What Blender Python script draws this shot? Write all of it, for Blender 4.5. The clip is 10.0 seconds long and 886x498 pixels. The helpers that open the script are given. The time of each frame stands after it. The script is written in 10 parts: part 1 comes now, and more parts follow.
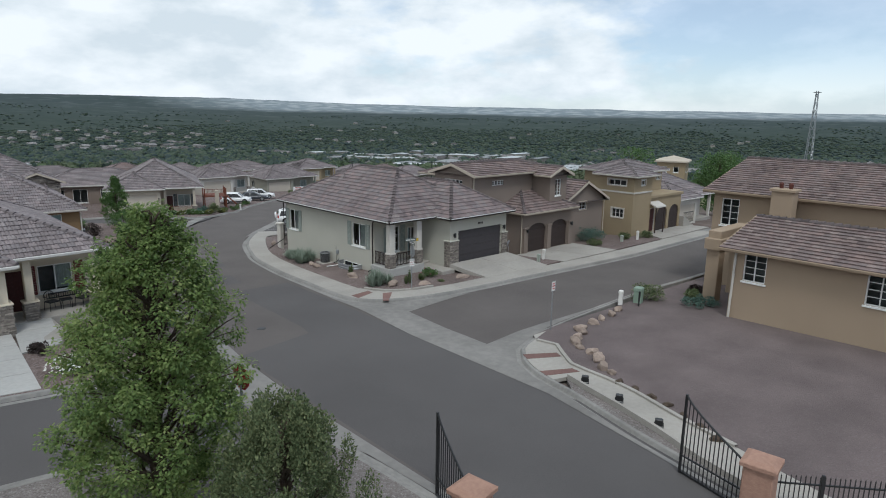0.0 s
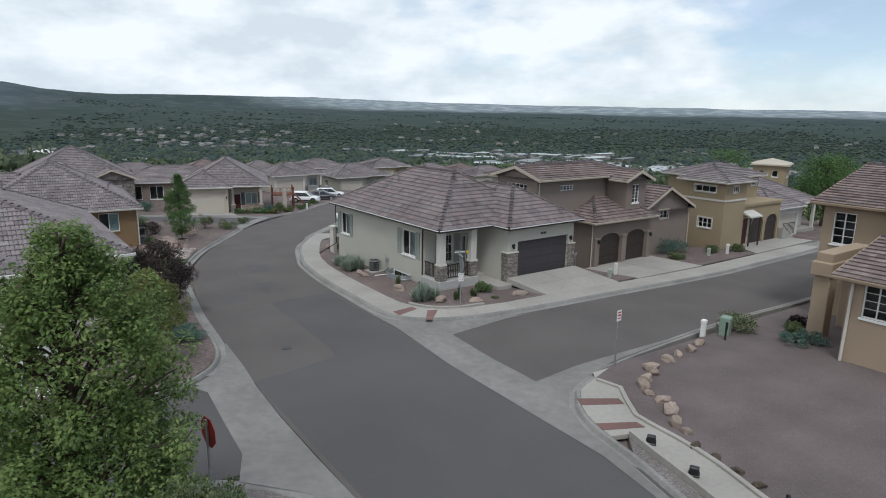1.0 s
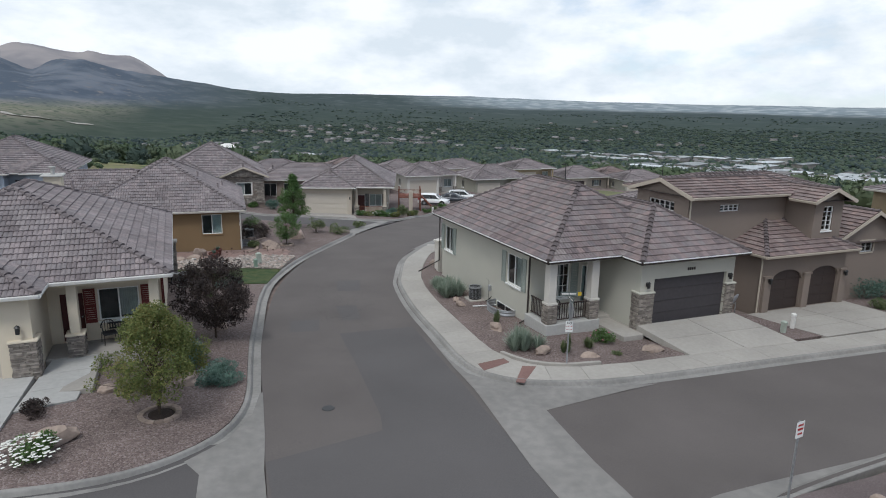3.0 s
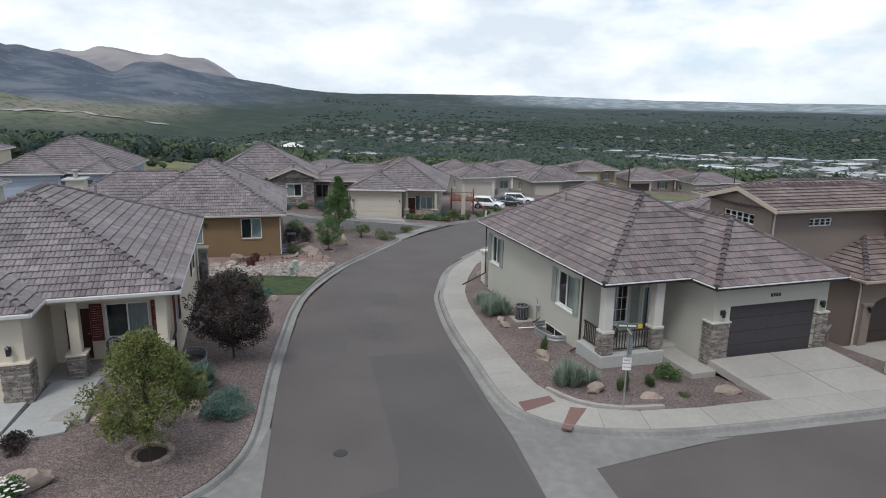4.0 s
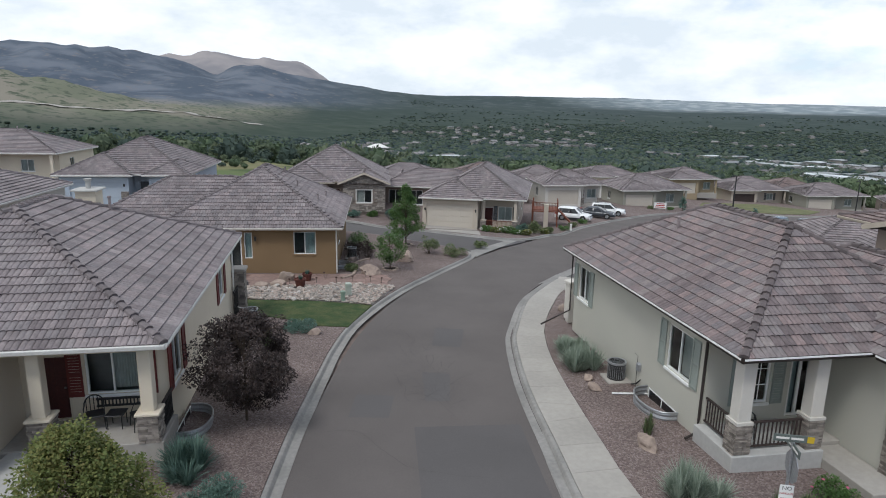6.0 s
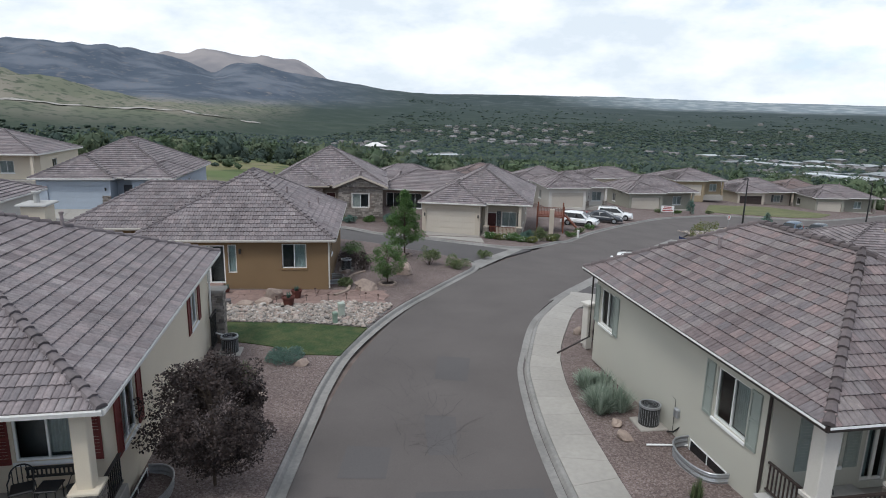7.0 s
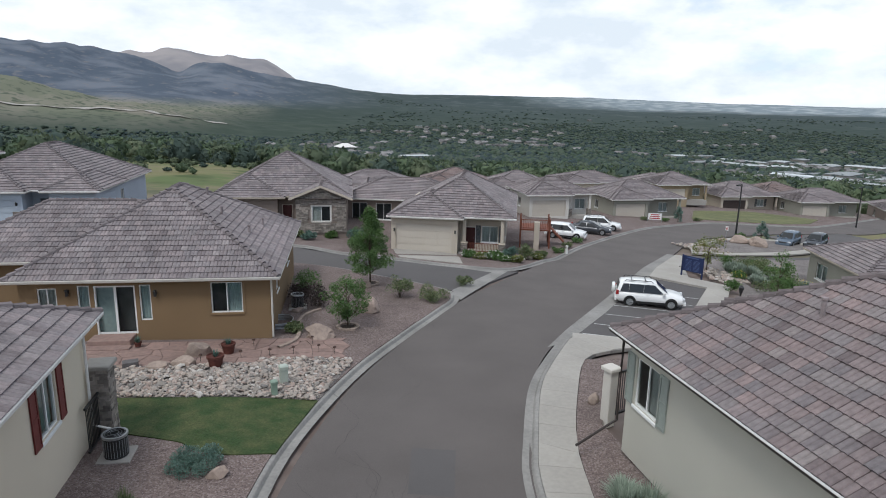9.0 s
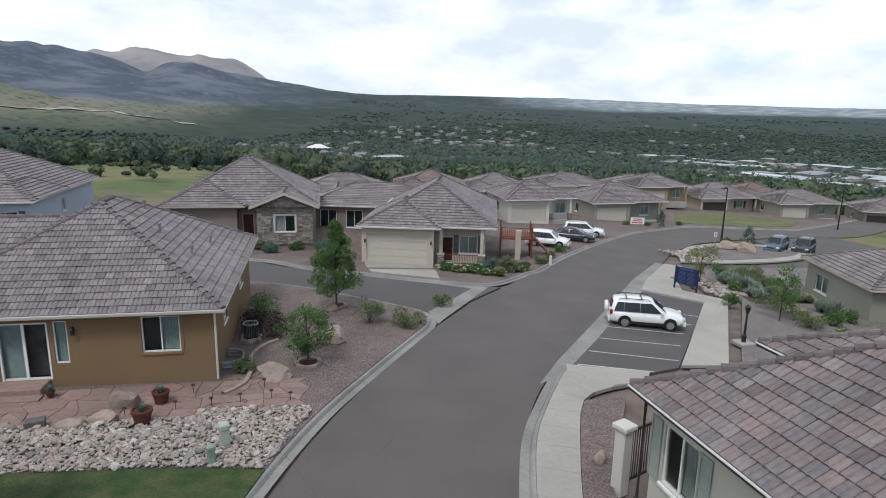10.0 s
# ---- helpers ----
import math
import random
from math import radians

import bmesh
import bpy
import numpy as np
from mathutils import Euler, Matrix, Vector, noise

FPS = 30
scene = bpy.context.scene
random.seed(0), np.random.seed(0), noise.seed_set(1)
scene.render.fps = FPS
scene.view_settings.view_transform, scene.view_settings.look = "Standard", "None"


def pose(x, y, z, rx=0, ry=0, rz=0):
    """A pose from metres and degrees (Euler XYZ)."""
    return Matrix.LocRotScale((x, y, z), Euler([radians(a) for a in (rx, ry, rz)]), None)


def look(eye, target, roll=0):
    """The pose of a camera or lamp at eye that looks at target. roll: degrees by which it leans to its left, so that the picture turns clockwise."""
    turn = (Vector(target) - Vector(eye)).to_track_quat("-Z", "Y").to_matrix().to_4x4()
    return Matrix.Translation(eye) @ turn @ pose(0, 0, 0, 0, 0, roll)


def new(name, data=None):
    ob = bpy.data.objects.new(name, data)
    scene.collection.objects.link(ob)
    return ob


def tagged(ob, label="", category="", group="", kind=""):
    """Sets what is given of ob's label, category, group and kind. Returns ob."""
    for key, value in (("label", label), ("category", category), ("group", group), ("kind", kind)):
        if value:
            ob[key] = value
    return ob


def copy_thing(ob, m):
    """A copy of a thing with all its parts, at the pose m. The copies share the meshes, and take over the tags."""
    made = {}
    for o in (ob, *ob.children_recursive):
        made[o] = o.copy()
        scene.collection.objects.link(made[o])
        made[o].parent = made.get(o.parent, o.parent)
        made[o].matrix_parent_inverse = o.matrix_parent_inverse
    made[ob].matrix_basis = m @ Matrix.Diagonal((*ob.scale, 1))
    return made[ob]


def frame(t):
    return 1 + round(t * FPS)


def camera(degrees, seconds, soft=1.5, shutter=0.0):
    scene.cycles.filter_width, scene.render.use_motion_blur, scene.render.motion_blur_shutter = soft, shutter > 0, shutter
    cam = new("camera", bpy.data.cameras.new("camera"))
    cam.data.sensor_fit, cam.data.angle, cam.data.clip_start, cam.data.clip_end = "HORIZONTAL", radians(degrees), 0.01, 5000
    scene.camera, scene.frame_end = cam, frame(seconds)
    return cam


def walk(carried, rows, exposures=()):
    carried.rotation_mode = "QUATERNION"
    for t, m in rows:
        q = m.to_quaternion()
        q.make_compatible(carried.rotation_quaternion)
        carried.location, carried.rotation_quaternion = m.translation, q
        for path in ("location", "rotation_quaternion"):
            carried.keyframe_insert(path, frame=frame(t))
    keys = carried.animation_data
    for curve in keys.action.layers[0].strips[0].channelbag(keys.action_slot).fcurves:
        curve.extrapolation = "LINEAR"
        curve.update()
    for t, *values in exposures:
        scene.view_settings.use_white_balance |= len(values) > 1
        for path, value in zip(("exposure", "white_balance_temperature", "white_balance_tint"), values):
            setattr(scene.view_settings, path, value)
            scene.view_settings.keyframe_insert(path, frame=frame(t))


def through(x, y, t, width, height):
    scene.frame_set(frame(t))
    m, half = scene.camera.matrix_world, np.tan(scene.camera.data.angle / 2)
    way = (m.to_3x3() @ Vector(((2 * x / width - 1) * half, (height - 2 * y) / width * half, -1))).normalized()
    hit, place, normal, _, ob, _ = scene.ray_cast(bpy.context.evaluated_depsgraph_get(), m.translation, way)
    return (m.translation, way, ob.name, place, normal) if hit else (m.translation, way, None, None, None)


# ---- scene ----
cam = camera(70.8, 10.0, 1.0)
PATH = [
    (0, (0.032, -0.14, 10.423), (1.363, 1.291, 9.996), 0.9),
    (0.5, (2.029, 0.846, 10.423), (3.256, 2.364, 9.99), 0.9),
    (1, (3.811, 1.954, 10.342), (4.944, 3.544, 9.908), 0.9),
    (1.5, (5.422, 3.194, 10.283), (6.468, 4.842, 9.847), 1.1),
    (2, (6.988, 4.436, 10.255), (7.929, 6.145, 9.817), 1.1),
    (2.5, (8.383, 5.777, 10.254), (9.209, 7.544, 9.813), 1.1),
    (4, (11.499, 9.974, 10.246), (12.037, 11.847, 9.797), 0.9),
    (4.5, (12.198, 11.392, 10.206), (12.665, 13.284, 9.758), 0.9),
    (5, (12.733, 12.894, 10.136), (13.13, 14.803, 9.691), 1.0),
    (5.5, (13.162, 14.46, 10.087), (13.487, 16.383, 9.644), 1.1),
    (6, (13.456, 16.044, 10.157), (13.741, 17.972, 9.71), 1.1),
    (7.5, (13.859, 21.436, 10.277), (14.159, 23.361, 9.825), 1.3),
    (8, (14.135, 23.252, 10.242), (14.454, 25.175, 9.792), 1.2),
    (8.5, (14.367, 25.107, 10.249), (14.713, 27.025, 9.8), 1.3),
    (9, (14.723, 27.209, 10.248), (15.105, 29.12, 9.8), 1.3),
    (9.5, (15.093, 29.411, 10.259), (15.51, 31.315, 9.811), 1.4),
    (10, (15.56, 31.447, 10.24), (16.02, 33.341, 9.795), 1.3),
]
walk(cam, [(t, look(eye, target, roll)) for t, eye, target, roll in PATH], [(0.0, -0.08, 6000, 6), (2.0, -0.02, 6050, 8), (6.0, 0.10, 6080, 9), (10.0, 0.12, 6080, 9)])

# ---- world and sun ----
world = bpy.data.worlds.new("sky")
scene.world = world
world.use_nodes = True
wn, wl = world.node_tree.nodes, world.node_tree.links
wn.clear()
w_out = wn.new("ShaderNodeOutputWorld")
w_bg = wn.new("ShaderNodeBackground")
w_sky = wn.new("ShaderNodeTexSky")
w_sky.sky_type = "NISHITA"
w_sky.sun_disc = False
SUN_ELEV, SUN_ROT = 58.0, 215.0
w_sky.sun_elevation, w_sky.sun_rotation = radians(SUN_ELEV), radians(SUN_ROT)
w_sky.altitude = 1800
w_sky.air_density, w_sky.dust_density = 1.0, 1.6
w_bg.inputs["Strength"].default_value = 0.125
w_co = wn.new("ShaderNodeTexCoord")
w_map = wn.new("ShaderNodeMapping")
w_map.inputs["Scale"].default_value = (1.0, 1.0, 2.3)
w_map.inputs["Location"].default_value = (0.62, 0.35, 0.2)
wl.new(w_co.outputs["Generated"], w_map.inputs["Vector"])


def w_noise(scale, detail, rough):
    t = wn.new("ShaderNodeTexNoise")
    t.inputs["Scale"].default_value, t.inputs["Detail"].default_value, t.inputs["Roughness"].default_value = scale, detail, rough
    wl.new(w_map.outputs["Vector"], t.inputs["Vector"])
    return t.outputs["Fac"]


def w_math(op, a, b):
    t = wn.new("ShaderNodeMath")
    t.operation = op
    for i, q in enumerate((a, b)):
        if isinstance(q, float):
            t.inputs[i].default_value = q
        else:
            wl.new(q, t.inputs[i])
    return t.outputs[0]


# broken cumulus, thickest over the mountains and thinning towards the plain
w_dot = wn.new("ShaderNodeVectorMath")
w_dot.operation = "DOT_PRODUCT"
wl.new(w_co.outputs["Generated"], w_dot.inputs[0])
w_dot.inputs[1].default_value = (-0.17, 0.11, 0.0)
w_cover = w_math("ADD", w_math("ADD", w_noise(2.7, 11, 0.56), w_math("MULTIPLY", w_noise(9.0, 8, 0.6), 0.16)), w_dot.outputs["Value"])
w_ramp = wn.new("ShaderNodeValToRGB")
w_ramp.color_ramp.elements[0].position = 0.49
w_ramp.color_ramp.elements[0].color = (0.42, 0.42, 0.42, 1)
w_ramp.color_ramp.elements[1].position = 0.60
w_ramp.color_ramp.elements[1].color = (1, 1, 1, 1)
wl.new(w_cover, w_ramp.inputs["Fac"])
w_sep = wn.new("ShaderNodeSeparateXYZ")
wl.new(w_co.outputs["Generated"], w_sep.inputs["Vector"])
w_low = wn.new("ShaderNodeMapRange")
w_low.inputs["From Min"].default_value, w_low.inputs["From Max"].default_value = 0.17, 0.0
w_low.inputs["To Max"].default_value = 0.8
wl.new(w_sep.outputs["Z"], w_low.inputs["Value"])
w_fac = w_math("MAXIMUM", w_ramp.outputs["Color"], w_low.outputs["Result"])
# cloud brightness with soft grey bellies
w_r2 = wn.new("ShaderNodeValToRGB")
w_r2.color_ramp.elements[0].position, w_r2.color_ramp.elements[0].color = 0.40, (6.0, 6.4, 6.7, 1)
w_r2.color_ramp.elements[1].position, w_r2.color_ramp.elements[1].color = 0.58, (8.1, 8.15, 8.2, 1)
wl.new(w_noise(5.5, 8, 0.55), w_r2.inputs["Fac"])
w_mix = wn.new("ShaderNodeMix")
w_mix.data_type = "RGBA"
wl.new(w_fac, w_mix.inputs["Factor"])
wl.new(w_sky.outputs["Color"], w_mix.inputs["A"])
wl.new(w_r2.outputs["Color"], w_mix.inputs["B"])
wl.new(w_mix.outputs["Result"], w_bg.inputs["Color"])
wl.new(w_bg.outputs["Background"], w_out.inputs["Surface"])

sun_data = bpy.data.lights.new("sun", "SUN")
sun_data.energy, sun_data.angle, sun_data.color = 1.6, radians(14), (1.0, 0.96, 0.9)
sun = new("sun", sun_data)
sun.matrix_world = pose(0, 0, 60, 90 - SUN_ELEV, 0, 180 - SUN_ROT)
scene.view_settings.exposure = 0.0

# ---- materials ----
MATS = {}


def mat(name, base, second=None, scale=8.0, rough=0.85, bump=0.0, bump_scale=60.0, metal=0.0, island=0.0, obj=0.0, blotch=0.25, blotch_scale=0.35, detail=6, spec=0.3):
    """Two-scale procedural surface: fine grain between base and second, broad blotches, bump; island / obj: per-piece value change."""
    if name in MATS:
        return MATS[name]
    m = bpy.data.materials.new(name)
    m.use_nodes = True
    n, l = m.node_tree.nodes, m.node_tree.links
    b = n["Principled BSDF"]
    b.inputs["Roughness"].default_value = rough
    b.inputs["Metallic"].default_value = metal
    b.inputs["Specular IOR Level"].default_value = spec
    co = n.new("ShaderNodeTexCoord")
    n1 = n.new("ShaderNodeTexNoise")
    n1.inputs["Scale"].default_value, n1.inputs["Detail"].default_value = scale, detail
    l.new(co.outputs["Object"], n1.inputs["Vector"])
    mx = n.new("ShaderNodeMix")
    mx.data_type = "RGBA"
    second = second or tuple(c * 0.8 for c in base)
    mx.inputs["A"].default_value = (*base, 1)
    mx.inputs["B"].default_value = (*second, 1)
    r1 = n.new("ShaderNodeMapRange")
    r1.inputs["From Min"].default_value, r1.inputs["From Max"].default_value = 0.35, 0.65
    l.new(n1.outputs["Fac"], r1.inputs["Value"])
    l.new(r1.outputs["Result"], mx.inputs["Factor"])
    n2 = n.new("ShaderNodeTexNoise")
    n2.inputs["Scale"].default_value, n2.inputs["Detail"].default_value = blotch_scale, 4
    l.new(co.outputs["Object"], n2.inputs["Vector"])
    r2 = n.new("ShaderNodeMapRange")
    r2.inputs["From Min"].default_value, r2.inputs["From Max"].default_value = 0.3, 0.7
    r2.inputs["To Min"].default_value, r2.inputs["To Max"].default_value = 1 - blotch, 1 + blotch * 0.6
    l.new(n2.outputs["Fac"], r2.inputs["Value"])
    val = r2.outputs["Result"]
    for amount, node_type, socket in ((island, "ShaderNodeNewGeometry", "Random Per Island"), (obj, "ShaderNodeObjectInfo", "Random")):
        if amount:
            g = n.new(node_type)
            r3 = n.new("ShaderNodeMapRange")
            r3.inputs["To Min"].default_value, r3.inputs["To Max"].default_value = 1 - amount, 1 + amount
            l.new(g.outputs[socket], r3.inputs["Value"])
            mm = n.new("ShaderNodeMath")
            mm.operation = "MULTIPLY"
            l.new(val, mm.inputs[0])
            l.new(r3.outputs["Result"], mm.inputs[1])
            val = mm.outputs[0]
    sc = n.new("ShaderNodeVectorMath")
    sc.operation = "SCALE"
    l.new(mx.outputs["Result"], sc.inputs[0])
    l.new(val, sc.inputs["Scale"])
    l.new(sc.outputs["Vector"], b.inputs["Base Color"])
    if bump:
        n3 = n.new("ShaderNodeTexNoise")
        n3.inputs["Scale"].default_value, n3.inputs["Detail"].default_value = bump_scale, 4
        l.new(co.outputs["Object"], n3.inputs["Vector"])
        bp = n.new("ShaderNodeBump")
        bp.inputs["Strength"].default_value, bp.inputs["Distance"].default_value = bump, 0.02
        l.new(n3.outputs["Fac"], bp.inputs["Height"])
        l.new(bp.outputs["Normal"], b.inputs["Normal"])
    MATS[name] = m
    return m


def gravel_mat(name, cols, scale, bump=0.8):
    """Loose stones: voronoi cells, each of its own tint, with rounded relief."""
    m = bpy.data.materials.new(name)
    m.use_nodes = True
    n, l = m.node_tree.nodes, m.node_tree.links
    b = n["Principled BSDF"]
    b.inputs["Roughness"].default_value = 0.9
    b.inputs["Specular IOR Level"].default_value = 0.2
    co = n.new("ShaderNodeTexCoord")
    v = n.new("ShaderNodeTexVoronoi")
    v.inputs["Scale"].default_value = scale
    l.new(co.outputs["Object"], v.inputs["Vector"])
    sep = n.new("ShaderNodeSeparateColor")
    l.new(v.outputs["Color"], sep.inputs["Color"])
    ramp = n.new("ShaderNodeValToRGB")
    for k, c in enumerate(cols):
        e = ramp.color_ramp.elements[k] if k < 2 else ramp.color_ramp.elements.new(1.0)
        e.position = k / (len(cols) - 1)
        e.color = (*c, 1)
    l.new(sep.outputs["Red"], ramp.inputs["Fac"])
    n2 = n.new("ShaderNodeTexNoise")
    n2.inputs["Scale"].default_value, n2.inputs["Detail"].default_value = 0.5, 5
    l.new(co.outputs["Object"], n2.inputs["Vector"])
    r2 = n.new("ShaderNodeMapRange")
    r2.inputs["From Min"].default_value, r2.inputs["From Max"].default_value = 0.3, 0.7
    r2.inputs["To Min"].default_value, r2.inputs["To Max"].default_value = 0.82, 1.14
    l.new(n2.outputs["Fac"], r2.inputs["Value"])
    sc = n.new("ShaderNodeVectorMath")
    sc.operation = "SCALE"
    l.new(ramp.outputs["Color"], sc.inputs[0])
    l.new(r2.outputs["Result"], sc.inputs["Scale"])
    l.new(sc.outputs["Vector"], b.inputs["Base Color"])
    bp = n.new("ShaderNodeBump")
    bp.invert = True
    bp.inputs["Strength"].default_value, bp.inputs["Distance"].default_value = bump, 0.03
    l.new(v.outputs["Distance"], bp.inputs["Height"])
    l.new(bp.outputs["Normal"], b.inputs["Normal"])
    MATS[name] = m
    return m


def glass_mat():
    m = bpy.data.materials.new("window_glass")
    m.use_nodes = True
    n, l = m.node_tree.nodes, m.node_tree.links
    n.clear()
    out = n.new("ShaderNodeOutputMaterial")
    tr = n.new("ShaderNodeBsdfTransparent")
    tr.inputs["Color"].default_value = (0.78, 0.84, 0.84, 1)
    gl = n.new("ShaderNodeBsdfGlossy")
    gl.inputs["Roughness"].default_value = 0.03
    fr = n.new("ShaderNodeFresnel")
    fr.inputs["IOR"].default_value = 1.5
    mx = n.new("ShaderNodeMixShader")
    l.new(fr.outputs["Fac"], mx.inputs["Fac"])
    l.new(tr.outputs["BSDF"], mx.inputs[1])
    l.new(gl.outputs["BSDF"], mx.inputs[2])
    l.new(mx.outputs["Shader"], out.inputs["Surface"])
    return m


def leaf_mat(name, cols, through=0.3, scale=1.6, rough=0.65):
    """Leaves: tint by leaf and by spray, some light passing through the blade."""
    m = bpy.data.materials.new(name)
    m.use_nodes = True
    n, l = m.node_tree.nodes, m.node_tree.links
    b = n["Principled BSDF"]
    b.inputs["Roughness"].default_value = rough
    b.inputs["Specular IOR Level"].default_value = 0.25
    geo = n.new("ShaderNodeNewGeometry")
    co = n.new("ShaderNodeTexCoord")
    nz = n.new("ShaderNodeTexNoise")
    nz.inputs["Scale"].default_value, nz.inputs["Detail"].default_value = scale, 5
    l.new(co.outputs["Object"], nz.inputs["Vector"])
    r = n.new("ShaderNodeMapRange")
    r.inputs["From Min"].default_value, r.inputs["From Max"].default_value = 0.3, 0.7
    l.new(nz.outputs["Fac"], r.inputs["Value"])
    mx = n.new("ShaderNodeMix")
    mx.inputs["Factor"].default_value = 0.55
    l.new(r.outputs["Result"], mx.inputs["A"])
    l.new(geo.outputs["Random Per Island"], mx.inputs["B"])
    ramp = n.new("ShaderNodeValToRGB")
    for k, c in enumerate(cols):
        e = ramp.color_ramp.elements[k] if k < 2 else ramp.color_ramp.elements.new(1.0)
        e.position = 0.15 + 0.7 * k / (len(cols) - 1)
        e.color = (*c, 1)
    l.new(mx.outputs["Result"], ramp.inputs["Fac"])
    l.new(ramp.outputs["Color"], b.inputs["Base Color"])
    tr = n.new("ShaderNodeBsdfTranslucent")
    l.new(ramp.outputs["Color"], tr.inputs["Color"])
    ms = n.new("ShaderNodeMixShader")
    ms.inputs["Fac"].default_value = through
    l.new(b.outputs["BSDF"], ms.inputs[1])
    l.new(tr.outputs["BSDF"], ms.inputs[2])
    l.new(ms.outputs["Shader"], n["Material Output"].inputs["Surface"])
    return m


def tile_mat(name, cols, source, wear=0.16):
    """Concrete roof tiles: each of its own tint, weather streaks, fine grain."""
    m = bpy.data.materials.new(name)
    m.use_nodes = True
    n, l = m.node_tree.nodes, m.node_tree.links
    b = n["Principled BSDF"]
    b.inputs["Roughness"].default_value = 0.88
    b.inputs["Specular IOR Level"].default_value = 0.25
    src = n.new(source[0])
    ramp = n.new("ShaderNodeValToRGB")
    for k, c in enumerate(cols):
        e = ramp.color_ramp.elements[k] if k < 2 else ramp.color_ramp.elements.new(1.0)
        e.position = k / (len(cols) - 1)
        e.color = (*c, 1)
    l.new(src.outputs[source[1]], ramp.inputs["Fac"])
    geo = n.new("ShaderNodeNewGeometry")
    val = None
    for scale, lo, hi, detail in ((0.45, 1 - wear, 1 + wear, 5), (7.0, 1 - wear, 1 + wear, 6), (45.0, 0.88, 1.12, 3)):
        nz = n.new("ShaderNodeTexNoise")
        nz.inputs["Scale"].default_value, nz.inputs["Detail"].default_value = scale, detail
        l.new(geo.outputs["Position"], nz.inputs["Vector"])
        r = n.new("ShaderNodeMapRange")
        r.inputs["From Min"].default_value, r.inputs["From Max"].default_value = 0.3, 0.7
        r.inputs["To Min"].default_value, r.inputs["To Max"].default_value = lo, hi
        l.new(nz.outputs["Fac"], r.inputs["Value"])
        if val is None:
            val = r.outputs["Result"]
        else:
            mm = n.new("ShaderNodeMath")
            mm.operation = "MULTIPLY"
            l.new(val, mm.inputs[0])
            l.new(r.outputs["Result"], mm.inputs[1])
            val = mm.outputs[0]
    sc = n.new("ShaderNodeVectorMath")
    sc.operation = "SCALE"
    l.new(ramp.outputs["Color"], sc.inputs[0])
    l.new(val, sc.inputs["Scale"])
    l.new(sc.outputs["Vector"], b.inputs["Base Color"])
    return m


GLASS = glass_mat()
ASPHALT = mat("asphalt", (0.125, 0.109, 0.102), (0.106, 0.093, 0.088), 30, 0.9, 0.25, 220, blotch=0.13, blotch_scale=0.3)
ASPHALT_NEW = mat("asphalt_patch", (0.107, 0.098, 0.096), (0.092, 0.085, 0.084), 30, 0.9, 0.2, 220, blotch=0.12, blotch_scale=0.2)
CONCRETE = mat("concrete", (0.362, 0.338, 0.303), (0.330, 0.308, 0.277), 6, 0.85, 0.12, 120, blotch=0.12, blotch_scale=0.35, obj=0.04)
CONCRETE_OLD = mat("concrete_gutter", (0.270, 0.257, 0.239), (0.225, 0.216, 0.203), 7, 0.88, 0.2, 120, blotch=0.22, blotch_scale=0.5)
CONCRETE_PALE = mat("concrete_pale", (0.43, 0.42, 0.40), (0.39, 0.382, 0.362), 6, 0.85, 0.12, 120, blotch=0.1, blotch_scale=0.35, obj=0.04)
PAN = mat("concrete_pan", (0.235, 0.222, 0.206), (0.200, 0.189, 0.177), 3, 0.88, 0.15, 120, blotch=0.2, blotch_scale=0.3)
PAVER = mat("red_paver", (0.20, 0.115, 0.10), (0.165, 0.098, 0.086), 14, 0.85, 0.2, 90)
GRAVEL = gravel_mat("pink_gravel", [(0.095, 0.071, 0.064), (0.175, 0.134, 0.122), (0.132, 0.099, 0.090), (0.255, 0.210, 0.196), (0.152, 0.115, 0.105)], 21, 0.8)
GRAVEL_LOT = gravel_mat("mauve_fine_gravel", [(0.124, 0.099, 0.097), (0.152, 0.121, 0.118), (0.136, 0.109, 0.106), (0.170, 0.142, 0.138)], 30, 0.4)
GRAVEL_GREY = gravel_mat("grey_gravel", [(0.13, 0.112, 0.105), (0.20, 0.178, 0.168), (0.17, 0.148, 0.138), (0.27, 0.25, 0.24)], 22)
GRASS = mat("lawn", (0.034, 0.064, 0.020), (0.078, 0.092, 0.036), 1.6, 0.95, 0.8, 90, blotch=0.3, blotch_scale=14.0, detail=9)
DRYGRASS = mat("dry_grass", (0.16, 0.155, 0.075), (0.11, 0.125, 0.05), 2.0, 0.95, 0.5, 30)
FLAGSTONE = mat("red_flagstone", (0.30, 0.205, 0.175), (0.24, 0.168, 0.145), 5, 0.85, 0.2, 60, blotch=0.2, obj=0.14)
STUCCO_A = mat("stucco_greenish_white", (0.50, 0.485, 0.42), (0.46, 0.445, 0.385), 40, 0.92, 0.35, 110, blotch=0.06)
STUCCO_L = mat("stucco_cream", (0.678, 0.599, 0.475), (0.633, 0.559, 0.441), 40, 0.92, 0.35, 110, blotch=0.06)
STUCCO_O = mat("stucco_ochre", (0.225, 0.150, 0.082), (0.20, 0.135, 0.074), 40, 0.92, 0.35, 110, blotch=0.08)
STUCCO_B = mat("stucco_taupe", (0.24, 0.195, 0.165), (0.215, 0.175, 0.148), 40, 0.92, 0.35, 110, blotch=0.06)
STUCCO_Y = mat("stucco_tan", (0.34, 0.27, 0.175), (0.31, 0.245, 0.158), 40, 0.92, 0.35, 110, blotch=0.07)
STUCCO_R = mat("stucco_beige", (0.37, 0.285, 0.205), (0.335, 0.258, 0.185), 40, 0.92, 0.35, 110, blotch=0.07)
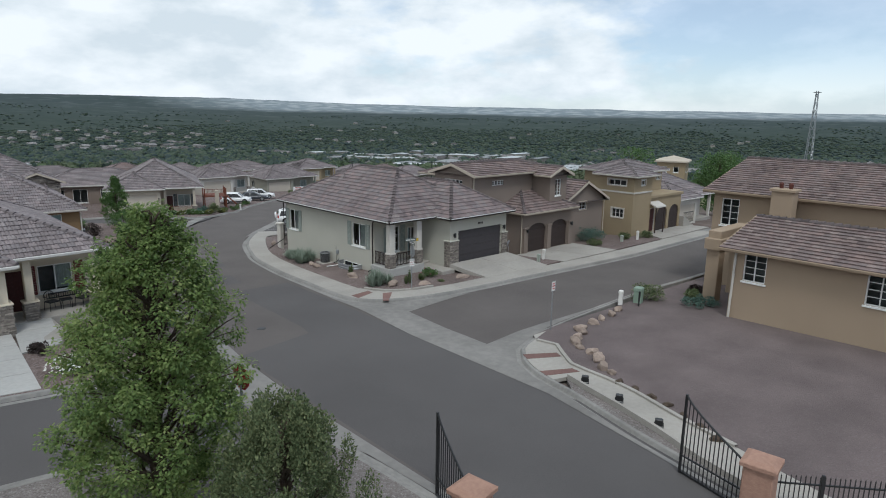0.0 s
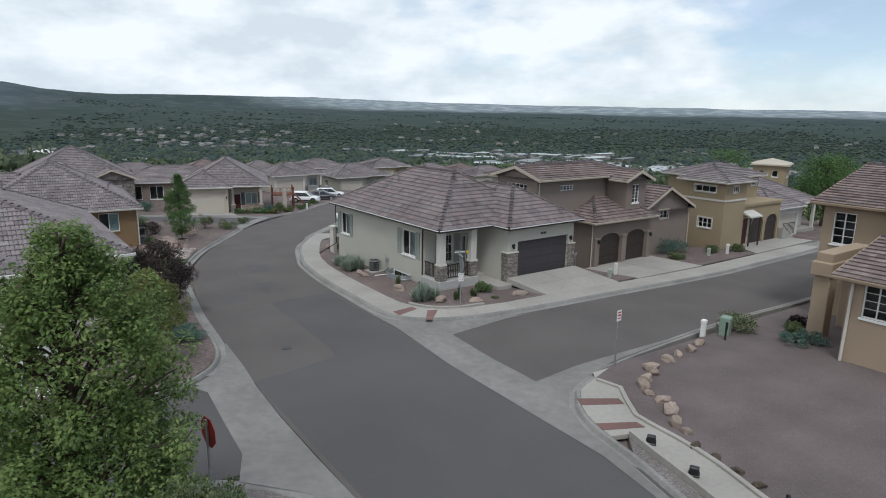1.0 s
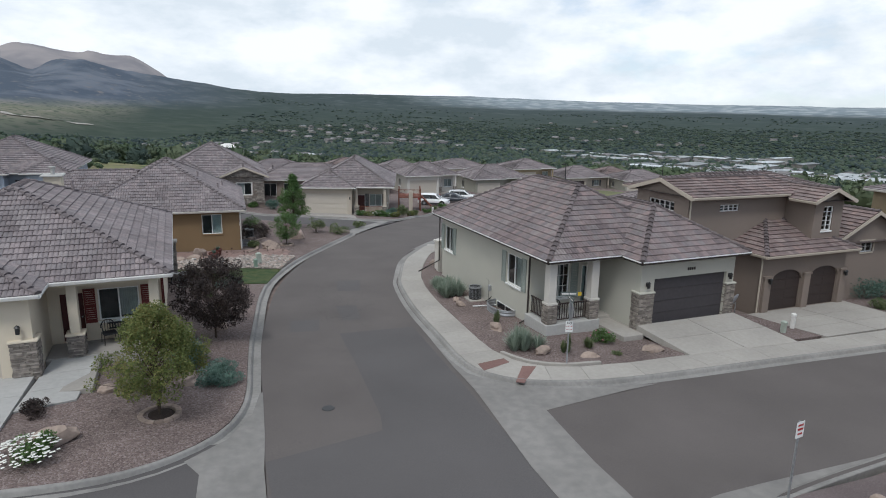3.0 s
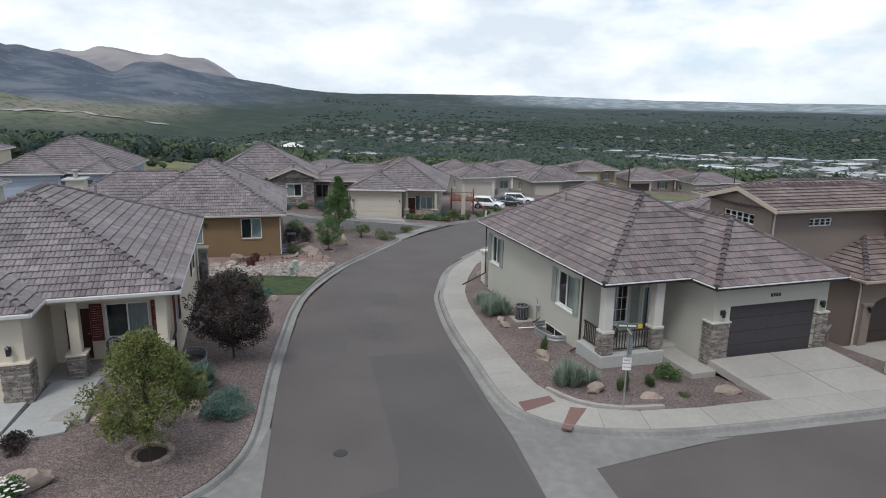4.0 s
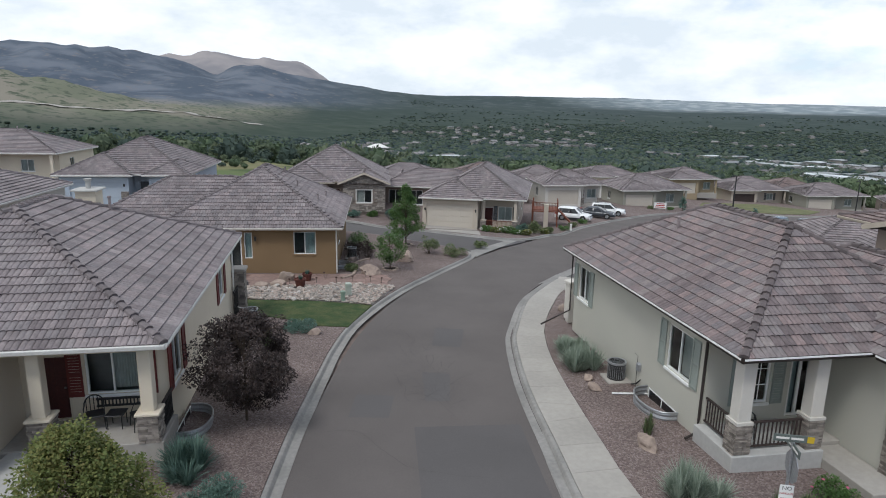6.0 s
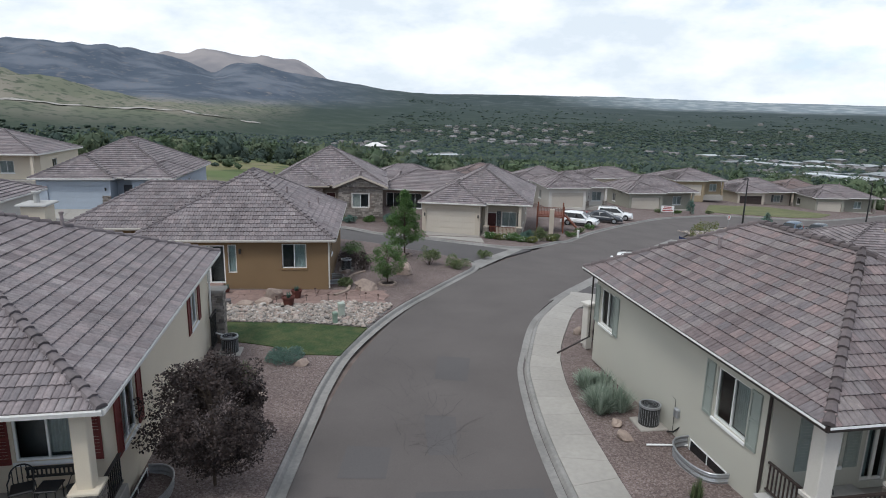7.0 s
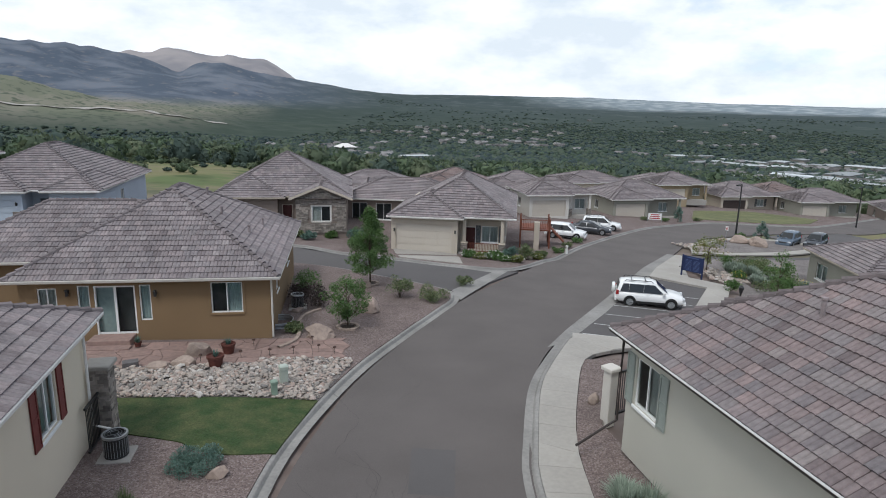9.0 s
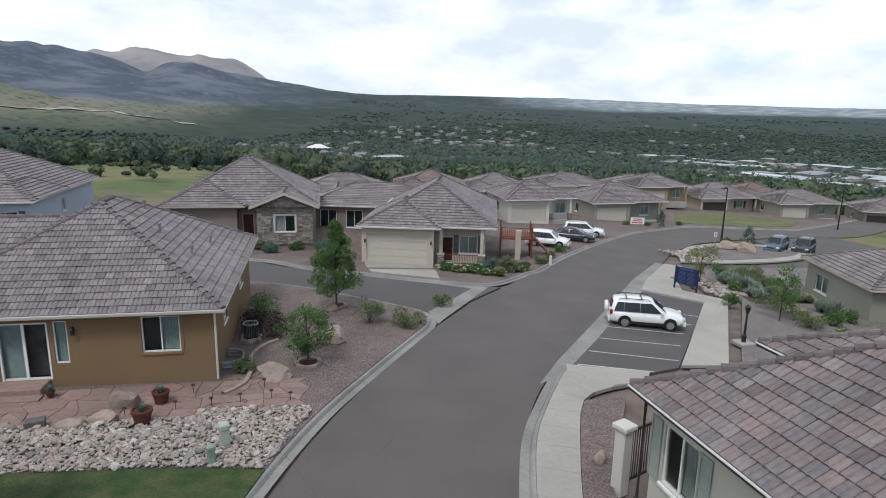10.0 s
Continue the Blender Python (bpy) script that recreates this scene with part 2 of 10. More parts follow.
STUCCO_C = mat("stucco_pale_sand", (0.50, 0.44, 0.36), (0.46, 0.40, 0.33), 40, 0.92, 0.35, 110, blotch=0.06)
STUCCO_BLUE = mat("stucco_pale_blue", (0.42, 0.47, 0.53), (0.38, 0.43, 0.49), 40, 0.92, 0.3, 110, blotch=0.06)
STUCCO_G = mat("stucco_grey_green", (0.31, 0.30, 0.25), (0.28, 0.27, 0.225), 40, 0.92, 0.3, 110, blotch=0.06)
STUCCO_W = mat("stucco_off_white", (0.60, 0.57, 0.52), (0.55, 0.52, 0.47), 40, 0.92, 0.3, 110, blotch=0.06)
WHITE = mat("white_trim", (0.74, 0.72, 0.68), (0.68, 0.66, 0.62), 12, 0.6, 0.05, 60, blotch=0.06)
VINYL = mat("white_vinyl", (0.78, 0.78, 0.76), (0.74, 0.74, 0.72), 10, 0.4, blotch=0.03)
DARK = mat("dark_bronze", (0.045, 0.036, 0.032), (0.035, 0.028, 0.026), 12, 0.5, blotch=0.1)
CHARCOAL = mat("charcoal_door_paint", (0.062, 0.056, 0.06), (0.055, 0.05, 0.053), 6, 0.6, blotch=0.05)
BROWN = mat("dark_brown_paint", (0.052, 0.038, 0.034), (0.045, 0.033, 0.03), 10, 0.6, blotch=0.08)
CREAM_DOOR = mat("cream_door_paint", (0.52, 0.47, 0.40), (0.49, 0.44, 0.375), 10, 0.6, blotch=0.05)
WINE = mat("wine_red_paint", (0.16, 0.035, 0.03), (0.13, 0.03, 0.026), 10, 0.6, blotch=0.1)
BLACKDOOR = mat("dark_door_paint", (0.085, 0.026, 0.024), (0.065, 0.021, 0.02), 10, 0.5)
SHUTTER_G = mat("sage_shutter", (0.30, 0.33, 0.30), (0.27, 0.3, 0.27), 10, 0.7)
SHUTTER_D = mat("slate_shutter", (0.10, 0.105, 0.11), (0.09, 0.095, 0.1), 10, 0.7)
BLIND = mat("pale_blind", (0.52, 0.54, 0.52), (0.44, 0.46, 0.44), 4, 0.9)
CURTAIN = mat("grey_curtain", (0.46, 0.55, 0.545), (0.38, 0.46, 0.46), 5, 0.9)
INSIDE = mat("dim_interior", (0.125, 0.135, 0.138), (0.09, 0.10, 0.10), 3, 0.95)
IRON = mat("black_iron", (0.02, 0.02, 0.021), (0.016, 0.016, 0.017), 20, 0.45, metal=0.0, spec=0.5)
STEEL = mat("galvanised_steel", (0.42, 0.43, 0.44), (0.34, 0.35, 0.36), 20, 0.45, metal=0.6)
TILE = tile_mat("roof_tile_mauve", [(0.128, 0.105, 0.107), (0.198, 0.158, 0.155), (0.155, 0.137, 0.141), (0.222, 0.170, 0.164), (0.168, 0.148, 0.150), (0.228, 0.196, 0.188)], ("ShaderNodeNewGeometry", "Random Per Island"))
TILE_OBJ = tile_mat("roof_tile_mauve_single", [(0.128, 0.105, 0.107), (0.198, 0.158, 0.155), (0.155, 0.137, 0.141), (0.222, 0.170, 0.164), (0.168, 0.148, 0.150), (0.228, 0.196, 0.188)], ("ShaderNodeObjectInfo", "Random"))
TILE_GREY = tile_mat("roof_tile_grey", [(0.155, 0.131, 0.133), (0.216, 0.186, 0.186), (0.177, 0.157, 0.160), (0.250, 0.211, 0.209), (0.196, 0.174, 0.176), (0.264, 0.232, 0.228)], ("ShaderNodeNewGeometry", "Random Per Island"))
TILE_RED = tile_mat("roof_tile_rose", [(0.125, 0.094, 0.090), (0.205, 0.153, 0.143), (0.155, 0.124, 0.119), (0.235, 0.172, 0.157), (0.182, 0.146, 0.139), (0.25, 0.199, 0.184)], ("ShaderNodeNewGeometry", "Random Per Island"))
# Caps darker than their tiles: the shade line along hips, painted in.
TILE_CAP = mat("shaded_cap_mauve", (0.150, 0.124, 0.123), (0.118, 0.099, 0.099), 8, 0.9, island=0.22)
TILE_CAP_GREY = mat("shaded_cap_grey", (0.186, 0.160, 0.161), (0.150, 0.129, 0.130), 8, 0.9, island=0.18)
UNDERLAY = mat("roof_underlay", (0.09, 0.07, 0.066), (0.07, 0.056, 0.053), 8, 0.95)
STONE = mat("ledge_stone", (0.30, 0.265, 0.23), (0.20, 0.175, 0.155), 6, 0.9, 0.5, 40, island=0.4, blotch=0.15, blotch_scale=2.0)
SANDSTONE = mat("pink_sandstone", (0.36, 0.285, 0.235), (0.27, 0.21, 0.175), 6, 0.9, 0.6, 22, obj=0.18, blotch=0.2, blotch_scale=1.2)
ROCK = mat("river_rock", (0.40, 0.345, 0.295), (0.30, 0.26, 0.225), 7, 0.85, 0.3, 30, island=0.3, blotch=0.1)
BARK = mat("bark", (0.10, 0.075, 0.055), (0.07, 0.052, 0.04), 14, 0.95, 0.8, 40)
LEAF = leaf_mat("leaf_green", [(0.055, 0.105, 0.036), (0.092, 0.168, 0.052), (0.145, 0.220, 0.075)])
LEAF_MAPLE = leaf_mat("leaf_maple", [(0.092, 0.144, 0.048), (0.162, 0.238, 0.078), (0.242, 0.322, 0.110), (0.335, 0.385, 0.150)], 0.5, 1.3)
LEAF_OLIVE = leaf_mat("leaf_olive", [(0.095, 0.122, 0.040), (0.160, 0.190, 0.060), (0.240, 0.215, 0.076)])
LEAF_DARK = leaf_mat("leaf_purple", [(0.027, 0.022, 0.021), (0.050, 0.037, 0.034), (0.080, 0.058, 0.050)], 0.15)
LEAF_JUN = leaf_mat("juniper_green", [(0.074, 0.106, 0.050), (0.132, 0.164, 0.078), (0.215, 0.238, 0.118)], 0.2, 2.5, 0.8)
LEAF_SAGE = leaf_mat("sage_leaf", [(0.184, 0.236, 0.184), (0.276, 0.328, 0.259), (0.368, 0.414, 0.345)], 0.25, 2.5, 0.8)
LEAF_TEAL = leaf_mat("blue_juniper", [(0.075, 0.130, 0.105), (0.115, 0.185, 0.150), (0.170, 0.245, 0.200)], 0.2, 2.5, 0.8)
FLOWER = mat("white_petals", (0.75, 0.75, 0.7), (0.7, 0.7, 0.62), 5, 0.8)
PINKFLOWER = mat("pink_petals", (0.5, 0.12, 0.2), (0.45, 0.1, 0.18), 5, 0.8)
TERRACOTTA = mat("terracotta", (0.12, 0.040, 0.030), (0.09, 0.032, 0.024), 8, 0.7)
WOODRED = mat("redwood_stain", (0.19, 0.065, 0.038), (0.15, 0.05, 0.03), 7, 0.7, 0.2, 30)
UTILGREEN = mat("utility_green", (0.25, 0.33, 0.26), (0.23, 0.30, 0.24), 6, 0.6)
PILLAR = mat("pink_split_block", (0.42, 0.255, 0.19), (0.36, 0.215, 0.16), 9, 0.9, 0.5, 40)
CARWHITE = mat("white_car_paint", (0.78, 0.78, 0.77), (0.76, 0.76, 0.75), 3, 0.25, blotch=0.02, spec=0.5)
CARDARK = mat("charcoal_car_paint", (0.05, 0.055, 0.065), (0.048, 0.052, 0.06), 3, 0.25, blotch=0.02, spec=0.5)
CARBLUE = mat("slate_blue_car_paint", (0.10, 0.13, 0.17), (0.095, 0.125, 0.165), 3, 0.25, blotch=0.02, spec=0.5)
CARGLASS = mat("tinted_car_glass", (0.012, 0.014, 0.016), (0.012, 0.014, 0.016), 3, 0.08, blotch=0.0, spec=0.6)
RUBBER = mat("tyre_rubber", (0.02, 0.02, 0.02), (0.016, 0.016, 0.016), 20, 0.9)
SIGNBLUE = mat("navy_sign", (0.018, 0.03, 0.09), (0.016, 0.026, 0.08), 6, 0.5)
SIGNRED = mat("red_sign", (0.38, 0.02, 0.02), (0.34, 0.02, 0.02), 6, 0.5)
SIGNGREEN = mat("grey_green_sign", (0.13, 0.15, 0.14), (0.11, 0.13, 0.12), 6, 0.5)
YELLOW = mat("yellow_paint", (0.6, 0.42, 0.03), (0.55, 0.38, 0.03), 6, 0.5)
LINEWHITE = mat("road_paint", (0.55, 0.55, 0.53), (0.4, 0.4, 0.39), 25, 0.8, blotch=0.2)
MULCH = mat("dark_mulch", (0.035, 0.025, 0.02), (0.05, 0.035, 0.028), 20, 0.95, 0.8, 60)
MULCH_BED = mat("bark_mulch_bed", (0.085, 0.066, 0.055), (0.06, 0.048, 0.04), 14, 0.95, 0.8, 50)

# ---- mesh tools ----
def mesh_of(name, verts, faces, material=None, smooth=False):
    me = bpy.data.meshes.new(name)
    me.from_pydata([tuple(v) for v in verts], [], [tuple(f) for f in faces])
    me.update()
    if smooth:
        me.polygons.foreach_set("use_smooth", [True] * len(me.polygons))
    if material:
        me.materials.append(material)
    return me


def part(name, data, material, parent, label="", kind=""):
    """One mesh object under a thing or part, from (verts, faces), a bmesh or a mesh."""
    if isinstance(data, bmesh.types.BMesh):
        me = bpy.data.meshes.new(name)
        data.to_mesh(me)
        data.free()
        me.materials.append(material)
    elif isinstance(data, tuple):
        me = mesh_of(name, data[0], data[1], material)
    else:
        me = data
    ob = new(name, me)
    ob.parent = parent
    return tagged(ob, label, "", "", kind)


def thing(name, label, category, m=None, group="", kind=""):
    ob = new(name)
    ob.empty_display_size = 0.2
    if m is not None:
        ob.matrix_world = m
    return tagged(ob, label, category, group, kind)


class Geo:
    """Collects verts and faces."""

    def __init__(self):
        self.v, self.f = [], []

    def add(self, verts, faces):
        k = len(self.v)
        self.v.extend(verts)
        self.f.extend([tuple(i + k for i in f) for f in faces])
        return self

    def box(self, x0, y0, z0, x1, y1, z1):
        return self.add([(x0, y0, z0), (x1, y0, z0), (x1, y1, z0), (x0, y1, z0), (x0, y0, z1), (x1, y0, z1), (x1, y1, z1), (x0, y1, z1)],
                        [(0, 3, 2, 1), (4, 5, 6, 7), (0, 1, 5, 4), (1, 2, 6, 5), (2, 3, 7, 6), (3, 0, 4, 7)])

    def bevel_box(self, x0, y0, z0, x1, y1, z1, b=0.03):
        """A box with its upper and side edges chamfered."""
        v, f = [], []
        for z, i in ((z0, 0), (z1 - b, 0), (z1, b)):
            for x, y in ((x0 + i + b, y0 + i), (x1 - i - b, y0 + i), (x1 - i, y0 + i + b), (x1 - i, y1 - i - b), (x1 - i - b, y1 - i), (x0 + i + b, y1 - i), (x0 + i, y1 - i - b), (x0 + i, y0 + i + b)):
                v.append((x, y, z))
        for r in (0, 8):
            f += [(r + i, r + (i + 1) % 8, r + 8 + (i + 1) % 8, r + 8 + i) for i in range(8)]
        f += [tuple(range(16, 24)), tuple(range(7, -1, -1))]
        return self.add(v, f)

    def tube(self, path, r0, r1=None, sides=6, cap=True):
        """A round bar along a path, tapering from r0 to r1."""
        r1 = r0 if r1 is None else r1
        pts = [Vector(p) for p in path]
        rings = []
        for i, p in enumerate(pts):
            d = (pts[min(i + 1, len(pts) - 1)] - pts[max(i - 1, 0)]).normalized()
            side = d.cross(Vector((0.13, 0.21, 0.97)) if abs(d.z) < 0.9 else Vector((1, 0.1, 0))).normalized()
            up = side.cross(d)
            r = r0 + (r1 - r0) * i / max(1, len(pts) - 1)
            rings.append([tuple(p + (side * math.cos(a) + up * math.sin(a)) * r) for a in (2 * math.pi * k / sides for k in range(sides))])
        v = [q for ring in rings for q in ring]
        f = []
        for i in range(len(pts) - 1):
            for k in range(sides):
                a, b = i * sides + k, i * sides + (k + 1) % sides
                f.append((a, b, b + sides, a + sides))
        if cap:
            f += [tuple(range(sides - 1, -1, -1)), tuple(range((len(pts) - 1) * sides, len(pts) * sides))]
        return self.add(v, f)

    def lathe(self, profile, cx=0, cy=0, sides=16):
        """Profile of (radius, z), turned about the upright through (cx, cy)."""
        n = len(profile)
        v = [(cx + r * math.cos(2 * math.pi * k / sides), cy + r * math.sin(2 * math.pi * k / sides), z) for k in range(sides) for r, z in profile]
        f = []
        for k in range(sides):
            a, b = k * n, ((k + 1) % sides) * n
            f += [(a + i, b + i, b + i + 1, a + i + 1) for i in range(n - 1)]
        return self.add(v, f)

    def prism(self, poly, z0, z1):
        n = len(poly)
        return self.add([(x, y, z0) for x, y in poly] + [(x, y, z1) for x, y in poly],
                        [tuple(range(n - 1, -1, -1)), tuple(range(n, 2 * n))] + [(i, (i + 1) % n, n + (i + 1) % n, n + i) for i in range(n)])

    def moved(self, m):
        self.v = [tuple(m @ Vector(p)) for p in self.v]
        return self

    @property
    def data(self):
        return (self.v, self.f)


def smooth(a, b, x):
    t = min(1.0, max(0.0, (x - a) / (b - a)))
    return t * t * (3 - 2 * t)


def lerp_table(rows, x):
    if x <= rows[0][0]:
        return rows[0][1]
    for (a, p), (b, q) in zip(rows, rows[1:]):
        if x <= b:
            return p + (q - p) * (x - a) / (b - a)
    return rows[-1][1]


# ---- lie of the land ----
ROAD_L = [(10.4, 2), (10.5, 8), (10.6, 14), (10.7, 21), (10.9, 24.4), (11.2, 28), (11.7, 34), (12.6, 40), (14.0, 46), (16.2, 51.8), (18.9, 56.6), (22.6, 62.4), (27.5, 68.8), (31.4, 73.6), (35.8, 78.6), (41.4, 85.0), (47.8, 91.8), (55.8, 99.5), (62.5, 104)]
XL = [(y, x) for x, y in ROAD_L]


def rise(x, y):
    """How much the yards left of the road stand above it."""
    d = max(0.0, min(24.0, lerp_table(XL, y)) - x)
    full = (0.08 - 0.035 * smooth(66.0, 80.0, y)) * d
    flat = 0.08 * min(d, 4.0) + 0.02 * max(0.0, d - 4.0)
    k = smooth(41.0, 47.0, y) * (1 - smooth(66.0, 72.0, y))
    return full * (1 - k) + flat * k


def near_z(x, y):
    z = -0.04 * max(0.0, y - 26) - 0.015 * min(0.0, y - 26)
    return z - (0.02 + 0.036 * min(1.0, max(0.0, (y - 20) / 40))) * max(0.0, x - 24)


def gz(x, y):
    dip = 0.36 * smooth(75.5, 79.0, y) * (1 - smooth(92, 100, y)) * smooth(13, 18, x) * (1 - smooth(33, 40, x))
    return near_z(x, y) + rise(x, y) - dip


def arc_points(rows, step=1.0):
    """A smooth line through the given places (Catmull-Rom), cut into short steps."""
    p = [Vector((a[0], a[1])) for a in rows]
    p = [2 * p[0] - p[1], *p, 2 * p[-1] - p[-2]]
    out = []
    for i in range(1, len(p) - 2):
        n = max(1, int((p[i + 1] - p[i]).length / step))
        for k in range(n):
            t = k / n
            out.append(0.5 * ((2 * p[i]) + (p[i + 1] - p[i - 1]) * t + (2 * p[i - 1] - 5 * p[i] + 4 * p[i + 1] - p[i + 2]) * t * t + (3 * p[i] - p[i - 1] - 3 * p[i + 1] + p[i + 2]) * t ** 3))
    out.append(p[-2])
    return [(q.x, q.y) for q in out]


def offset_line(line, d):
    """The line moved d metres to its left."""
    out = []
    for i, (x, y) in enumerate(line):
        a, b = line[max(0, i - 1)], line[min(len(line) - 1, i + 1)]
        dx, dy = b[0] - a[0], b[1] - a[1]
        n = math.hypot(dx, dy) or 1
        out.append((x - dy / n * d, y + dx / n * d))
    return out


def strip(line, profile, height=gz):
    """Sweeps a profile of (offset to the left, height over the ground) along a line on the ground."""
    g = Geo()
    rows = []
    for off, h in profile:
        o = offset_line(line, off)
        rows.append([(x, y, height(*line[i]) + h) for i, (x, y) in enumerate(o)])
    n, k = len(line), len(profile)
    v = [rows[j][i] for i in range(n) for j in range(k)]
    f = [(i * k + j, i * k + j + 1, (i + 1) * k + j + 1, (i + 1) * k + j) for i in range(n - 1) for j in range(k - 1)]
    f = [tuple(reversed(q)) for q in f]
    return g.add(v, f)


def drape(poly, h, cell=2.5, height=gz, skirt=0.25, crown=0.0):
    """A flat-lying sheet with the given outline that follows the ground h metres above it, with sides."""
    bm = bmesh.new()
    vs = [bm.verts.new((x, y, 0)) for x, y in poly]
    bm.faces.new(vs)
    xs, ys = [p[0] for p in poly], [p[1] for p in poly]
    for axis, lo, hi in ((0, min(xs), max(xs)), (1, min(ys), max(ys))):
        c = math.floor(lo / cell + 1) * cell
        while c < hi:
            co = (c, 0, 0) if axis == 0 else (0, c, 0)
            no = (1, 0, 0) if axis == 0 else (0, 1, 0)
            bmesh.ops.bisect_plane(bm, geom=bm.verts[:] + bm.edges[:] + bm.faces[:], dist=1e-5, plane_co=co, plane_no=no)
            c += cell
    if bm.faces and sum(f.normal.z for f in bm.faces) < 0:
        bmesh.ops.reverse_faces(bm, faces=bm.faces[:])
    if skirt:
        edges = [e for e in bm.edges if e.is_boundary]
        low = bmesh.ops.extrude_edge_only(bm, edges=edges)
        lows = {v for v in low["geom"] if isinstance(v, bmesh.types.BMVert)}
    else:
        lows = set()
    for v in bm.verts:
        v.co.z = height(v.co.x, v.co.y) + h - (skirt if v in lows else 0)
    bmesh.ops.recalc_face_normals(bm, faces=bm.faces[:]) if skirt else None
    bmesh.ops.triangulate(bm, faces=bm.faces[:])
    return bm

# ---- ground, valley and mountains: one sheet ----
CX, CY = 20.0, 45.0
RIDGE_NEAR = [(-180, 220), (-60, 280), (-30, 262), (-23, 267), (-21.6, 275), (-20.9, 268), (-19.3, 272), (-18.2, 245), (-15.7, 221), (-13.3, 195), (-11.4, 165), (-10.3, 195), (-9.3, 211), (-7.9, 203), (-6.8, 178), (-5, 156), (-1.7, 122), (1, 104), (4, 70), (8, 45), (12, 30), (25, 0), (60, -10), (110, 0), (180, 220)]
RIDGE_FAR = [(-180, 250), (-60, 280), (-24, 290), (-17.1, 314), (-16.2, 307), (-15, 326), (-14, 303), (-13.1, 310), (-12.1, 328), (-10.2, 328), (-8.2, 305), (-7.3, 316), (-6.5, 298), (-4.4, 291), (-3.7, 263), (-2.6, 212), (-1.6, 160), (0.3, 129), (0.9, 142), (1.5, 120), (4.2, 96), (8, 86), (15, 88), (24, 88), (36, 62), (44, 54), (60, 50), (80, 40), (120, 40), (180, 250)]
LEFTNESS = [(-180, 0.6), (-60, 1.0), (-22, 1.0), (-12, 0.85), (-4, 0.45), (4, 0.15), (15, 0), (120, 0), (180, 0.6)]

FOOTHILL = [(-180, 60), (-60, 110), (-30, 85), (-26, 70), (-24, 55), (-22.1, 38), (-19.3, 21), (-17, 1), (-13.2, -10), (-9, -32), (-6.5, -50), (-2, -57), (4, -59), (120, -60), (180, 60)]
TERRACE = [(-180, 10), (-60, 25), (-30, 12), (-26, 5), (-22, -6), (-18.4, -10), (-14.3, -16), (-9, -34), (-4, -52), (2, -60), (120, -62), (180, 10)]


def land_z(x, y):
    r = math.hypot(x - CX, y - CY)
    if r < 105:
        return gz(x, y)
    az = math.degrees(math.atan2(x - CX, y - CY))
    left = lerp_table(LEFTNESS, az)
    foot = lerp_table(FOOTHILL, az)
    prof = [(105, -7.5 + 6.5 * left), (200, -17 + 9 * left), (330, -30 + 14 * left), (520, -46 + 8 * left), (800, -58 + 6 * left), (1150, -62 + 10 * left), (1300, lerp_table(TERRACE, az) - 22 + 20 * smooth(-12, 2, az)), (1440, lerp_table(TERRACE, az) - 2), (1462, lerp_table(TERRACE, az)), (1700, foot), (2200, min(foot, -54 + 60 * left)), (2600, -45 + 95 * left),
            (3500, lerp_table(RIDGE_NEAR, az)), (4000, lerp_table(RIDGE_NEAR, az) * 0.55), (4650, lerp_table(RIDGE_FAR, az)), (5200, lerp_table(RIDGE_FAR, az) - 60)]
    z = lerp_table(prof, r)
    if r > 150:
        a = smooth(150, 900, r) * 5 + smooth(1500, 3500, r) * (8 + 40 * left)
        z += a * noise.fractal(Vector((x / 420, y / 420, 3.1)), 1.0, 2.0, 5) * 0.5
        if r > 2200 and left > 0.1:
            z += left * 20 * (noise.ridged_multi_fractal(Vector((x / 600, y / 600, 1.7)), 1.0, 2.0, 5, 1.0, 2.0) - 1.2) * smooth(2200, 3200, r) * (1 - 0.75 * smooth(3300, 3600, r) * smooth(4000, 3500, r))
        if 1250 < r < 2300 and left > 0.1:
            z += left * smooth(1250, 1600, r) * smooth(2300, 1800, r) * (16 * noise.fractal(Vector((x / 160, y / 160, 5.2)), 0.9, 2.1, 5) + 5 * noise.noise(Vector((x / 28, y / 28, 2.2))))
    if r > 2800:
        z += (2 + 11 * left) * smooth(2800, 3300, r) * noise.fractal(Vector((x / 130, y / 130, 8.3)), 0.9, 2.1, 5)
    w = smooth(105, 170, r)
    return gz(x, y) * (1 - w) + z * w if r < 170 else z


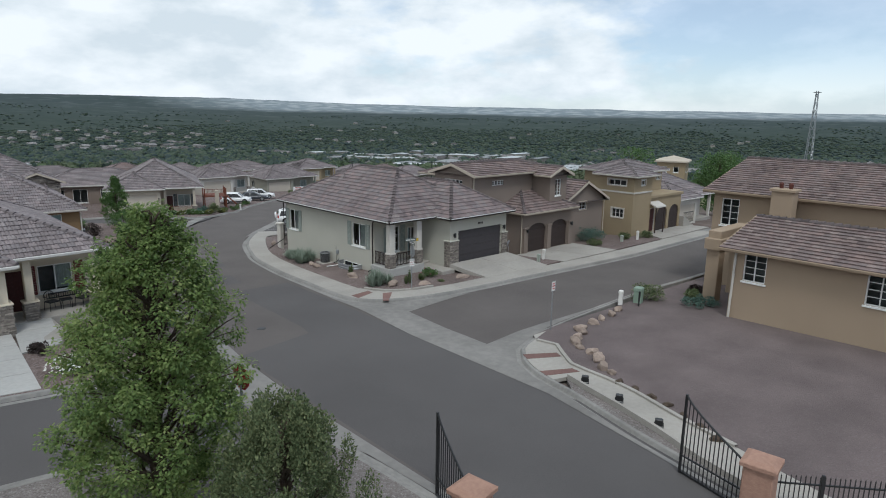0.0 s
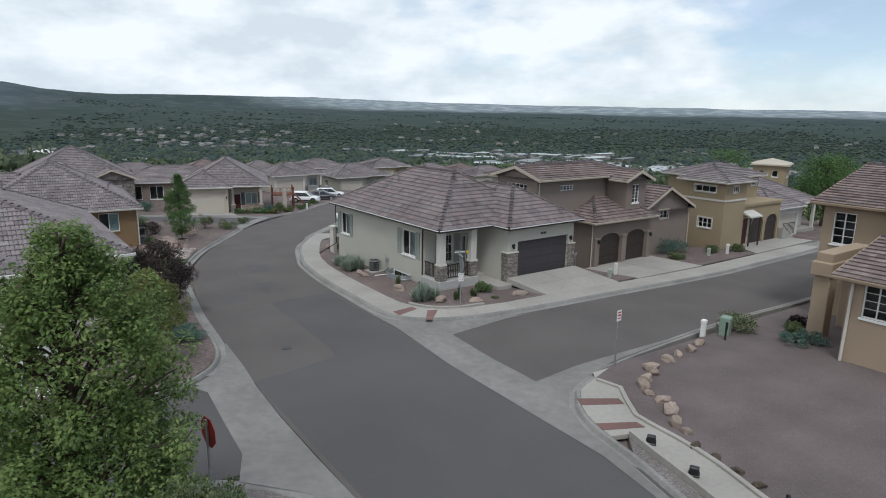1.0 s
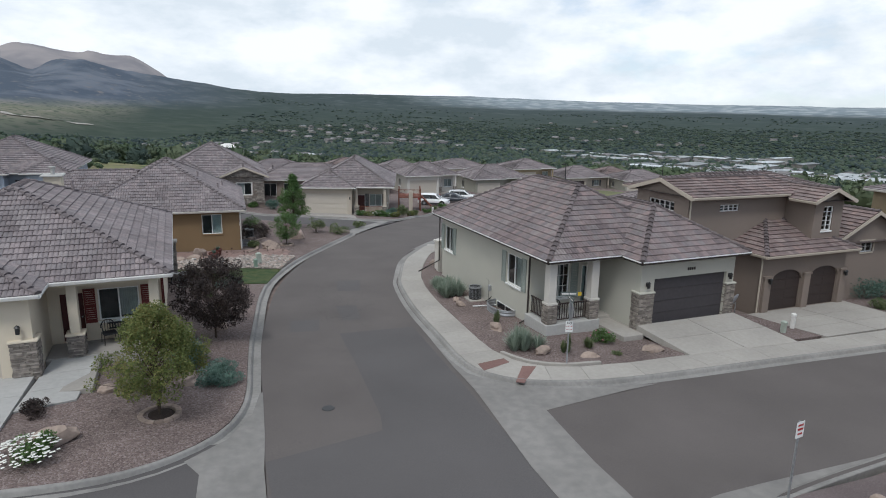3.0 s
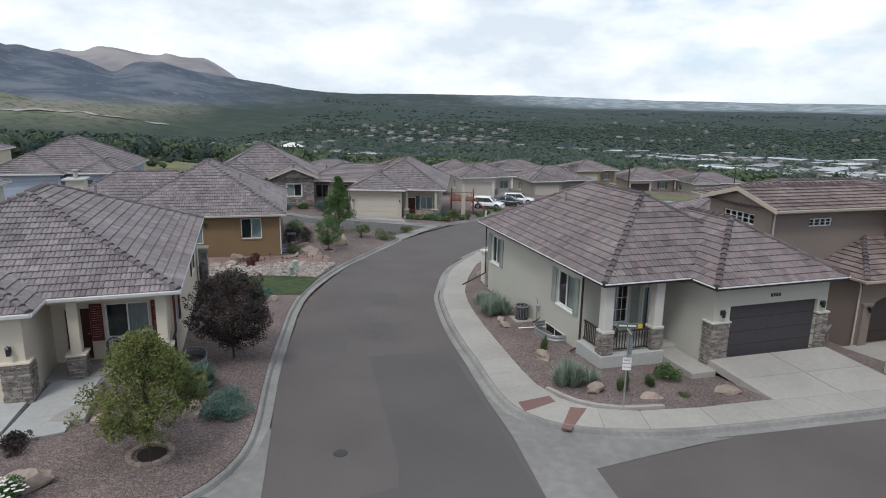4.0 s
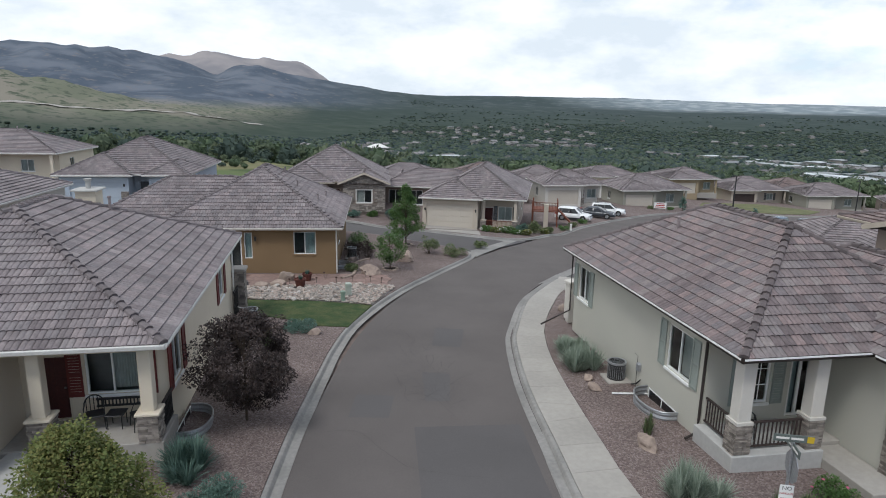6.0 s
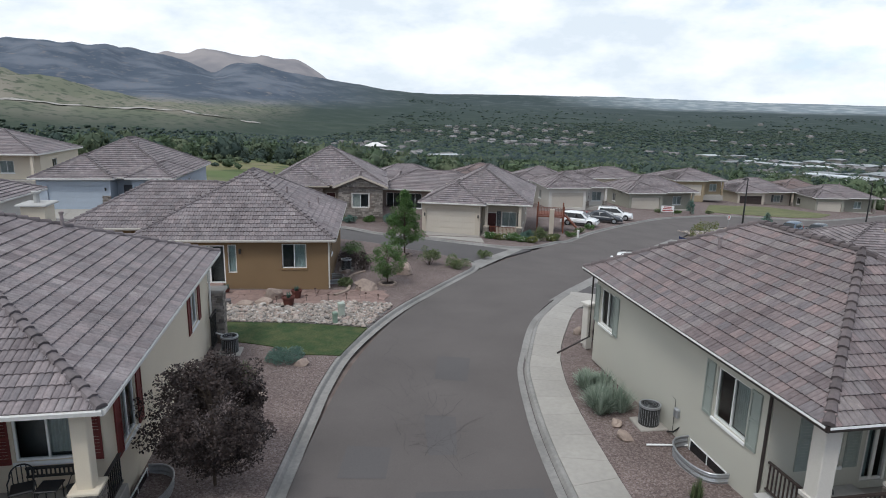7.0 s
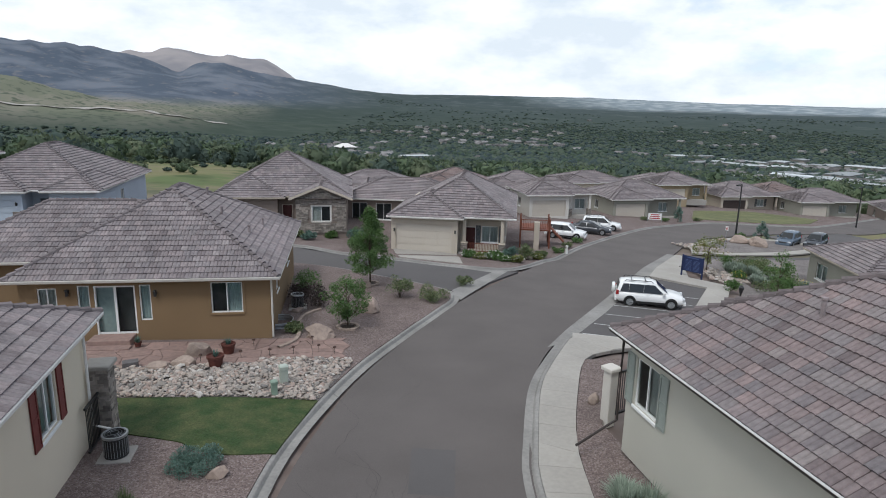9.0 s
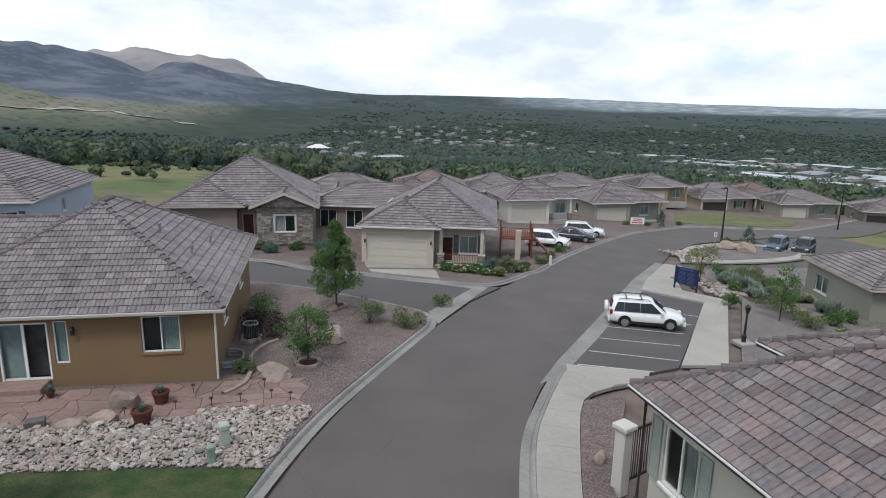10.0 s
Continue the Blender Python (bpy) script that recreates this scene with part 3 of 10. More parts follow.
def build_land():
    radii = [3.0 * i for i in range(1, 51)]
    while radii[-1] < 4900:
        radii.append(radii[-1] * (1.042 if radii[-1] < 1150 or radii[-1] > 2300 else 1.018))
    angles = [-180 + 3.0 * i for i in range(49)] + [-35 + 0.32 * i for i in range(376)] + [85.6 + 3.0 * i for i in range(31)]
    n = len(angles)
    v, f = [(CX, CY, gz(CX, CY) - 0.14)], []
    for r in radii:
        for k in range(n):
            a = radians(angles[k])
            x, y = CX + r * math.sin(a), CY + r * math.cos(a)
            v.append((x, y, land_z(x, y) - 0.14))
    f += [(0, 1 + (k + 1) % n, 1 + k) for k in range(n)]
    for i in range(len(radii) - 1):
        for k in range(n):
            a, b = 1 + i * n + k, 1 + i * n + (k + 1) % n
            f.append((a, b, b + n, a + n))
    m = bpy.data.materials.new("open_land")
    m.use_nodes = True
    nn, l = m.node_tree.nodes, m.node_tree.links
    b = nn["Principled BSDF"]
    b.inputs["Roughness"].default_value = 0.95
    b.inputs["Specular IOR Level"].default_value = 0.1
    geo = nn.new("ShaderNodeNewGeometry")

    def ntex(scale, detail=6, dim=None):
        t = nn.new("ShaderNodeTexNoise")
        t.inputs["Scale"].default_value, t.inputs["Detail"].default_value = scale, detail
        l.new(geo.outputs["Position"], t.inputs["Vector"])
        return t.outputs["Fac"]

    def rng(sock, a, b2, lo=0.0, hi=1.0):
        t = nn.new("ShaderNodeMapRange")
        t.inputs["From Min"].default_value, t.inputs["From Max"].default_value = a, b2
        t.inputs["To Min"].default_value, t.inputs["To Max"].default_value = lo, hi
        l.new(sock, t.inputs["Value"])
        return t.outputs["Result"]

    def mixc(fac, a, b2):
        t = nn.new("ShaderNodeMix")
        t.data_type = "RGBA"
        l.new(fac, t.inputs["Factor"])
        for key, c in (("A", a), ("B", b2)):
            if isinstance(c, tuple):
                t.inputs[key].default_value = (*c, 1)
            else:
                l.new(c, t.inputs[key])
        return t.outputs["Result"]

    ln = nn.new("ShaderNodeVectorMath")
    ln.operation = "LENGTH"
    l.new(geo.outputs["Position"], ln.inputs[0])
    dist = ln.outputs["Value"]
    sepz = nn.new("ShaderNodeSeparateXYZ")
    l.new(geo.outputs["Position"], sepz.inputs["Vector"])
    meadow = mixc(rng(ntex(0.05), 0.42, 0.6), (0.175, 0.165, 0.085), (0.105, 0.135, 0.056))
    meadow = mixc(rng(ntex(0.22, 9), 0.48, 0.68), meadow, (0.19, 0.165, 0.10))
    meadow = mixc(rng(ntex(0.11, 9), 0.54, 0.66), meadow, (0.070, 0.095, 0.040))
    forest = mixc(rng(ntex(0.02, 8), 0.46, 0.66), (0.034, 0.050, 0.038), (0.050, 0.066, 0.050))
    # Blue-grey cast of the far plain is aerial haze put into its colour.
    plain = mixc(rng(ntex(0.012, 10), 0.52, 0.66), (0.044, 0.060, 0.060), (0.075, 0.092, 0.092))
    # Mountain rock with distance haze painted in: slate blue near, paler behind.
    hazy_rock = mixc(rng(ntex(0.006, 12), 0.44, 0.62), (0.072, 0.090, 0.118), (0.135, 0.150, 0.178))
    hazy_rock = mixc(rng(ntex(0.03, 12), 0.58, 0.72), hazy_rock, (0.165, 0.155, 0.155))
    hazy_far_rock = mixc(rng(ntex(0.003, 9), 0.42, 0.58), (0.30, 0.275, 0.27), (0.215, 0.205, 0.215))
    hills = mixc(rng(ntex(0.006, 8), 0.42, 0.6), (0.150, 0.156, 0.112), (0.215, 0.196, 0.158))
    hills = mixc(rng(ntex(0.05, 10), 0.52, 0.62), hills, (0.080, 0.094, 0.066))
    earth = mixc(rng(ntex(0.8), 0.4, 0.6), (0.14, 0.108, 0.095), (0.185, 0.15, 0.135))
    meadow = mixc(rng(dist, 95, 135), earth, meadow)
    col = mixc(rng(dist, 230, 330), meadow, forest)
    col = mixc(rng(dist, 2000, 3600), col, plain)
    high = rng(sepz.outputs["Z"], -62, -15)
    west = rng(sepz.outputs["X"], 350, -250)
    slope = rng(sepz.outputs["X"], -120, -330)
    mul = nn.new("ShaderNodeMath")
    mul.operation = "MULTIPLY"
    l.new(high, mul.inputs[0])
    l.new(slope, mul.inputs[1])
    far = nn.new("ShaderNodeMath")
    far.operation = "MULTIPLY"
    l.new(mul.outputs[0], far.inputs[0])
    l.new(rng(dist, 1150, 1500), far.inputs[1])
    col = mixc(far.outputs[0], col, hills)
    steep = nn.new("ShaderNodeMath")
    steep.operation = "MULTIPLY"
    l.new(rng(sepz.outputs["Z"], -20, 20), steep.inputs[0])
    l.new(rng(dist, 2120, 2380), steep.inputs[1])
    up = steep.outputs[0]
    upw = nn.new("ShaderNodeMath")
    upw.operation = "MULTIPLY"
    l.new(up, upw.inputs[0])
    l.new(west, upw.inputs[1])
    col = mixc(upw.outputs[0], col, hazy_rock)
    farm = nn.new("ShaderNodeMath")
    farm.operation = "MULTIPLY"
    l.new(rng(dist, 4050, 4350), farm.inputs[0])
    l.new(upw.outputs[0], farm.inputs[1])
    col = mixc(farm.outputs[0], col, hazy_far_rock)
    # Horizon strip: haze imitated by a lighter, bluer ground colour.
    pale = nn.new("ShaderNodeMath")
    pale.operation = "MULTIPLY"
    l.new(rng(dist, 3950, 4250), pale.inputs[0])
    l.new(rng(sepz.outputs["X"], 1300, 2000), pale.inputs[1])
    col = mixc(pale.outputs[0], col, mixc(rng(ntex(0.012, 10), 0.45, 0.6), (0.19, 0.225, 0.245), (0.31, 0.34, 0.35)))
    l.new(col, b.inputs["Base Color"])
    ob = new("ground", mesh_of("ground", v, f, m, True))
    return tagged(ob, "grassy land falling to a wooded valley with mountains", "ground", kind="structure")


build_land()


def hill_road():
    """Pale graded track along the foothills."""
    v = []
    for i in range(121):
        az = radians(-34 + 26 * i / 120)
        for r in (1443, 1459):
            rr = r + 26 * noise.noise(Vector((i / 17, 0.3, 0.7)))
            x, y = CX + rr * math.sin(az), CY + rr * math.cos(az)
            v.append((x, y, land_z(x, y) + 1.4))
    f = [(2 * i, 2 * i + 2, 2 * i + 3, 2 * i + 1) for i in range(120)]
    ob = new("hill_road", mesh_of("hill_road", v, f, mat("graded_track", (0.40, 0.37, 0.33), (0.30, 0.28, 0.25), 0.05, 0.95)))
    tagged(ob, "pale graded track across the foothills", "road", kind="structure")


hill_road()

# ---- streets ----
ROAD_R = [(17.9, 2), (18.0, 10), (18.3, 14), (18.45, 19), (18.7, 25), (19.0, 30), (19.5, 33.6), (20.0, 37), (20.6, 41), (21.4, 45), (22.5, 48.5), (24.2, 52), (26.6, 55.6), (31.4, 61.0), (37, 67.8), (42.4, 74.4), (48.8, 81.6), (55.0, 88.8), (60, 92.4)]
road_l, road_r = arc_points(ROAD_L), arc_points(ROAD_R)


def ground_sheet(name, poly, h, material, label, category, cell=2.5, kind="structure", skirt=0.2):
    ob = part(name, drape(poly, h, cell, skirt=skirt), material, None)
    return tagged(ob, label, category, kind=kind)


ground_sheet("road", road_l + road_r[::-1], 0.0, ASPHALT, "curving grey asphalt residential street", "road")
ground_sheet("road", [(19.0, 17.2), (21.4, 17.9), (24, 17.7), (29, 18.1), (35, 18.3), (44, 18.25), (60, 19.1), (80, 22), (80, 28.5), (62, 26.2), (50, 25.3), (43, 24.9), (33, 25.1), (25.5, 25.25), (23, 25.5), (20.6, 26.2), (19.0, 26.6)], 0.005, ASPHALT, "asphalt side street past the garages", "road")
ground_sheet("road", [(-25, 17.9), (4, 17.9), (10.2, 17.9), (10.2, 25.6), (4, 25.5), (-25, 25.6)], 0.004, ASPHALT_NEW, "asphalt court in front of cream house", "road")
ground_sheet("road", [(23.6, 65.0), (21.4, 66.6), (18.9, 68.9), (15.0, 71.4), (10, 72.5), (3, 70.9), (-3, 68), (-9, 66), (-9, 72.6), (-25, 73), (-25, 76.2), (-14, 77.6), (-4, 78.2), (4, 79.2), (12.2, 80), (20.2, 75.0), (25.9, 72.6), (29.6, 71.8)], 0.004, ASPHALT_NEW, "asphalt court between houses", "road")
far_road = arc_points([(55.0, 88.8), (60, 93.2), (66, 96.4), (76, 100.4), (87, 103.4), (100, 107), (140, 132)]) + arc_points([(140, 140), (96, 113), (87, 109.5), (72, 109), (62.5, 104), (55.8, 99.5)])
ground_sheet("road", far_road, 0.006, ASPHALT, "asphalt street bending downhill", "road", 4.0)
ground_sheet("road", [(26.9, 55.4), (31.2, 55.2), (33.2, 55.8), (43.0, 67.3), (40.2, 70.8), (34.5, 64.5)], 0.008, ASPHALT_NEW, "asphalt parking bay with painted stalls", "parking")

# ---- kerbs, gutters, pavements, yards ----
KERB = [(0.0, 0.012), (0.30, 0.0), (0.36, 0.11), (0.39, 0.135), (0.50, 0.14), (0.52, 0.12), (0.52, -0.2)]


def kerb(name, rows, label="pale concrete kerb and gutter pan"):
    line = arc_points(rows, 0.7)
    ob = part(name, strip(line, KERB).data, CONCRETE_OLD, None)
    tagged(ob, label, "kerb", kind="structure")
    return line


LEFT_LINE = [(-25, 23.6), (-8, 23.6), (2, 23.6), (4.2, 23.6), (6.0, 23.65), (7.4, 23.95), (8.7, 24.6), (10.0, 25.75), (10.85, 27.4), (11.25, 29.3), (11.5, 32), (11.77, 34.7), (12.1, 37.1), (12.45, 39.6), (12.95, 42.8), (13.9, 46.6), (16.2, 52.0), (18.9, 56.6), (21.4, 60.5), (23.0, 63.2), (22.9, 65.3), (21.2, 67.0), (18.7, 69.0), (15.0, 71.5), (10, 72.6), (3, 71.0), (-3, 68.1), (-9, 66.1)]
C_LINE = [(-25, 76.0), (-14, 77.4), (-4, 78.0), (4, 79.0), (12.2, 79.8), (20.2, 74.8), (25.6, 72.4), (28.6, 71.9), (31.0, 73.3), (35.8, 78.6), (41.4, 85.0), (47.8, 91.8), (55.8, 99.5), (62.5, 104), (72, 109), (87, 109.5), (96, 113), (140, 140)]
A_LINE = [(27.4, 56.5), (26.6, 55.6), (24.3, 52.1), (22.8, 49.4), (21.2, 45.2), (20.5, 43), (19.8, 39.1), (19.45, 36.2), (19.2, 33), (18.95, 30), (19.05, 28.3), (19.7, 27.0), (20.9, 26.0), (23, 25.25), (25.5, 24.95), (33, 24.8), (43, 24.6), (50, 25.0), (62, 25.9), (80, 28.1)]
R_LINE = [(80, 22), (60, 19.4), (44, 18.5), (35, 18.6), (29, 18.35), (24, 17.95), (21.6, 17.35), (20.2, 16.85), (19.2, 15.9), (18.4, 14.4), (18.0, 12.6), (17.05, 9.44), (16.5, 7.2), (15.8, 4), (15.2, 2)]
S_LINE = [(10.4, 2), (10.3, 10), (10.1, 14), (9.6, 16.2), (8.2, 17.6), (6, 18.0), (-8, 18.1), (-25, 18.1)]
left_k = kerb("kerb_west", LEFT_LINE)
c_k = kerb("kerb_north", C_LINE)
a_k = kerb("kerb_east", A_LINE)
r_k = kerb("kerb_corner", R_LINE)
s_k = kerb("kerb_gate", S_LINE)

# valley pans across the two side streets
ground_sheet("gutter_pan", [(16.6, 7.6), (17.2, 9.5), (18.15, 12.6), (18.55, 14.4), (19.3, 15.85), (20.3, 16.8), (21.7, 17.3), (24.4, 17.9), (29, 18.3), (24.7, 18.33), (22.3, 18.36), (19.87, 18.14), (19.94, 19.4), (19.99, 20.9), (20.36, 24.3), (22.57, 24.55), (25.6, 24.85), (23, 25.3), (20.9, 26.05), (19.75, 27.05), (19.1, 28.3), (19.0, 30), (19.15, 32.6), (18.85, 29.3), (18.72, 26.8), (18.1, 21.3), (17.95, 17.6), (17.75, 13)], 0.016, PAN, "stained concrete drainage pan across side street", "pavement", 2.0, skirt=0)
ground_sheet("gutter_pan", [(8.2, 17.55), (9.65, 16.1), (10.15, 13.9), (10.35, 10), (10.42, 4), (10.6, 4), (10.6, 18), (10.66, 21), (10.82, 23.8), (11.03, 25.7), (11.32, 29.3), (11.2, 29.2), (10.8, 27.5), (9.95, 25.85), (8.7, 24.75), (9.09, 23.96), (8.9, 21.4), (8.75, 19.0)], 0.016, PAN, "concrete drainage pan across court", "pavement", 2.0, skirt=0)
ground_sheet("gutter_pan", [(25.5, 54.4), (26.9, 55.2), (31.6, 60.7), (34.5, 64.3), (40.2, 70.7), (42.9, 74.4), (48.9, 81.4), (48.3, 81.9), (42.0, 75.0), (33.8, 64.8), (27.6, 57.2)], 0.016, CONCRETE_OLD, "concrete gutter strip before parking bay", "pavement", 2.0, skirt=0)
ground_sheet("gutter_pan", [(23.1, 63.2), (28.7, 71.7), (25.2, 72.5), (27.3, 71.2), (23.0, 65.4)], 0.02, CONCRETE_OLD, "concrete drainage pan at court mouth", "pavement", 2.0, skirt=0)


def yard_a(x, y):
    return gz(x, y) + 0.02 * smooth(21.4, 23.8, x) * smooth(27.0, 29.2, y) * (1 - smooth(36, 44, y))


def yard_r(x, y):
    return gz(x, y) + 0.42 * smooth(22, 31, x) * (1 - smooth(13.0, 17.6, y))


def sheet(name, poly, h, material, label, category, cell=2.0, height=gz, skirt=0.15):
    return tagged(part(name, drape(poly, h, cell, height, skirt), material, None), label, category, kind="structure")


# pavement round the corner house, in slabs with tooled joints
a_back = offset_line(a_k, 0.52)
WALK_IN = [(30.4, 54.0), (28.6, 53.6), (26.6, 52.4), (24.6, 48.6), (23.1, 45.2), (22.5, 43.2), (22.05, 41.1), (21.66, 38.3), (21.42, 35.75), (21.2, 33.0), (21.05, 30.8), (21.15, 29.4), (21.7, 28.1), (22.9, 27.2), (25, 26.8), (27.5, 26.8), (31, 26.75), (37, 26.7), (43.6, 26.8), (53, 27.5), (62, 28.2)]
w_in = arc_points(WALK_IN, 0.7)
walk_root = tagged(new("pavement"), "pale concrete pavement with tooled joints", "pavement", kind="structure")


def near_in(p):
    return min(w_in, key=lambda q: (q[0] - p[0]) ** 2 + (q[1] - p[1]) ** 2)


acc, last = 0.0, 0
cuts = [0]
for i in range(1, len(a_back)):
    acc += math.hypot(a_back[i][0] - a_back[i - 1][0], a_back[i][1] - a_back[i - 1][1])
    if acc > 1.35 and a_back[i][0] < 62:
        cuts.append(i)
        acc = 0.0
for n, (i, j) in enumerate(zip(cuts, cuts[1:])):
    outer = a_back[i:j + 1]
    pi, pj = near_in(outer[0]), near_in(outer[-1])
    if math.hypot(pi[0] - pj[0], pi[1] - pj[1]) < 0.05:
        poly = outer + [pi]
    else:
        poly = outer + [pj, pi]
    cx, cy = sum(p[0] for p in poly) / len(poly), sum(p[1] for p in poly) / len(poly)
    poly = [(x + (cx - x) * 0.008, y + (cy - y) * 0.008) for x, y in poly]
    part("slab", drape(poly, 0.145, 3.0, gz, 0.15), CONCRETE, walk_root)
sheet("pavement_bed", a_back + w_in[::-1], 0.118, CONCRETE_OLD, "dark joint bed under the pavement", "pavement")
sheet("pavement", [(27.6, 56.3), (27.3, 55.6), (28.5, 53.7), (30.4, 54.0), (31.2, 55.1)], 0.15, CONCRETE, "concrete apron at end of pavement", "pavement")
# tactile paver bands on the kerb ramps
for poly in ([(19.75, 28.75), (21.05, 28.95), (21.05, 28.45), (19.7, 28.0)], [(20.35, 26.55), (20.6, 26.35), (21.85, 27.65), (21.35, 27.9)], [(19.85, 16.0), (21.1, 15.15), (20.9, 14.75), (19.6, 15.55)], [(18.95, 14.35), (20.15, 13.65), (20.1, 13.25), (18.8, 13.9)]):
    sheet("paver_band", poly, 0.152, PAVER, "band of red concrete pavers", "paver", skirt=0.03)


def slope_slab(name, quad, label, material=None, cuts=(2, 2)):
    """A concrete driveway between four corners with given heights, cut by joints."""
    root = tagged(new(name), label, "driveway", kind="structure")
    A, B, C, D = (Vector(p) for p in quad)
    nu, nv = cuts
    for i in range(nu):
        for j in range(nv):
            def at(u, v):
                return (A * (1 - u) + B * u) * (1 - v) + (D * (1 - u) + C * u) * v
            e = 0.006
            pts = [at((i + e) / nu, (j + e) / nv), at((i + 1 - e) / nu, (j + e) / nv), at((i + 1 - e) / nu, (j + 1 - e) / nv), at((i + e) / nu, (j + 1 - e) / nv)]
            v = [tuple(p) for p in pts] + [(p.x, p.y, p.z - 0.3) for p in pts]
            part("slab", (v, [(0, 1, 2, 3), (4, 5, 1, 0), (5, 6, 2, 1), (6, 7, 3, 2), (7, 4, 0, 3)]), material or CONCRETE, root)


def zz(x, y, h=0.15):
    return (x, y, gz(x, y) + h)


slope_slab("driveway", [zz(28.9, 26.7), zz(35.3, 26.6), (34.25, 29.62, 0.43), (28.3, 29.62, 0.43)], "pale concrete driveway before brown garage door", cuts=(2, 2))
slope_slab("driveway", [zz(37.4, 26.8), zz(45.0, 27.0), (44.9, 31.5, -0.56), (37.0, 31.4, -0.56)], "concrete driveway before arched garages", cuts=(2, 3))
slope_slab("driveway", [zz(53.8, 27.7), zz(66, 28.8), (64.2, 31.0, -0.95), (56.0, 31.0, -0.95)], "concrete driveway of tan house", cuts=(3, 2))
slope_slab("driveway", [zz(-3.2, 24.25), zz(3.6, 24.25), (3.8, 31.6, 0.74), (-3.0, 31.6, 0.74)], "pale concrete driveway of cream house", CONCRETE_PALE, cuts=(2, 4))
slope_slab("front_walk", [zz(3.7, 28.7, 0.18), zz(5.35, 29.4, 0.18), (5.6, 32.95, 0.70), (4.05, 32.95, 0.70)], "concrete path to the porch", CONCRETE_PALE, cuts=(1, 3))
sheet("driveway", [(20.9, 75.6), (25.6, 73.6), (26.4, 79.6), (21.0, 81.5)], 0.16, CONCRETE, "concrete driveway of pale sand house", "driveway", 1.5)
slope_slab("driveway", [zz(-15.0, 78.0), zz(-8.4, 78.5), (-9.6, 82.5, -0.1), (-15.2, 82.5, -0.1)], "concrete driveway of pale blue house", cuts=(2, 2))

# gravel yards
sheet("yard_corner", w_in[2:22] and [(x + 0.02, y) for x, y in w_in if x < 29.0 and y < 53] + [(28.9, 27.1), (28.5, 29.7), (28.5, 33), (24.5, 33), (24.4, 46), (28.5, 52.5)], 0.125, GRAVEL, "pinkish-brown gravel yard round the corner house", "gravel", 1.5, yard_a)
sheet("yard_strip", [(35.4, 27.0), (37.3, 27.0), (36.95, 31.5), (36.7, 34), (34.4, 34), (34.3, 29.7)], 0.14, GRAVEL, "gravel strip between driveways", "gravel")
sheet("yard_strip", [(45.1, 27.2), (53.7, 27.8), (55.9, 31.2), (53.2, 33), (45.0, 35)], 0.14, GRAVEL, "gravel bed between driveways", "gravel")
left_back = offset_line(left_k, 0.52)
sheet("yard_west", left_back + [(-9.6, 72.4), (-25, 72.8), (-25, 26.2)], 0.125, GRAVEL, "pinkish gravel yards along the street", "gravel", 2.0)
c_back = offset_line(c_k, 0.52)
sheet("yard_north", c_back[:-8] + [(120, 140), (60, 140), (30, 136), (12, 120), (0, 104), (-16, 99), (-30, 97)], 0.10, GRAVEL, "gravel yards of the houses beyond", "gravel", 5.0)
s_back = offset_line(s_k, 0.52)
sheet("yard_gate", s_back + [(-25, -12), (10.4, -12)], 0.125, GRAVEL_GREY, "grey gravel bed beside the gate", "gravel", 2.0)
R_IN = [(22.15, 17.3), (21.7, 16.7), (21.85, 15.7), (21.2, 14.9), (20.5, 13.95), (20.3, 12.2), (20.0, 10.7), (19.3, 8.65), (18.75, 6.5), (17.6, 2), (15, -12)]
r_in = arc_points(R_IN, 0.7)
r_back = offset_line(r_k, 0.52)
sheet("yard_lot", r_in + [(50, -12), (50, 17.8), (44, 17.6), (35, 17.65), (29, 17.42), (24.2, 17.45)], 0.135, GRAVEL_LOT, "smooth pinkish gravel corner lot", "gravel", 1.6, yard_r)
walk2 = [p for p in r_back if p[1] < 17.4 and p[0] < 23.5 and p[1] > 13.3] + [(19.35, 13.25), (19.05, 12.3), (18.57, 10.6), (17.92, 8.6), (17.2, 6.8), (16.3, 3.4), (13.5, -12)]
sheet("pavement", walk2 + r_in[::-1], 0.14, CONCRETE, "concrete pavement beside the corner lot", "pavement")
sheet("planting_strip", [p for p in r_back if p[1] < 13.4] + [(13, -12), (13.4, -12), (16.2, 3.4), (17.1, 6.8), (17.8, 8.6), (18.45, 10.6), (18.9, 12.3), (19.2, 13.2)], 0.10, GRAVEL_GREY, "narrow gravel strip behind kerb", "gravel")
for name, line in (("low_edging", [(19.28, 13.2), (18.98, 12.3), (18.51, 10.6), (17.86, 8.6), (17.15, 6.8), (16.25, 3.4)]), ("walk_edging", R_IN[1:9])):
    ob = part(name, strip(arc_points(line, 0.6), [(-0.06, -0.1), (-0.06, 0.30), (0.06, 0.30), (0.06, -0.1)] if name == "low_edging" else [(-0.08, -0.1), (-0.08, 0.22), (0.08, 0.22), (0.08, -0.1)]).data, CONCRETE, None)
    tagged(ob, "low concrete edging beside the pavement", "edging", kind="structure")
ob = part("walk_edging", strip(arc_points([(21.15, 29.5), (21.7, 28.15), (22.9, 27.25), (24.5, 26.95)], 0.5), [(0.0, -0.1), (0.0, 0.24), (0.16, 0.24), (0.16, -0.1)]).data, CONCRETE, None)
tagged(ob, "raised concrete edging at the corner ramp", "edging", kind="structure")
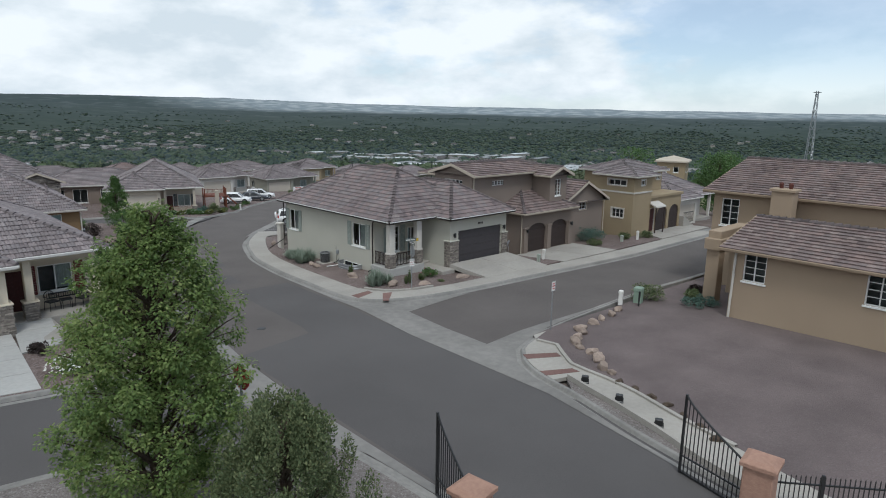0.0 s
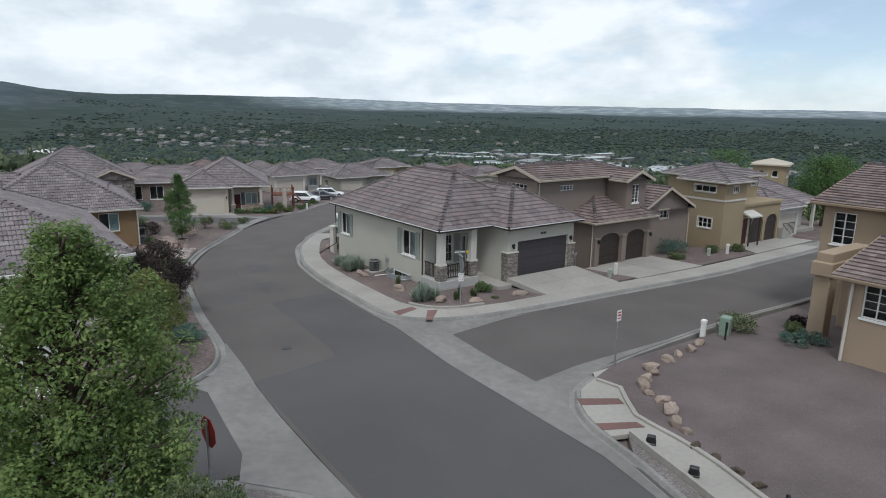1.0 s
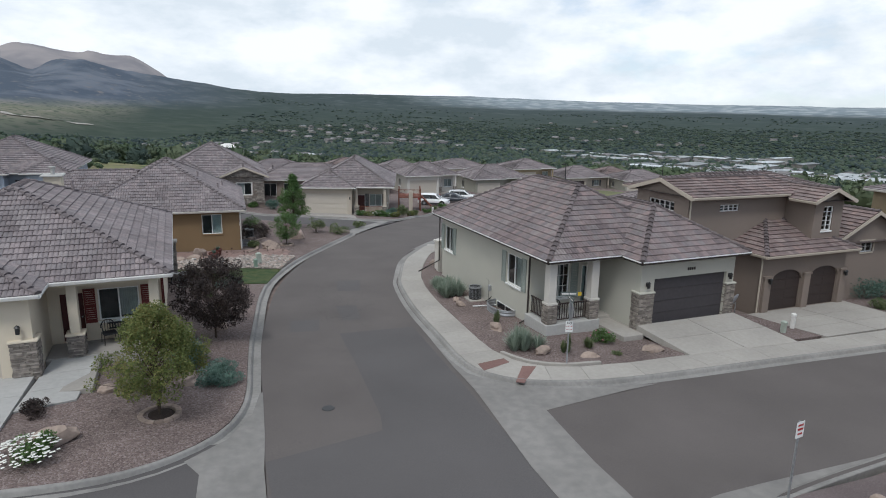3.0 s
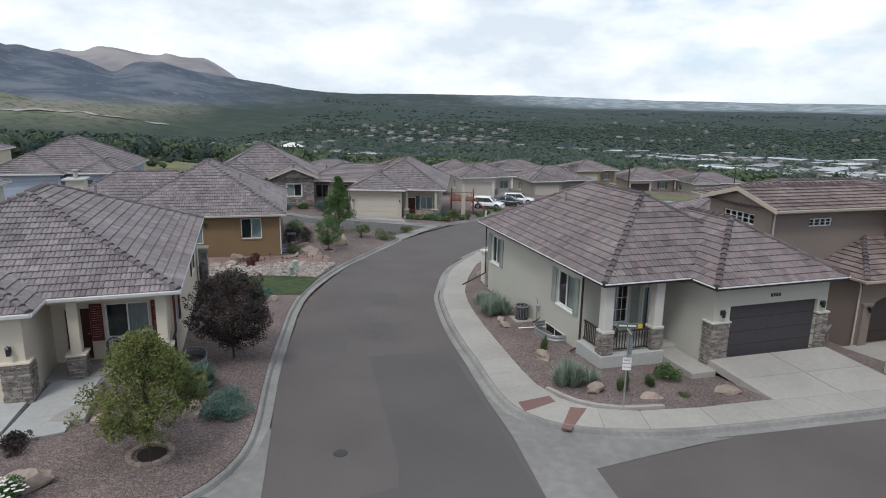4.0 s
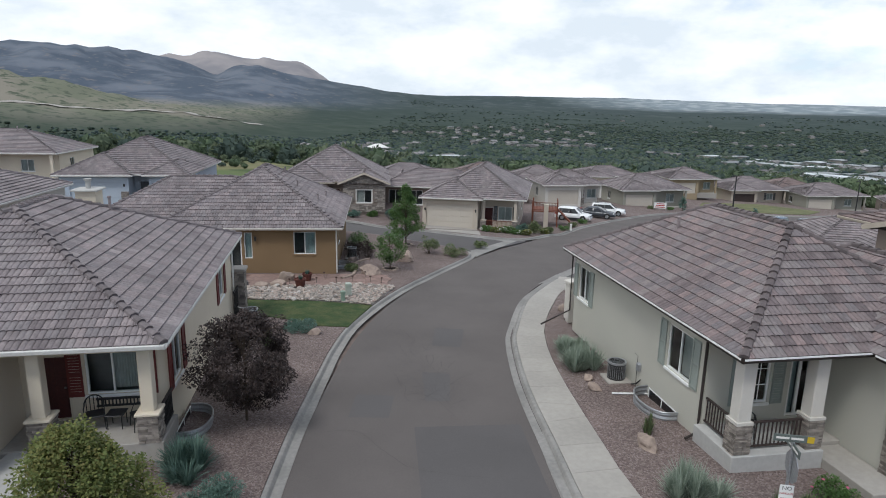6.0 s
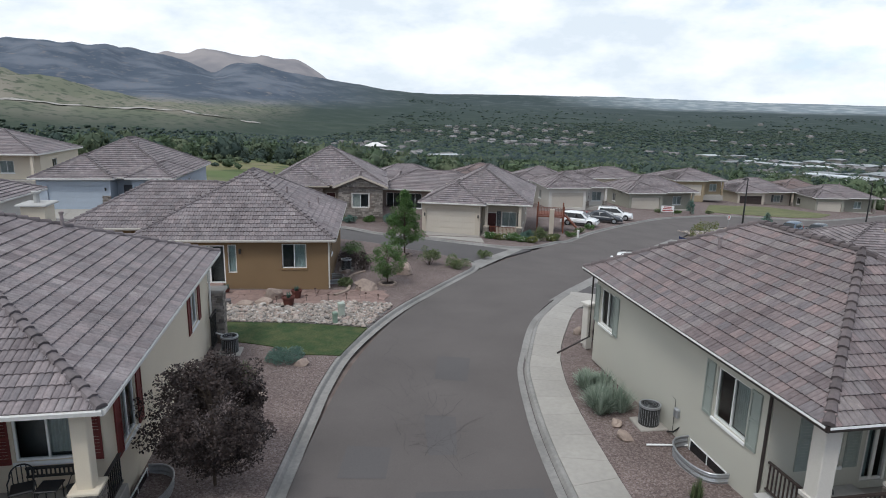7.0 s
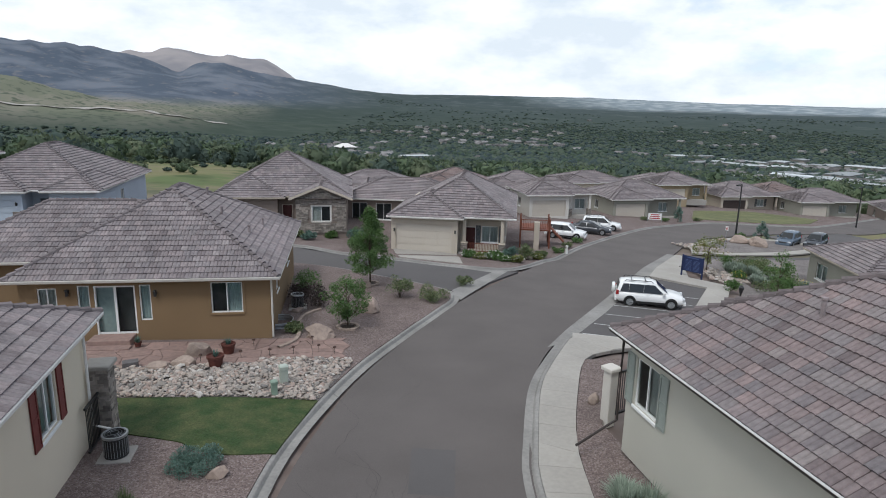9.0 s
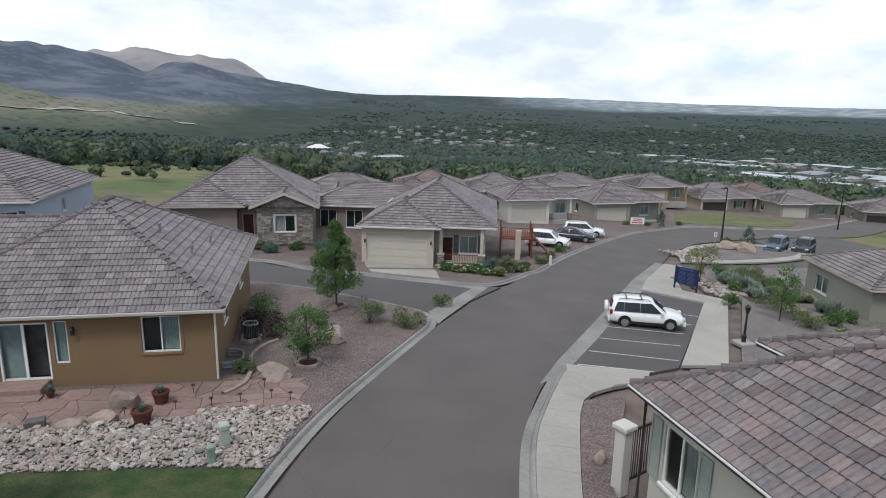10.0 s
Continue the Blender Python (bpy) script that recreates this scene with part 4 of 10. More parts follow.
sheet("lawn", [(5.0, 48.6), (7.9, 47.3), (9.3, 46.75), (10.2, 46.35), (10.7, 45.85), (11.7, 45.55), (13.15, 45.6), (13.4, 46.4), (14.45, 49.35), (10, 49.75), (6, 50.1), (3.5, 50.1)], 0.16, GRASS, "small curved mown green lawn", "lawn", 1.0)
sheet("rock_bed", [(3.5, 50.15), (6, 50.15), (10, 49.8), (14.48, 49.4), (15.75, 52.6), (15.6, 53.4), (13, 53.4), (9, 52.9), (5.6, 53.6), (3.5, 53.4)], 0.15, GRAVEL_GREY, "bed under loose river rock", "gravel", 1.5)
sheet("far_meadow", [(71, 113.0), (75, 119), (80, 126.5), (94, 130), (101, 121), (93, 114), (86, 111.8)], 0.16, DRYGRASS, "patchy dry grass verge", "grass", 4.0)
sheet("yard_east", [(46.4, 67.8), (36.2, 55.2), (60, 48), (90, 60), (90, 84), (64.5, 80.5), (51, 79.5), (48.2, 76.2)], 0.12, GRAVEL_GREY, "gravel and shrub bed beside grey-green house", "gravel", 3.0)
sheet("island", arc_points([(51.2, 82.2), (54.6, 87.4), (59.5, 91.9), (66, 94.4), (72, 93.2), (72, 88), (65, 84.0), (57, 82.2), (51.2, 82.2)], 1.0)[:-1], 0.14, CONCRETE, "planting island with kerb", "island")
sheet("island_bed", arc_points([(52.8, 83.4), (56, 87.4), (60.2, 90.8), (66, 93.0), (70.6, 92), (70.6, 88.6), (64.6, 85.3), (57.4, 83.5), (52.8, 83.4)], 1.0)[:-1], 0.165, GRAVEL_GREY, "grey gravel on planting island", "gravel")
sheet("parking_walk", [(43.0, 67.4), (45.4, 68.0), (35.8, 55.6), (33.3, 55.75)], 0.14, CONCRETE, "concrete walk beside parking bay", "pavement")
sheet("parking_walk", [(43.0, 67.4), (45.4, 68.0), (43.6, 70.8), (45.4, 74.2), (49.8, 80.0), (48.6, 80.9), (42.9, 74.5), (40.2, 70.9)], 0.145, CONCRETE, "concrete apron behind parking bay", "pavement")
sheet("road", [(48.9, 81.4), (44.8, 75.2), (50, 79.3), (60, 79.4), (90, 84), (90, 104), (72, 98), (72.4, 87), (65, 82.6), (57, 81.2), (51, 81.4)], 0.010, ASPHALT_NEW, "asphalt parking court behind island", "road", 4.0)
# stall lines
for (xa, ya), (xb, yb) in (((33.0, 62.4), (37.0, 60.9)), ((31.4, 60.4), (35.4, 58.9)), ((29.8, 58.4), (33.8, 56.7)), ((28.3, 56.6), (31.6, 55.35)), ((36.3, 66.4), (40.4, 64.4)), ((34.6, 64.3), (38.7, 62.6))):
    d = Vector((xb - xa, yb - ya)).normalized()
    n = Vector((-d.y, d.x)) * 0.05
    sheet("stall_line", [(xa + n.x, ya + n.y), (xa - n.x, ya - n.y), (xb - n.x, yb - n.y), (xb + n.x, yb + n.y)], 0.016, LINEWHITE, "worn white stall line", "marking", skirt=0)
# newer asphalt on part of the carriageway and crack seals
sheet("road_patch", [(10.9, 24.25), (14.63, 24.9), (14.85, 25.9), (15.2, 31), (15.4, 35.0), (19.0, 34.8), (18.7, 30), (18.35, 25), (18.2, 19), (17.9, 3), (10.6, 3)], 0.004, ASPHALT_NEW, "darker newer asphalt on the street", "road", skirt=0)
for poly in ([(16.0, 37.0), (16.9, 36.9), (17.3, 39.5), (16.2, 39.8)], [(17.0, 43.0), (18.3, 42.6), (18.9, 45.2), (17.5, 45.6)], [(13.2, 36.0), (14.6, 35.8), (14.9, 37.6), (13.5, 37.9)]):
    sheet("road_patch", poly, 0.0045, ASPHALT_NEW, "small dark asphalt repair", "road", skirt=0)
def road_cracks():
    """Fine meandering cracks where the older asphalt has worn."""
    rng = random.Random(17)
    g = Geo()
    lines = [(rng.uniform(15.2, 17.0), rng.uniform(35.5, 43.0), rng.uniform(1.2, 1.9), rng.uniform(0.8, 3.6)) for _ in range(26)]
    lines += [(rng.uniform(15.2, 17.0), rng.uniform(36, 42.5), rng.uniform(-0.4, 0.4), rng.uniform(0.3, 0.9)) for _ in range(26)]
    lines += [(12.0, 34.9, 0.02, 6.8), (20.4, 58.0, 0.93, 9.0), (15.0, 45.6, 1.3, 6.0), (17.6, 49.4, 0.9, 5.0)]
    for x, y, a, ln in lines:
        pts, d = [], 0.0
        while d < ln:
            pts.append((x, y))
            a += rng.gauss(0, 0.16)
            x, y, d = x + 0.14 * math.cos(a), y + 0.14 * math.sin(a), d + 0.14
        if len(pts) > 2:
            w = rng.uniform(0.004, 0.009)
            k = strip(pts, [(-w, 0.0075), (w, 0.0075)])
            g.add(k.v, k.f)
    tagged(part("road_crack", g.data, mat("crack_seal", (0.070, 0.064, 0.062), (0.085, 0.078, 0.075), 9, 0.85), None), "fine dark cracks in worn asphalt", "cracks", kind="stuff")


road_cracks()
ob = part("valve_cover", Geo().lathe([(0.0, 0.012), (0.2, 0.012), (0.22, 0.0)], 13.3, 27.1, 16).moved(Matrix.Translation((0, 0, gz(13.3, 27.1) + 0.004))).data, IRON, None)
tagged(ob, "round iron valve cover in asphalt", "cover")
sheet("planting_bed", [(47.0, 67.6), (49.5, 66.6), (53.4, 70.6), (56.0, 76.2), (54.0, 78.6), (50.0, 75.6)], 0.15, MULCH_BED, "dark soil planting bed with shrubs", "bed", 2.0)

# ---- houses ----
def wall_panel(p, q, z0, z1, holes=(), thick=0.2, trim_end=True):
    """An upright wall from p to q, its outside to the right of p->q, with openings (u0, u1, v0, v1) cut through it."""
    p, q = Vector((p[0], p[1])), Vector((q[0], q[1]))
    length = (q - p).length
    d = (q - p) / length
    inner = Vector((-d.y, d.x)) * thick
    end = length - (thick if trim_end else 0)
    us = sorted({0.0, end, *(u for h in holes for u in h[:2])})
    vs = sorted({z0, z1, *(w for h in holes for w in h[2:])})
    g = Geo()

    def solid(i, j):
        if not (0 <= i < len(us) - 1 and 0 <= j < len(vs) - 1):
            return False
        u, w = (us[i] + us[i + 1]) / 2, (vs[j] + vs[j + 1]) / 2
        return not any(h[0] < u < h[1] and h[2] < w < h[3] for h in holes)

    def at(u, w, k):
        c = p + d * u + inner * k
        return (c.x, c.y, w)

    for i in range(len(us) - 1):
        for j in range(len(vs) - 1):
            if not solid(i, j):
                continue
            u0, u1, w0, w1 = us[i], us[i + 1], vs[j], vs[j + 1]
            g.add([at(u0, w0, 0), at(u1, w0, 0), at(u1, w1, 0), at(u0, w1, 0)], [(0, 1, 2, 3)])
            g.add([at(u0, w0, 1), at(u1, w0, 1), at(u1, w1, 1), at(u0, w1, 1)], [(3, 2, 1, 0)])
            for di, dj, a, b in ((-1, 0, (u0, w0), (u0, w1)), (1, 0, (u1, w1), (u1, w0)), (0, -1, (u1, w0), (u0, w0)), (0, 1, (u0, w1), (u1, w1))):
                if not solid(i + di, j + dj):
                    g.add([at(*a, 0), at(*b, 0), at(*b, 1), at(*a, 1)], [(0, 1, 2, 3)])
    return g


class Hip:
    """One hipped roof over a rectangle; gables: sides without slope, of 'W', 'E', 'S', 'N'."""

    def __init__(self, x0, x1, y0, y1, z, pitch, gables=""):
        self.x0, self.x1, self.y0, self.y1, self.z, self.p, self.g = x0, x1, y0, y1, z, pitch, gables

    def height(self, x, y):
        if not (self.x0 <= x <= self.x1 and self.y0 <= y <= self.y1):
            return -1e9
        d = [1e9]
        for side, v in (("W", x - self.x0), ("E", self.x1 - x), ("S", y - self.y0), ("N", self.y1 - y)):
            if side not in self.g:
                d.append(v)
        return self.z + self.p * min(d)

    def ridge(self):
        w, h = self.x1 - self.x0, self.y1 - self.y0
        if ("W" in self.g and "E" in self.g) or (w >= h and not ("S" in self.g or "N" in self.g)):
            k, cy = h / 2, (self.y0 + self.y1) / 2
            a, b = (self.x0 + (0 if "W" in self.g else k), cy), (self.x1 - (0 if "E" in self.g else k), cy)
        else:
            k, cx = w / 2, (self.x0 + self.x1) / 2
            a, b = (cx, self.y0 + (0 if "S" in self.g else k)), (cx, self.y1 - (0 if "N" in self.g else k))
        return a, b, self.z + self.p * k, k

    def faces(self):
        """Sloping faces as (eave start, eave end, upper end, upper start), counter-clockwise from outside."""
        a, b, zr, k = self.ridge()
        A, B = (*a, zr), (*b, zr)
        c = [(self.x0, self.y0, self.z), (self.x1, self.y0, self.z), (self.x1, self.y1, self.z), (self.x0, self.y1, self.z)]
        if abs(a[1] - b[1]) < 1e-6 and (abs(a[0] - b[0]) > 1e-6 or "W" in self.g):
            out = {"S": (c[0], c[1], B, A), "N": (c[2], c[3], A, B), "E": (c[1], c[2], B, B), "W": (c[3], c[0], A, A)}
        else:
            out = {"E": (c[1], c[2], B, A), "W": (c[3], c[0], A, B), "S": (c[0], c[1], A, A), "N": (c[2], c[3], B, B)}
        return {s: q for s, q in out.items() if s not in self.g}, c, A, B


TILE_W, TILE_C = 0.33, 0.37


def tile_mesh(width, humps=True, length=TILE_C + 0.06):
    """One interlocking concrete tile: x along the eave, y up the slope, z out of the roof."""
    xs = [0, 0.08, 0.25, 0.42, 0.5, 0.58, 0.75, 0.92, 1.0] if humps else [0, 1.0]
    hs = [0.0, 0.020, 0.032, 0.020, 0.0, 0.020, 0.032, 0.020, 0.0] if humps else [0.0, 0.0]
    g = Geo()
    w = width - 0.012
    t = 0.052 if humps else 0.075
    top = [(w * x, 0.0, t + h) for x, h in zip(xs, hs)] + [(w * x, length, 0.006 + h) for x, h in zip(xs, hs)]
    n = len(xs)
    bot = [(w * x, 0.004, 0.006) for x in xs]
    g.add(top + bot, [(i, i + 1, n + i + 1, n + i) for i in range(n - 1)] + [(2 * n + i, 2 * n + i + 1, i + 1, i) for i in range(n - 1)])
    g.add([(0, 0, t), (0, length, 0.006), (0, 0, 0.004), (w, 0, t), (w, length, 0.006), (w, 0, 0.004)], [(0, 1, 2), (3, 5, 4)])
    return g.data


class House:
    def __init__(self, label, x, y, z, yaw, wall, trim, tile, tile_obj=None, name="house"):
        self.root = thing(name, label, "house", pose(x, y, z, 0, 0, yaw))
        self.m = pose(x, y, z, 0, 0, yaw)
        self.wall, self.trim, self.tile, self.tile_obj = wall, trim, tile, tile_obj
        self.rng = random.Random(int(abs(x * 13 + y * 7) * 10))

    # -- walls with openings --
    def walls(self, poly, z0, z1, openings=None, material=None, trim_ends=True):
        openings = openings or {}
        n = len(poly)
        for i in range(n):
            p, q, r = poly[i], poly[(i + 1) % n], poly[(i + 2) % n]
            d1, d2 = (q[0] - p[0], q[1] - p[1]), (r[0] - q[0], r[1] - q[1])
            convex = d1[0] * d2[1] - d1[1] * d2[0] > 0
            holes = [(o[0], o[1], o[2], o[3]) for o in openings.get(i, [])]
            part("wall", wall_panel(p, q, z0, z1, holes, 0.2, convex and trim_ends).data, material or self.wall, self.root)
            for o in openings.get(i, []):
                self.opening(p, q, o)

    def opening(self, p, q, o):
        u0, u1, v0, v1, kind = o[:5]
        opt = o[5] if len(o) > 5 else {}
        d = Vector((q[0] - p[0], q[1] - p[1])).normalized()
        m = Matrix.Translation((p[0] + d.x * u0, p[1] + d.y * u0, v0)) @ Matrix.Rotation(math.atan2(d.y, d.x), 4, "Z")
        w, h = u1 - u0, v1 - v0
        if kind == "window":
            self.window(m, w, h, **opt)
        elif kind == "garage":
            self.garage_door(m, w, h, **opt)
        elif kind == "door":
            self.door(m, w, h, **opt)

    def put(self, name, g, material, m, label="", parent=None):
        ob = part(name, g.data, material, parent or self.root, label)
        ob.matrix_basis = m
        return ob

    # local frame of openings: x along the wall, y into the house, z up
    def window(self, m, w, h, panes=2, frame=None, muntins=(0, 0), shutters=None, band=None, inside=None, sill=True, blind=0.0, cover=(0.0, 1.0)):
        frame = frame or VINYL
        g = Geo()
        b = 0.055
        for x0, z0, x1, z1 in ((0, 0, b, h), (w - b, 0, w, h), (b, 0, w - b, b), (b, h - b, w - b, h)):
            g.box(x0, 0.05, z0, x1, 0.13, z1)
        for k in range(1, panes):
            x = w * k / panes
            g.box(x - 0.025, 0.055, b, x + 0.025, 0.125, h - b)
        win = self.put("window", g, frame, m)
        for k in range(panes):
            x0, x1 = w * k / panes + (b if k == 0 else 0.025), w * (k + 1) / panes - (b if k == panes - 1 else 0.025)
            pane = part("pane", ([(x0, 0.09, b), (x1, 0.09, b), (x1, 0.09, h - b), (x0, 0.09, h - b)], [(0, 1, 2, 3)]), GLASS, win)
            pane.visible_shadow = False
            nx, nz = muntins
            if nx or nz:
                gm = Geo()
                for i in range(1, nx + 1):
                    x = x0 + (x1 - x0) * i / (nx + 1)
                    gm.box(x - 0.014, 0.07, b, x + 0.014, 0.084, h - b)
                for j in range(1, nz + 1):
                    z = b + (h - 2 * b) * j / (nz + 1)
                    gm.box(x0, 0.068, z - 0.014, x1, 0.083, z + 0.014)
                part("muntin", gm.data, frame, win)
        if sill:
            part("sill", Geo().bevel_box(-0.06, -0.05, -0.09, w + 0.06, 0.05, -0.003, 0.015).data, band or frame, win)
        if band:
            gb = Geo()
            gb.box(-0.12, -0.03, 0.0, -0.002, 0.02, h).box(w + 0.002, -0.03, 0.0, w + 0.12, 0.02, h).box(-0.12, -0.032, h + 0.002, w + 0.12, 0.02, h + 0.12)
            part("surround", gb.data, band, win)
        if inside:
            # a blind or curtain hung behind part of the glass, in folds
            gi = Geo()
            z0 = b + (h - 2 * b) * blind
            n = max(6, int(w / 0.08))
            wa, wb = b + (w - 2 * b) * cover[0], (w - 2 * b) * (cover[1] - cover[0])
            for i in range(n):
                x = wa + wb * i / n
                x2 = wa + wb * (i + 1) / n
                y = 0.17 + (0.02 if i % 2 else 0)
                gi.add([(x, y, z0), (x2, 0.17 + (0 if i % 2 else 0.02), z0), (x2, 0.17 + (0 if i % 2 else 0.02), h - b), (x, y, h - b)], [(0, 1, 2, 3)])
            part("curtain", gi.data, inside, win)
        part("room", Geo().add([(-0.3, 0.9, -0.4), (w + 0.3, 0.9, -0.4), (w + 0.3, 0.9, h + 0.3), (-0.3, 0.9, h + 0.3)], [(0, 1, 2, 3)]).data, INSIDE, win)
        if shutters:
            for x in (-0.50, w + 0.08):
                gs = Geo().box(x, -0.045, -0.04, x + 0.05, -0.006, h + 0.04).box(x + 0.37, -0.045, -0.04, x + 0.42, -0.006, h + 0.04)
                for z0, z1 in ((-0.04, 0.05), (h * 0.5 - 0.04, h * 0.5 + 0.04), (h - 0.05, h + 0.04)):
                    gs.box(x + 0.05, -0.044, z0, x + 0.37, -0.006, z1)
                n = int(h / 0.09)
                for i in range(n):
                    z = 0.05 + (h - 0.1) * i / n
                    gs.add([(x + 0.05, -0.035, z), (x + 0.37, -0.035, z), (x + 0.37, -0.014, z + 0.07), (x + 0.05, -0.014, z + 0.07)], [(0, 1, 2, 3)])
                part("shutter", gs.data, shutters, win)

    def garage_door(self, m, w, h, color=BROWN, arch=0.0, cols=4, rows=4):
        g = Geo()
        g.box(0.0, 0.155, 0.0, w, 0.185, h)
        for r in range(rows):
            z0, z1 = h * r / rows + 0.008, h * (r + 1) / rows - 0.008
            g.box(0.02, 0.125, z0, w - 0.02, 0.156, z1)
            for c in range(cols if cols > 1 else 0):
                x0, x1 = 0.02 + (w - 0.04) * c / cols + 0.09, 0.02 + (w - 0.04) * (c + 1) / cols - 0.09
                g.bevel_box(x0, 0.112, z0 + 0.09, x1, 0.126, z1 - 0.09, 0.005)
        door = self.put("garage_door", g, color, m)
        if arch:
            gs = Geo()
            n = 14
            pts = [(w * i / n, h - arch + arch * math.sqrt(max(0, 1 - (2 * i / n - 1) ** 2)) ** 1.0) for i in range(n + 1)]
            for xa, za in pts:
                gs.v += [(xa, -0.004, za), (xa, -0.004, h + 0.02), (xa, 0.11, za)]
            for i in range(n):
                a, b = 3 * i, 3 * i + 3
                gs.f += [(a, b, b + 1, a + 1), (a, a + 2, b + 2, b)]
            part("arch", gs.data, self.wall, door)
        return door

    def door(self, m, w, h, color=BLACKDOOR, glass=False, frame=None, curtain=0.0):
        frame = frame or self.trim
        g = Geo().box(0, 0.02, 0, 0.07, 0.16, h).box(w - 0.07, 0.02, 0, w, 0.16, h).box(0.07, 0.02, h - 0.07, w - 0.07, 0.16, h)
        root = self.put("door", g, frame, m)
        if glass:
            p = part("pane", ([(0.07, 0.095, 0.08), (w - 0.07, 0.095, 0.08), (w - 0.07, 0.095, h - 0.07), (0.07, 0.095, h - 0.07)], [(0, 1, 2, 3)]), GLASS, root)
            p.visible_shadow = False
            part("rail", Geo().box(w / 2 - 0.05, 0.06, 0.0, w / 2 + 0.05, 0.12, h - 0.07).box(0.07, 0.06, 0, w / 2 - 0.05, 0.12, 0.08).box(w / 2 + 0.05, 0.06, 0, w - 0.07, 0.12, 0.08).data, frame, root)
            part("room", Geo().add([(0.0, 0.5, 0.0), (w, 0.5, 0.0), (w, 0.5, h), (0.0, 0.5, h)], [(0, 1, 2, 3)]).data, INSIDE, root)
            if curtain:
                part("curtain", Geo().add([(0.0, 0.24, 0.0), (w * curtain, 0.24, 0.0), (w * curtain, 0.24, h), (0.0, 0.24, h)], [(0, 1, 2, 3)]).data, CURTAIN, root)
        else:
            gl = Geo().box(0.07, 0.10, 0.0, w - 0.07, 0.145, h - 0.07)
            for r in range(3):
                for c in range(2):
                    x0 = 0.07 + (w - 0.14) * c / 2 + 0.07
                    gl.bevel_box(x0, 0.09, 0.1 + r * (h - 0.1) / 3, x0 + (w - 0.14) / 2 - 0.14, 0.101, (r + 1) * (h - 0.1) / 3, 0.004)
            part("leaf", gl.data, color, root)
            part("knob", Geo().lathe([(0.0, 0.0), (0.03, 0.01), (0.035, 0.03), (0.02, 0.05), (0, 0.055)], 0, 0, 8).moved(pose(w - 0.16, 0.09, h * 0.48, 90)).data, STEEL, root)

    # -- roofs --
    def roof(self, hips, detail=2, fascia=None, singles=None, fascia_h=0.16, caps=True, tile=None, lip=None):
        """hips: overlapping Hip roofs; detail 2: humped tiles, 1: plain tiles, 0: courses; singles(x, y, side): tiles built one by one."""
        tile = tile or self.tile
        fascia = fascia or self.trim
        base, joined, cap = Geo(), Geo(), Geo()
        gutters = []
        shared = mesh_of("roof_tile", *tile_mesh(TILE_W, detail == 2), self.tile_obj or tile) if singles else None
        count = 0
        for hi, hp in enumerate(hips):
            faces, c, A, B = hp.faces()
            zb = hp.z - 0.02 - 0.003 * hi
            k = len(base.v)
            base.v += [*c, A, B, *[(x, y, zb) for x, y, _ in c]]
            idx = {tuple(p): k + i for i, p in enumerate([*c, A, B])}
            for q in faces.values():
                ids = []
                for p in q:
                    i = idx[tuple(p)]
                    if i not in ids:
                        ids.append(i)
                base.f.append(tuple(ids))
            base.f.append((k + 9, k + 8, k + 7, k + 6))
            base.f += [(k + 6 + i, k + 6 + (i + 1) % 4, k + (i + 1) % 4, k + i) for i in range(4)]
            others = [o for o in hips if o is not hp]

            def covered(x, y, z):
                return any(o.height(x, y) > z + 0.10 for o in others)

            for side, (p0, p1, p2, p3) in faces.items():
                P0, P1, P2, P3 = (Vector(p) for p in (p0, p1, p2, p3))
                du = (P1 - P0).normalized()
                mid = (P3 + P2) / 2
                ups = (mid - P0) - du * (mid - P0).dot(du)
                slope = ups.length
                dv = ups / slope
                nrm = du.cross(dv)
                length = (P1 - P0).length
                ul, ur = (P3 - P0).dot(du), (P2 - P0).dot(du)
                rows = int(math.ceil(slope / TILE_C))
                rot = Matrix((du, dv, nrm)).transposed().to_4x4()
                for r in range(rows):
                    v0 = r * TILE_C - 0.05
                    vm = min(slope, max(0, v0 + TILE_C * 0.5))
                    a, b = ul * vm / slope, length + (ur - length) * vm / slope
                    if b - a < 0.1:
                        continue
                    if detail == 0:
                        o = P0 + dv * v0
                        ce = P0 + du * (a + b) / 2 + dv * vm
                        ln = min(TILE_C + 0.05, slope - v0)
                        n = max(1, int((b - a) / 1.6))
                        for i in range(n):
                            s0, s1 = a + (b - a) * i / n, a + (b - a) * (i + 1) / n
                            ce = P0 + du * (s0 + s1) / 2 + dv * vm
                            if covered(ce.x, ce.y, ce.z):
                                continue
                            vv = [o + du * s0 + nrm * 0.06, o + du * s1 + nrm * 0.06, o + du * s1 + dv * ln + nrm * 0.01, o + du * s0 + dv * ln + nrm * 0.01, o + du * s0, o + du * s1]
                            joined.add([tuple(p) for p in vv], [(0, 1, 2, 3), (4, 5, 1, 0)])
                        continue
                    u = -TILE_W * (0.5 if r % 2 else 0.0) - TILE_W * 2
                    while u < b:
                        s0, s1 = max(u, a), min(u + TILE_W, b)
                        u += TILE_W
                        if s1 - s0 < 0.05:
                            continue
                        ce = P0 + du * (s0 + s1) / 2 + dv * vm
                        if covered(ce.x, ce.y, ce.z):
                            continue
                        full = s1 - s0 > TILE_W - 0.001 and v0 + TILE_C + 0.06 <= slope
                        o = P0 + du * s0 + dv * v0 + nrm * self.rng.uniform(-0.004, 0.006)
                        tm = Matrix.Translation(o) @ rot
                        if full and singles and count < 300 and singles(ce.x, ce.y, side):
                            ob = part("roof_tile", shared, None, self.root)
                            ob.matrix_basis = tm
                            count += 1
                            continue
                        ln = min(TILE_C + 0.06, slope - v0)
                        tv, tf = tile_mesh(s1 - s0, detail == 2, max(0.1, ln))
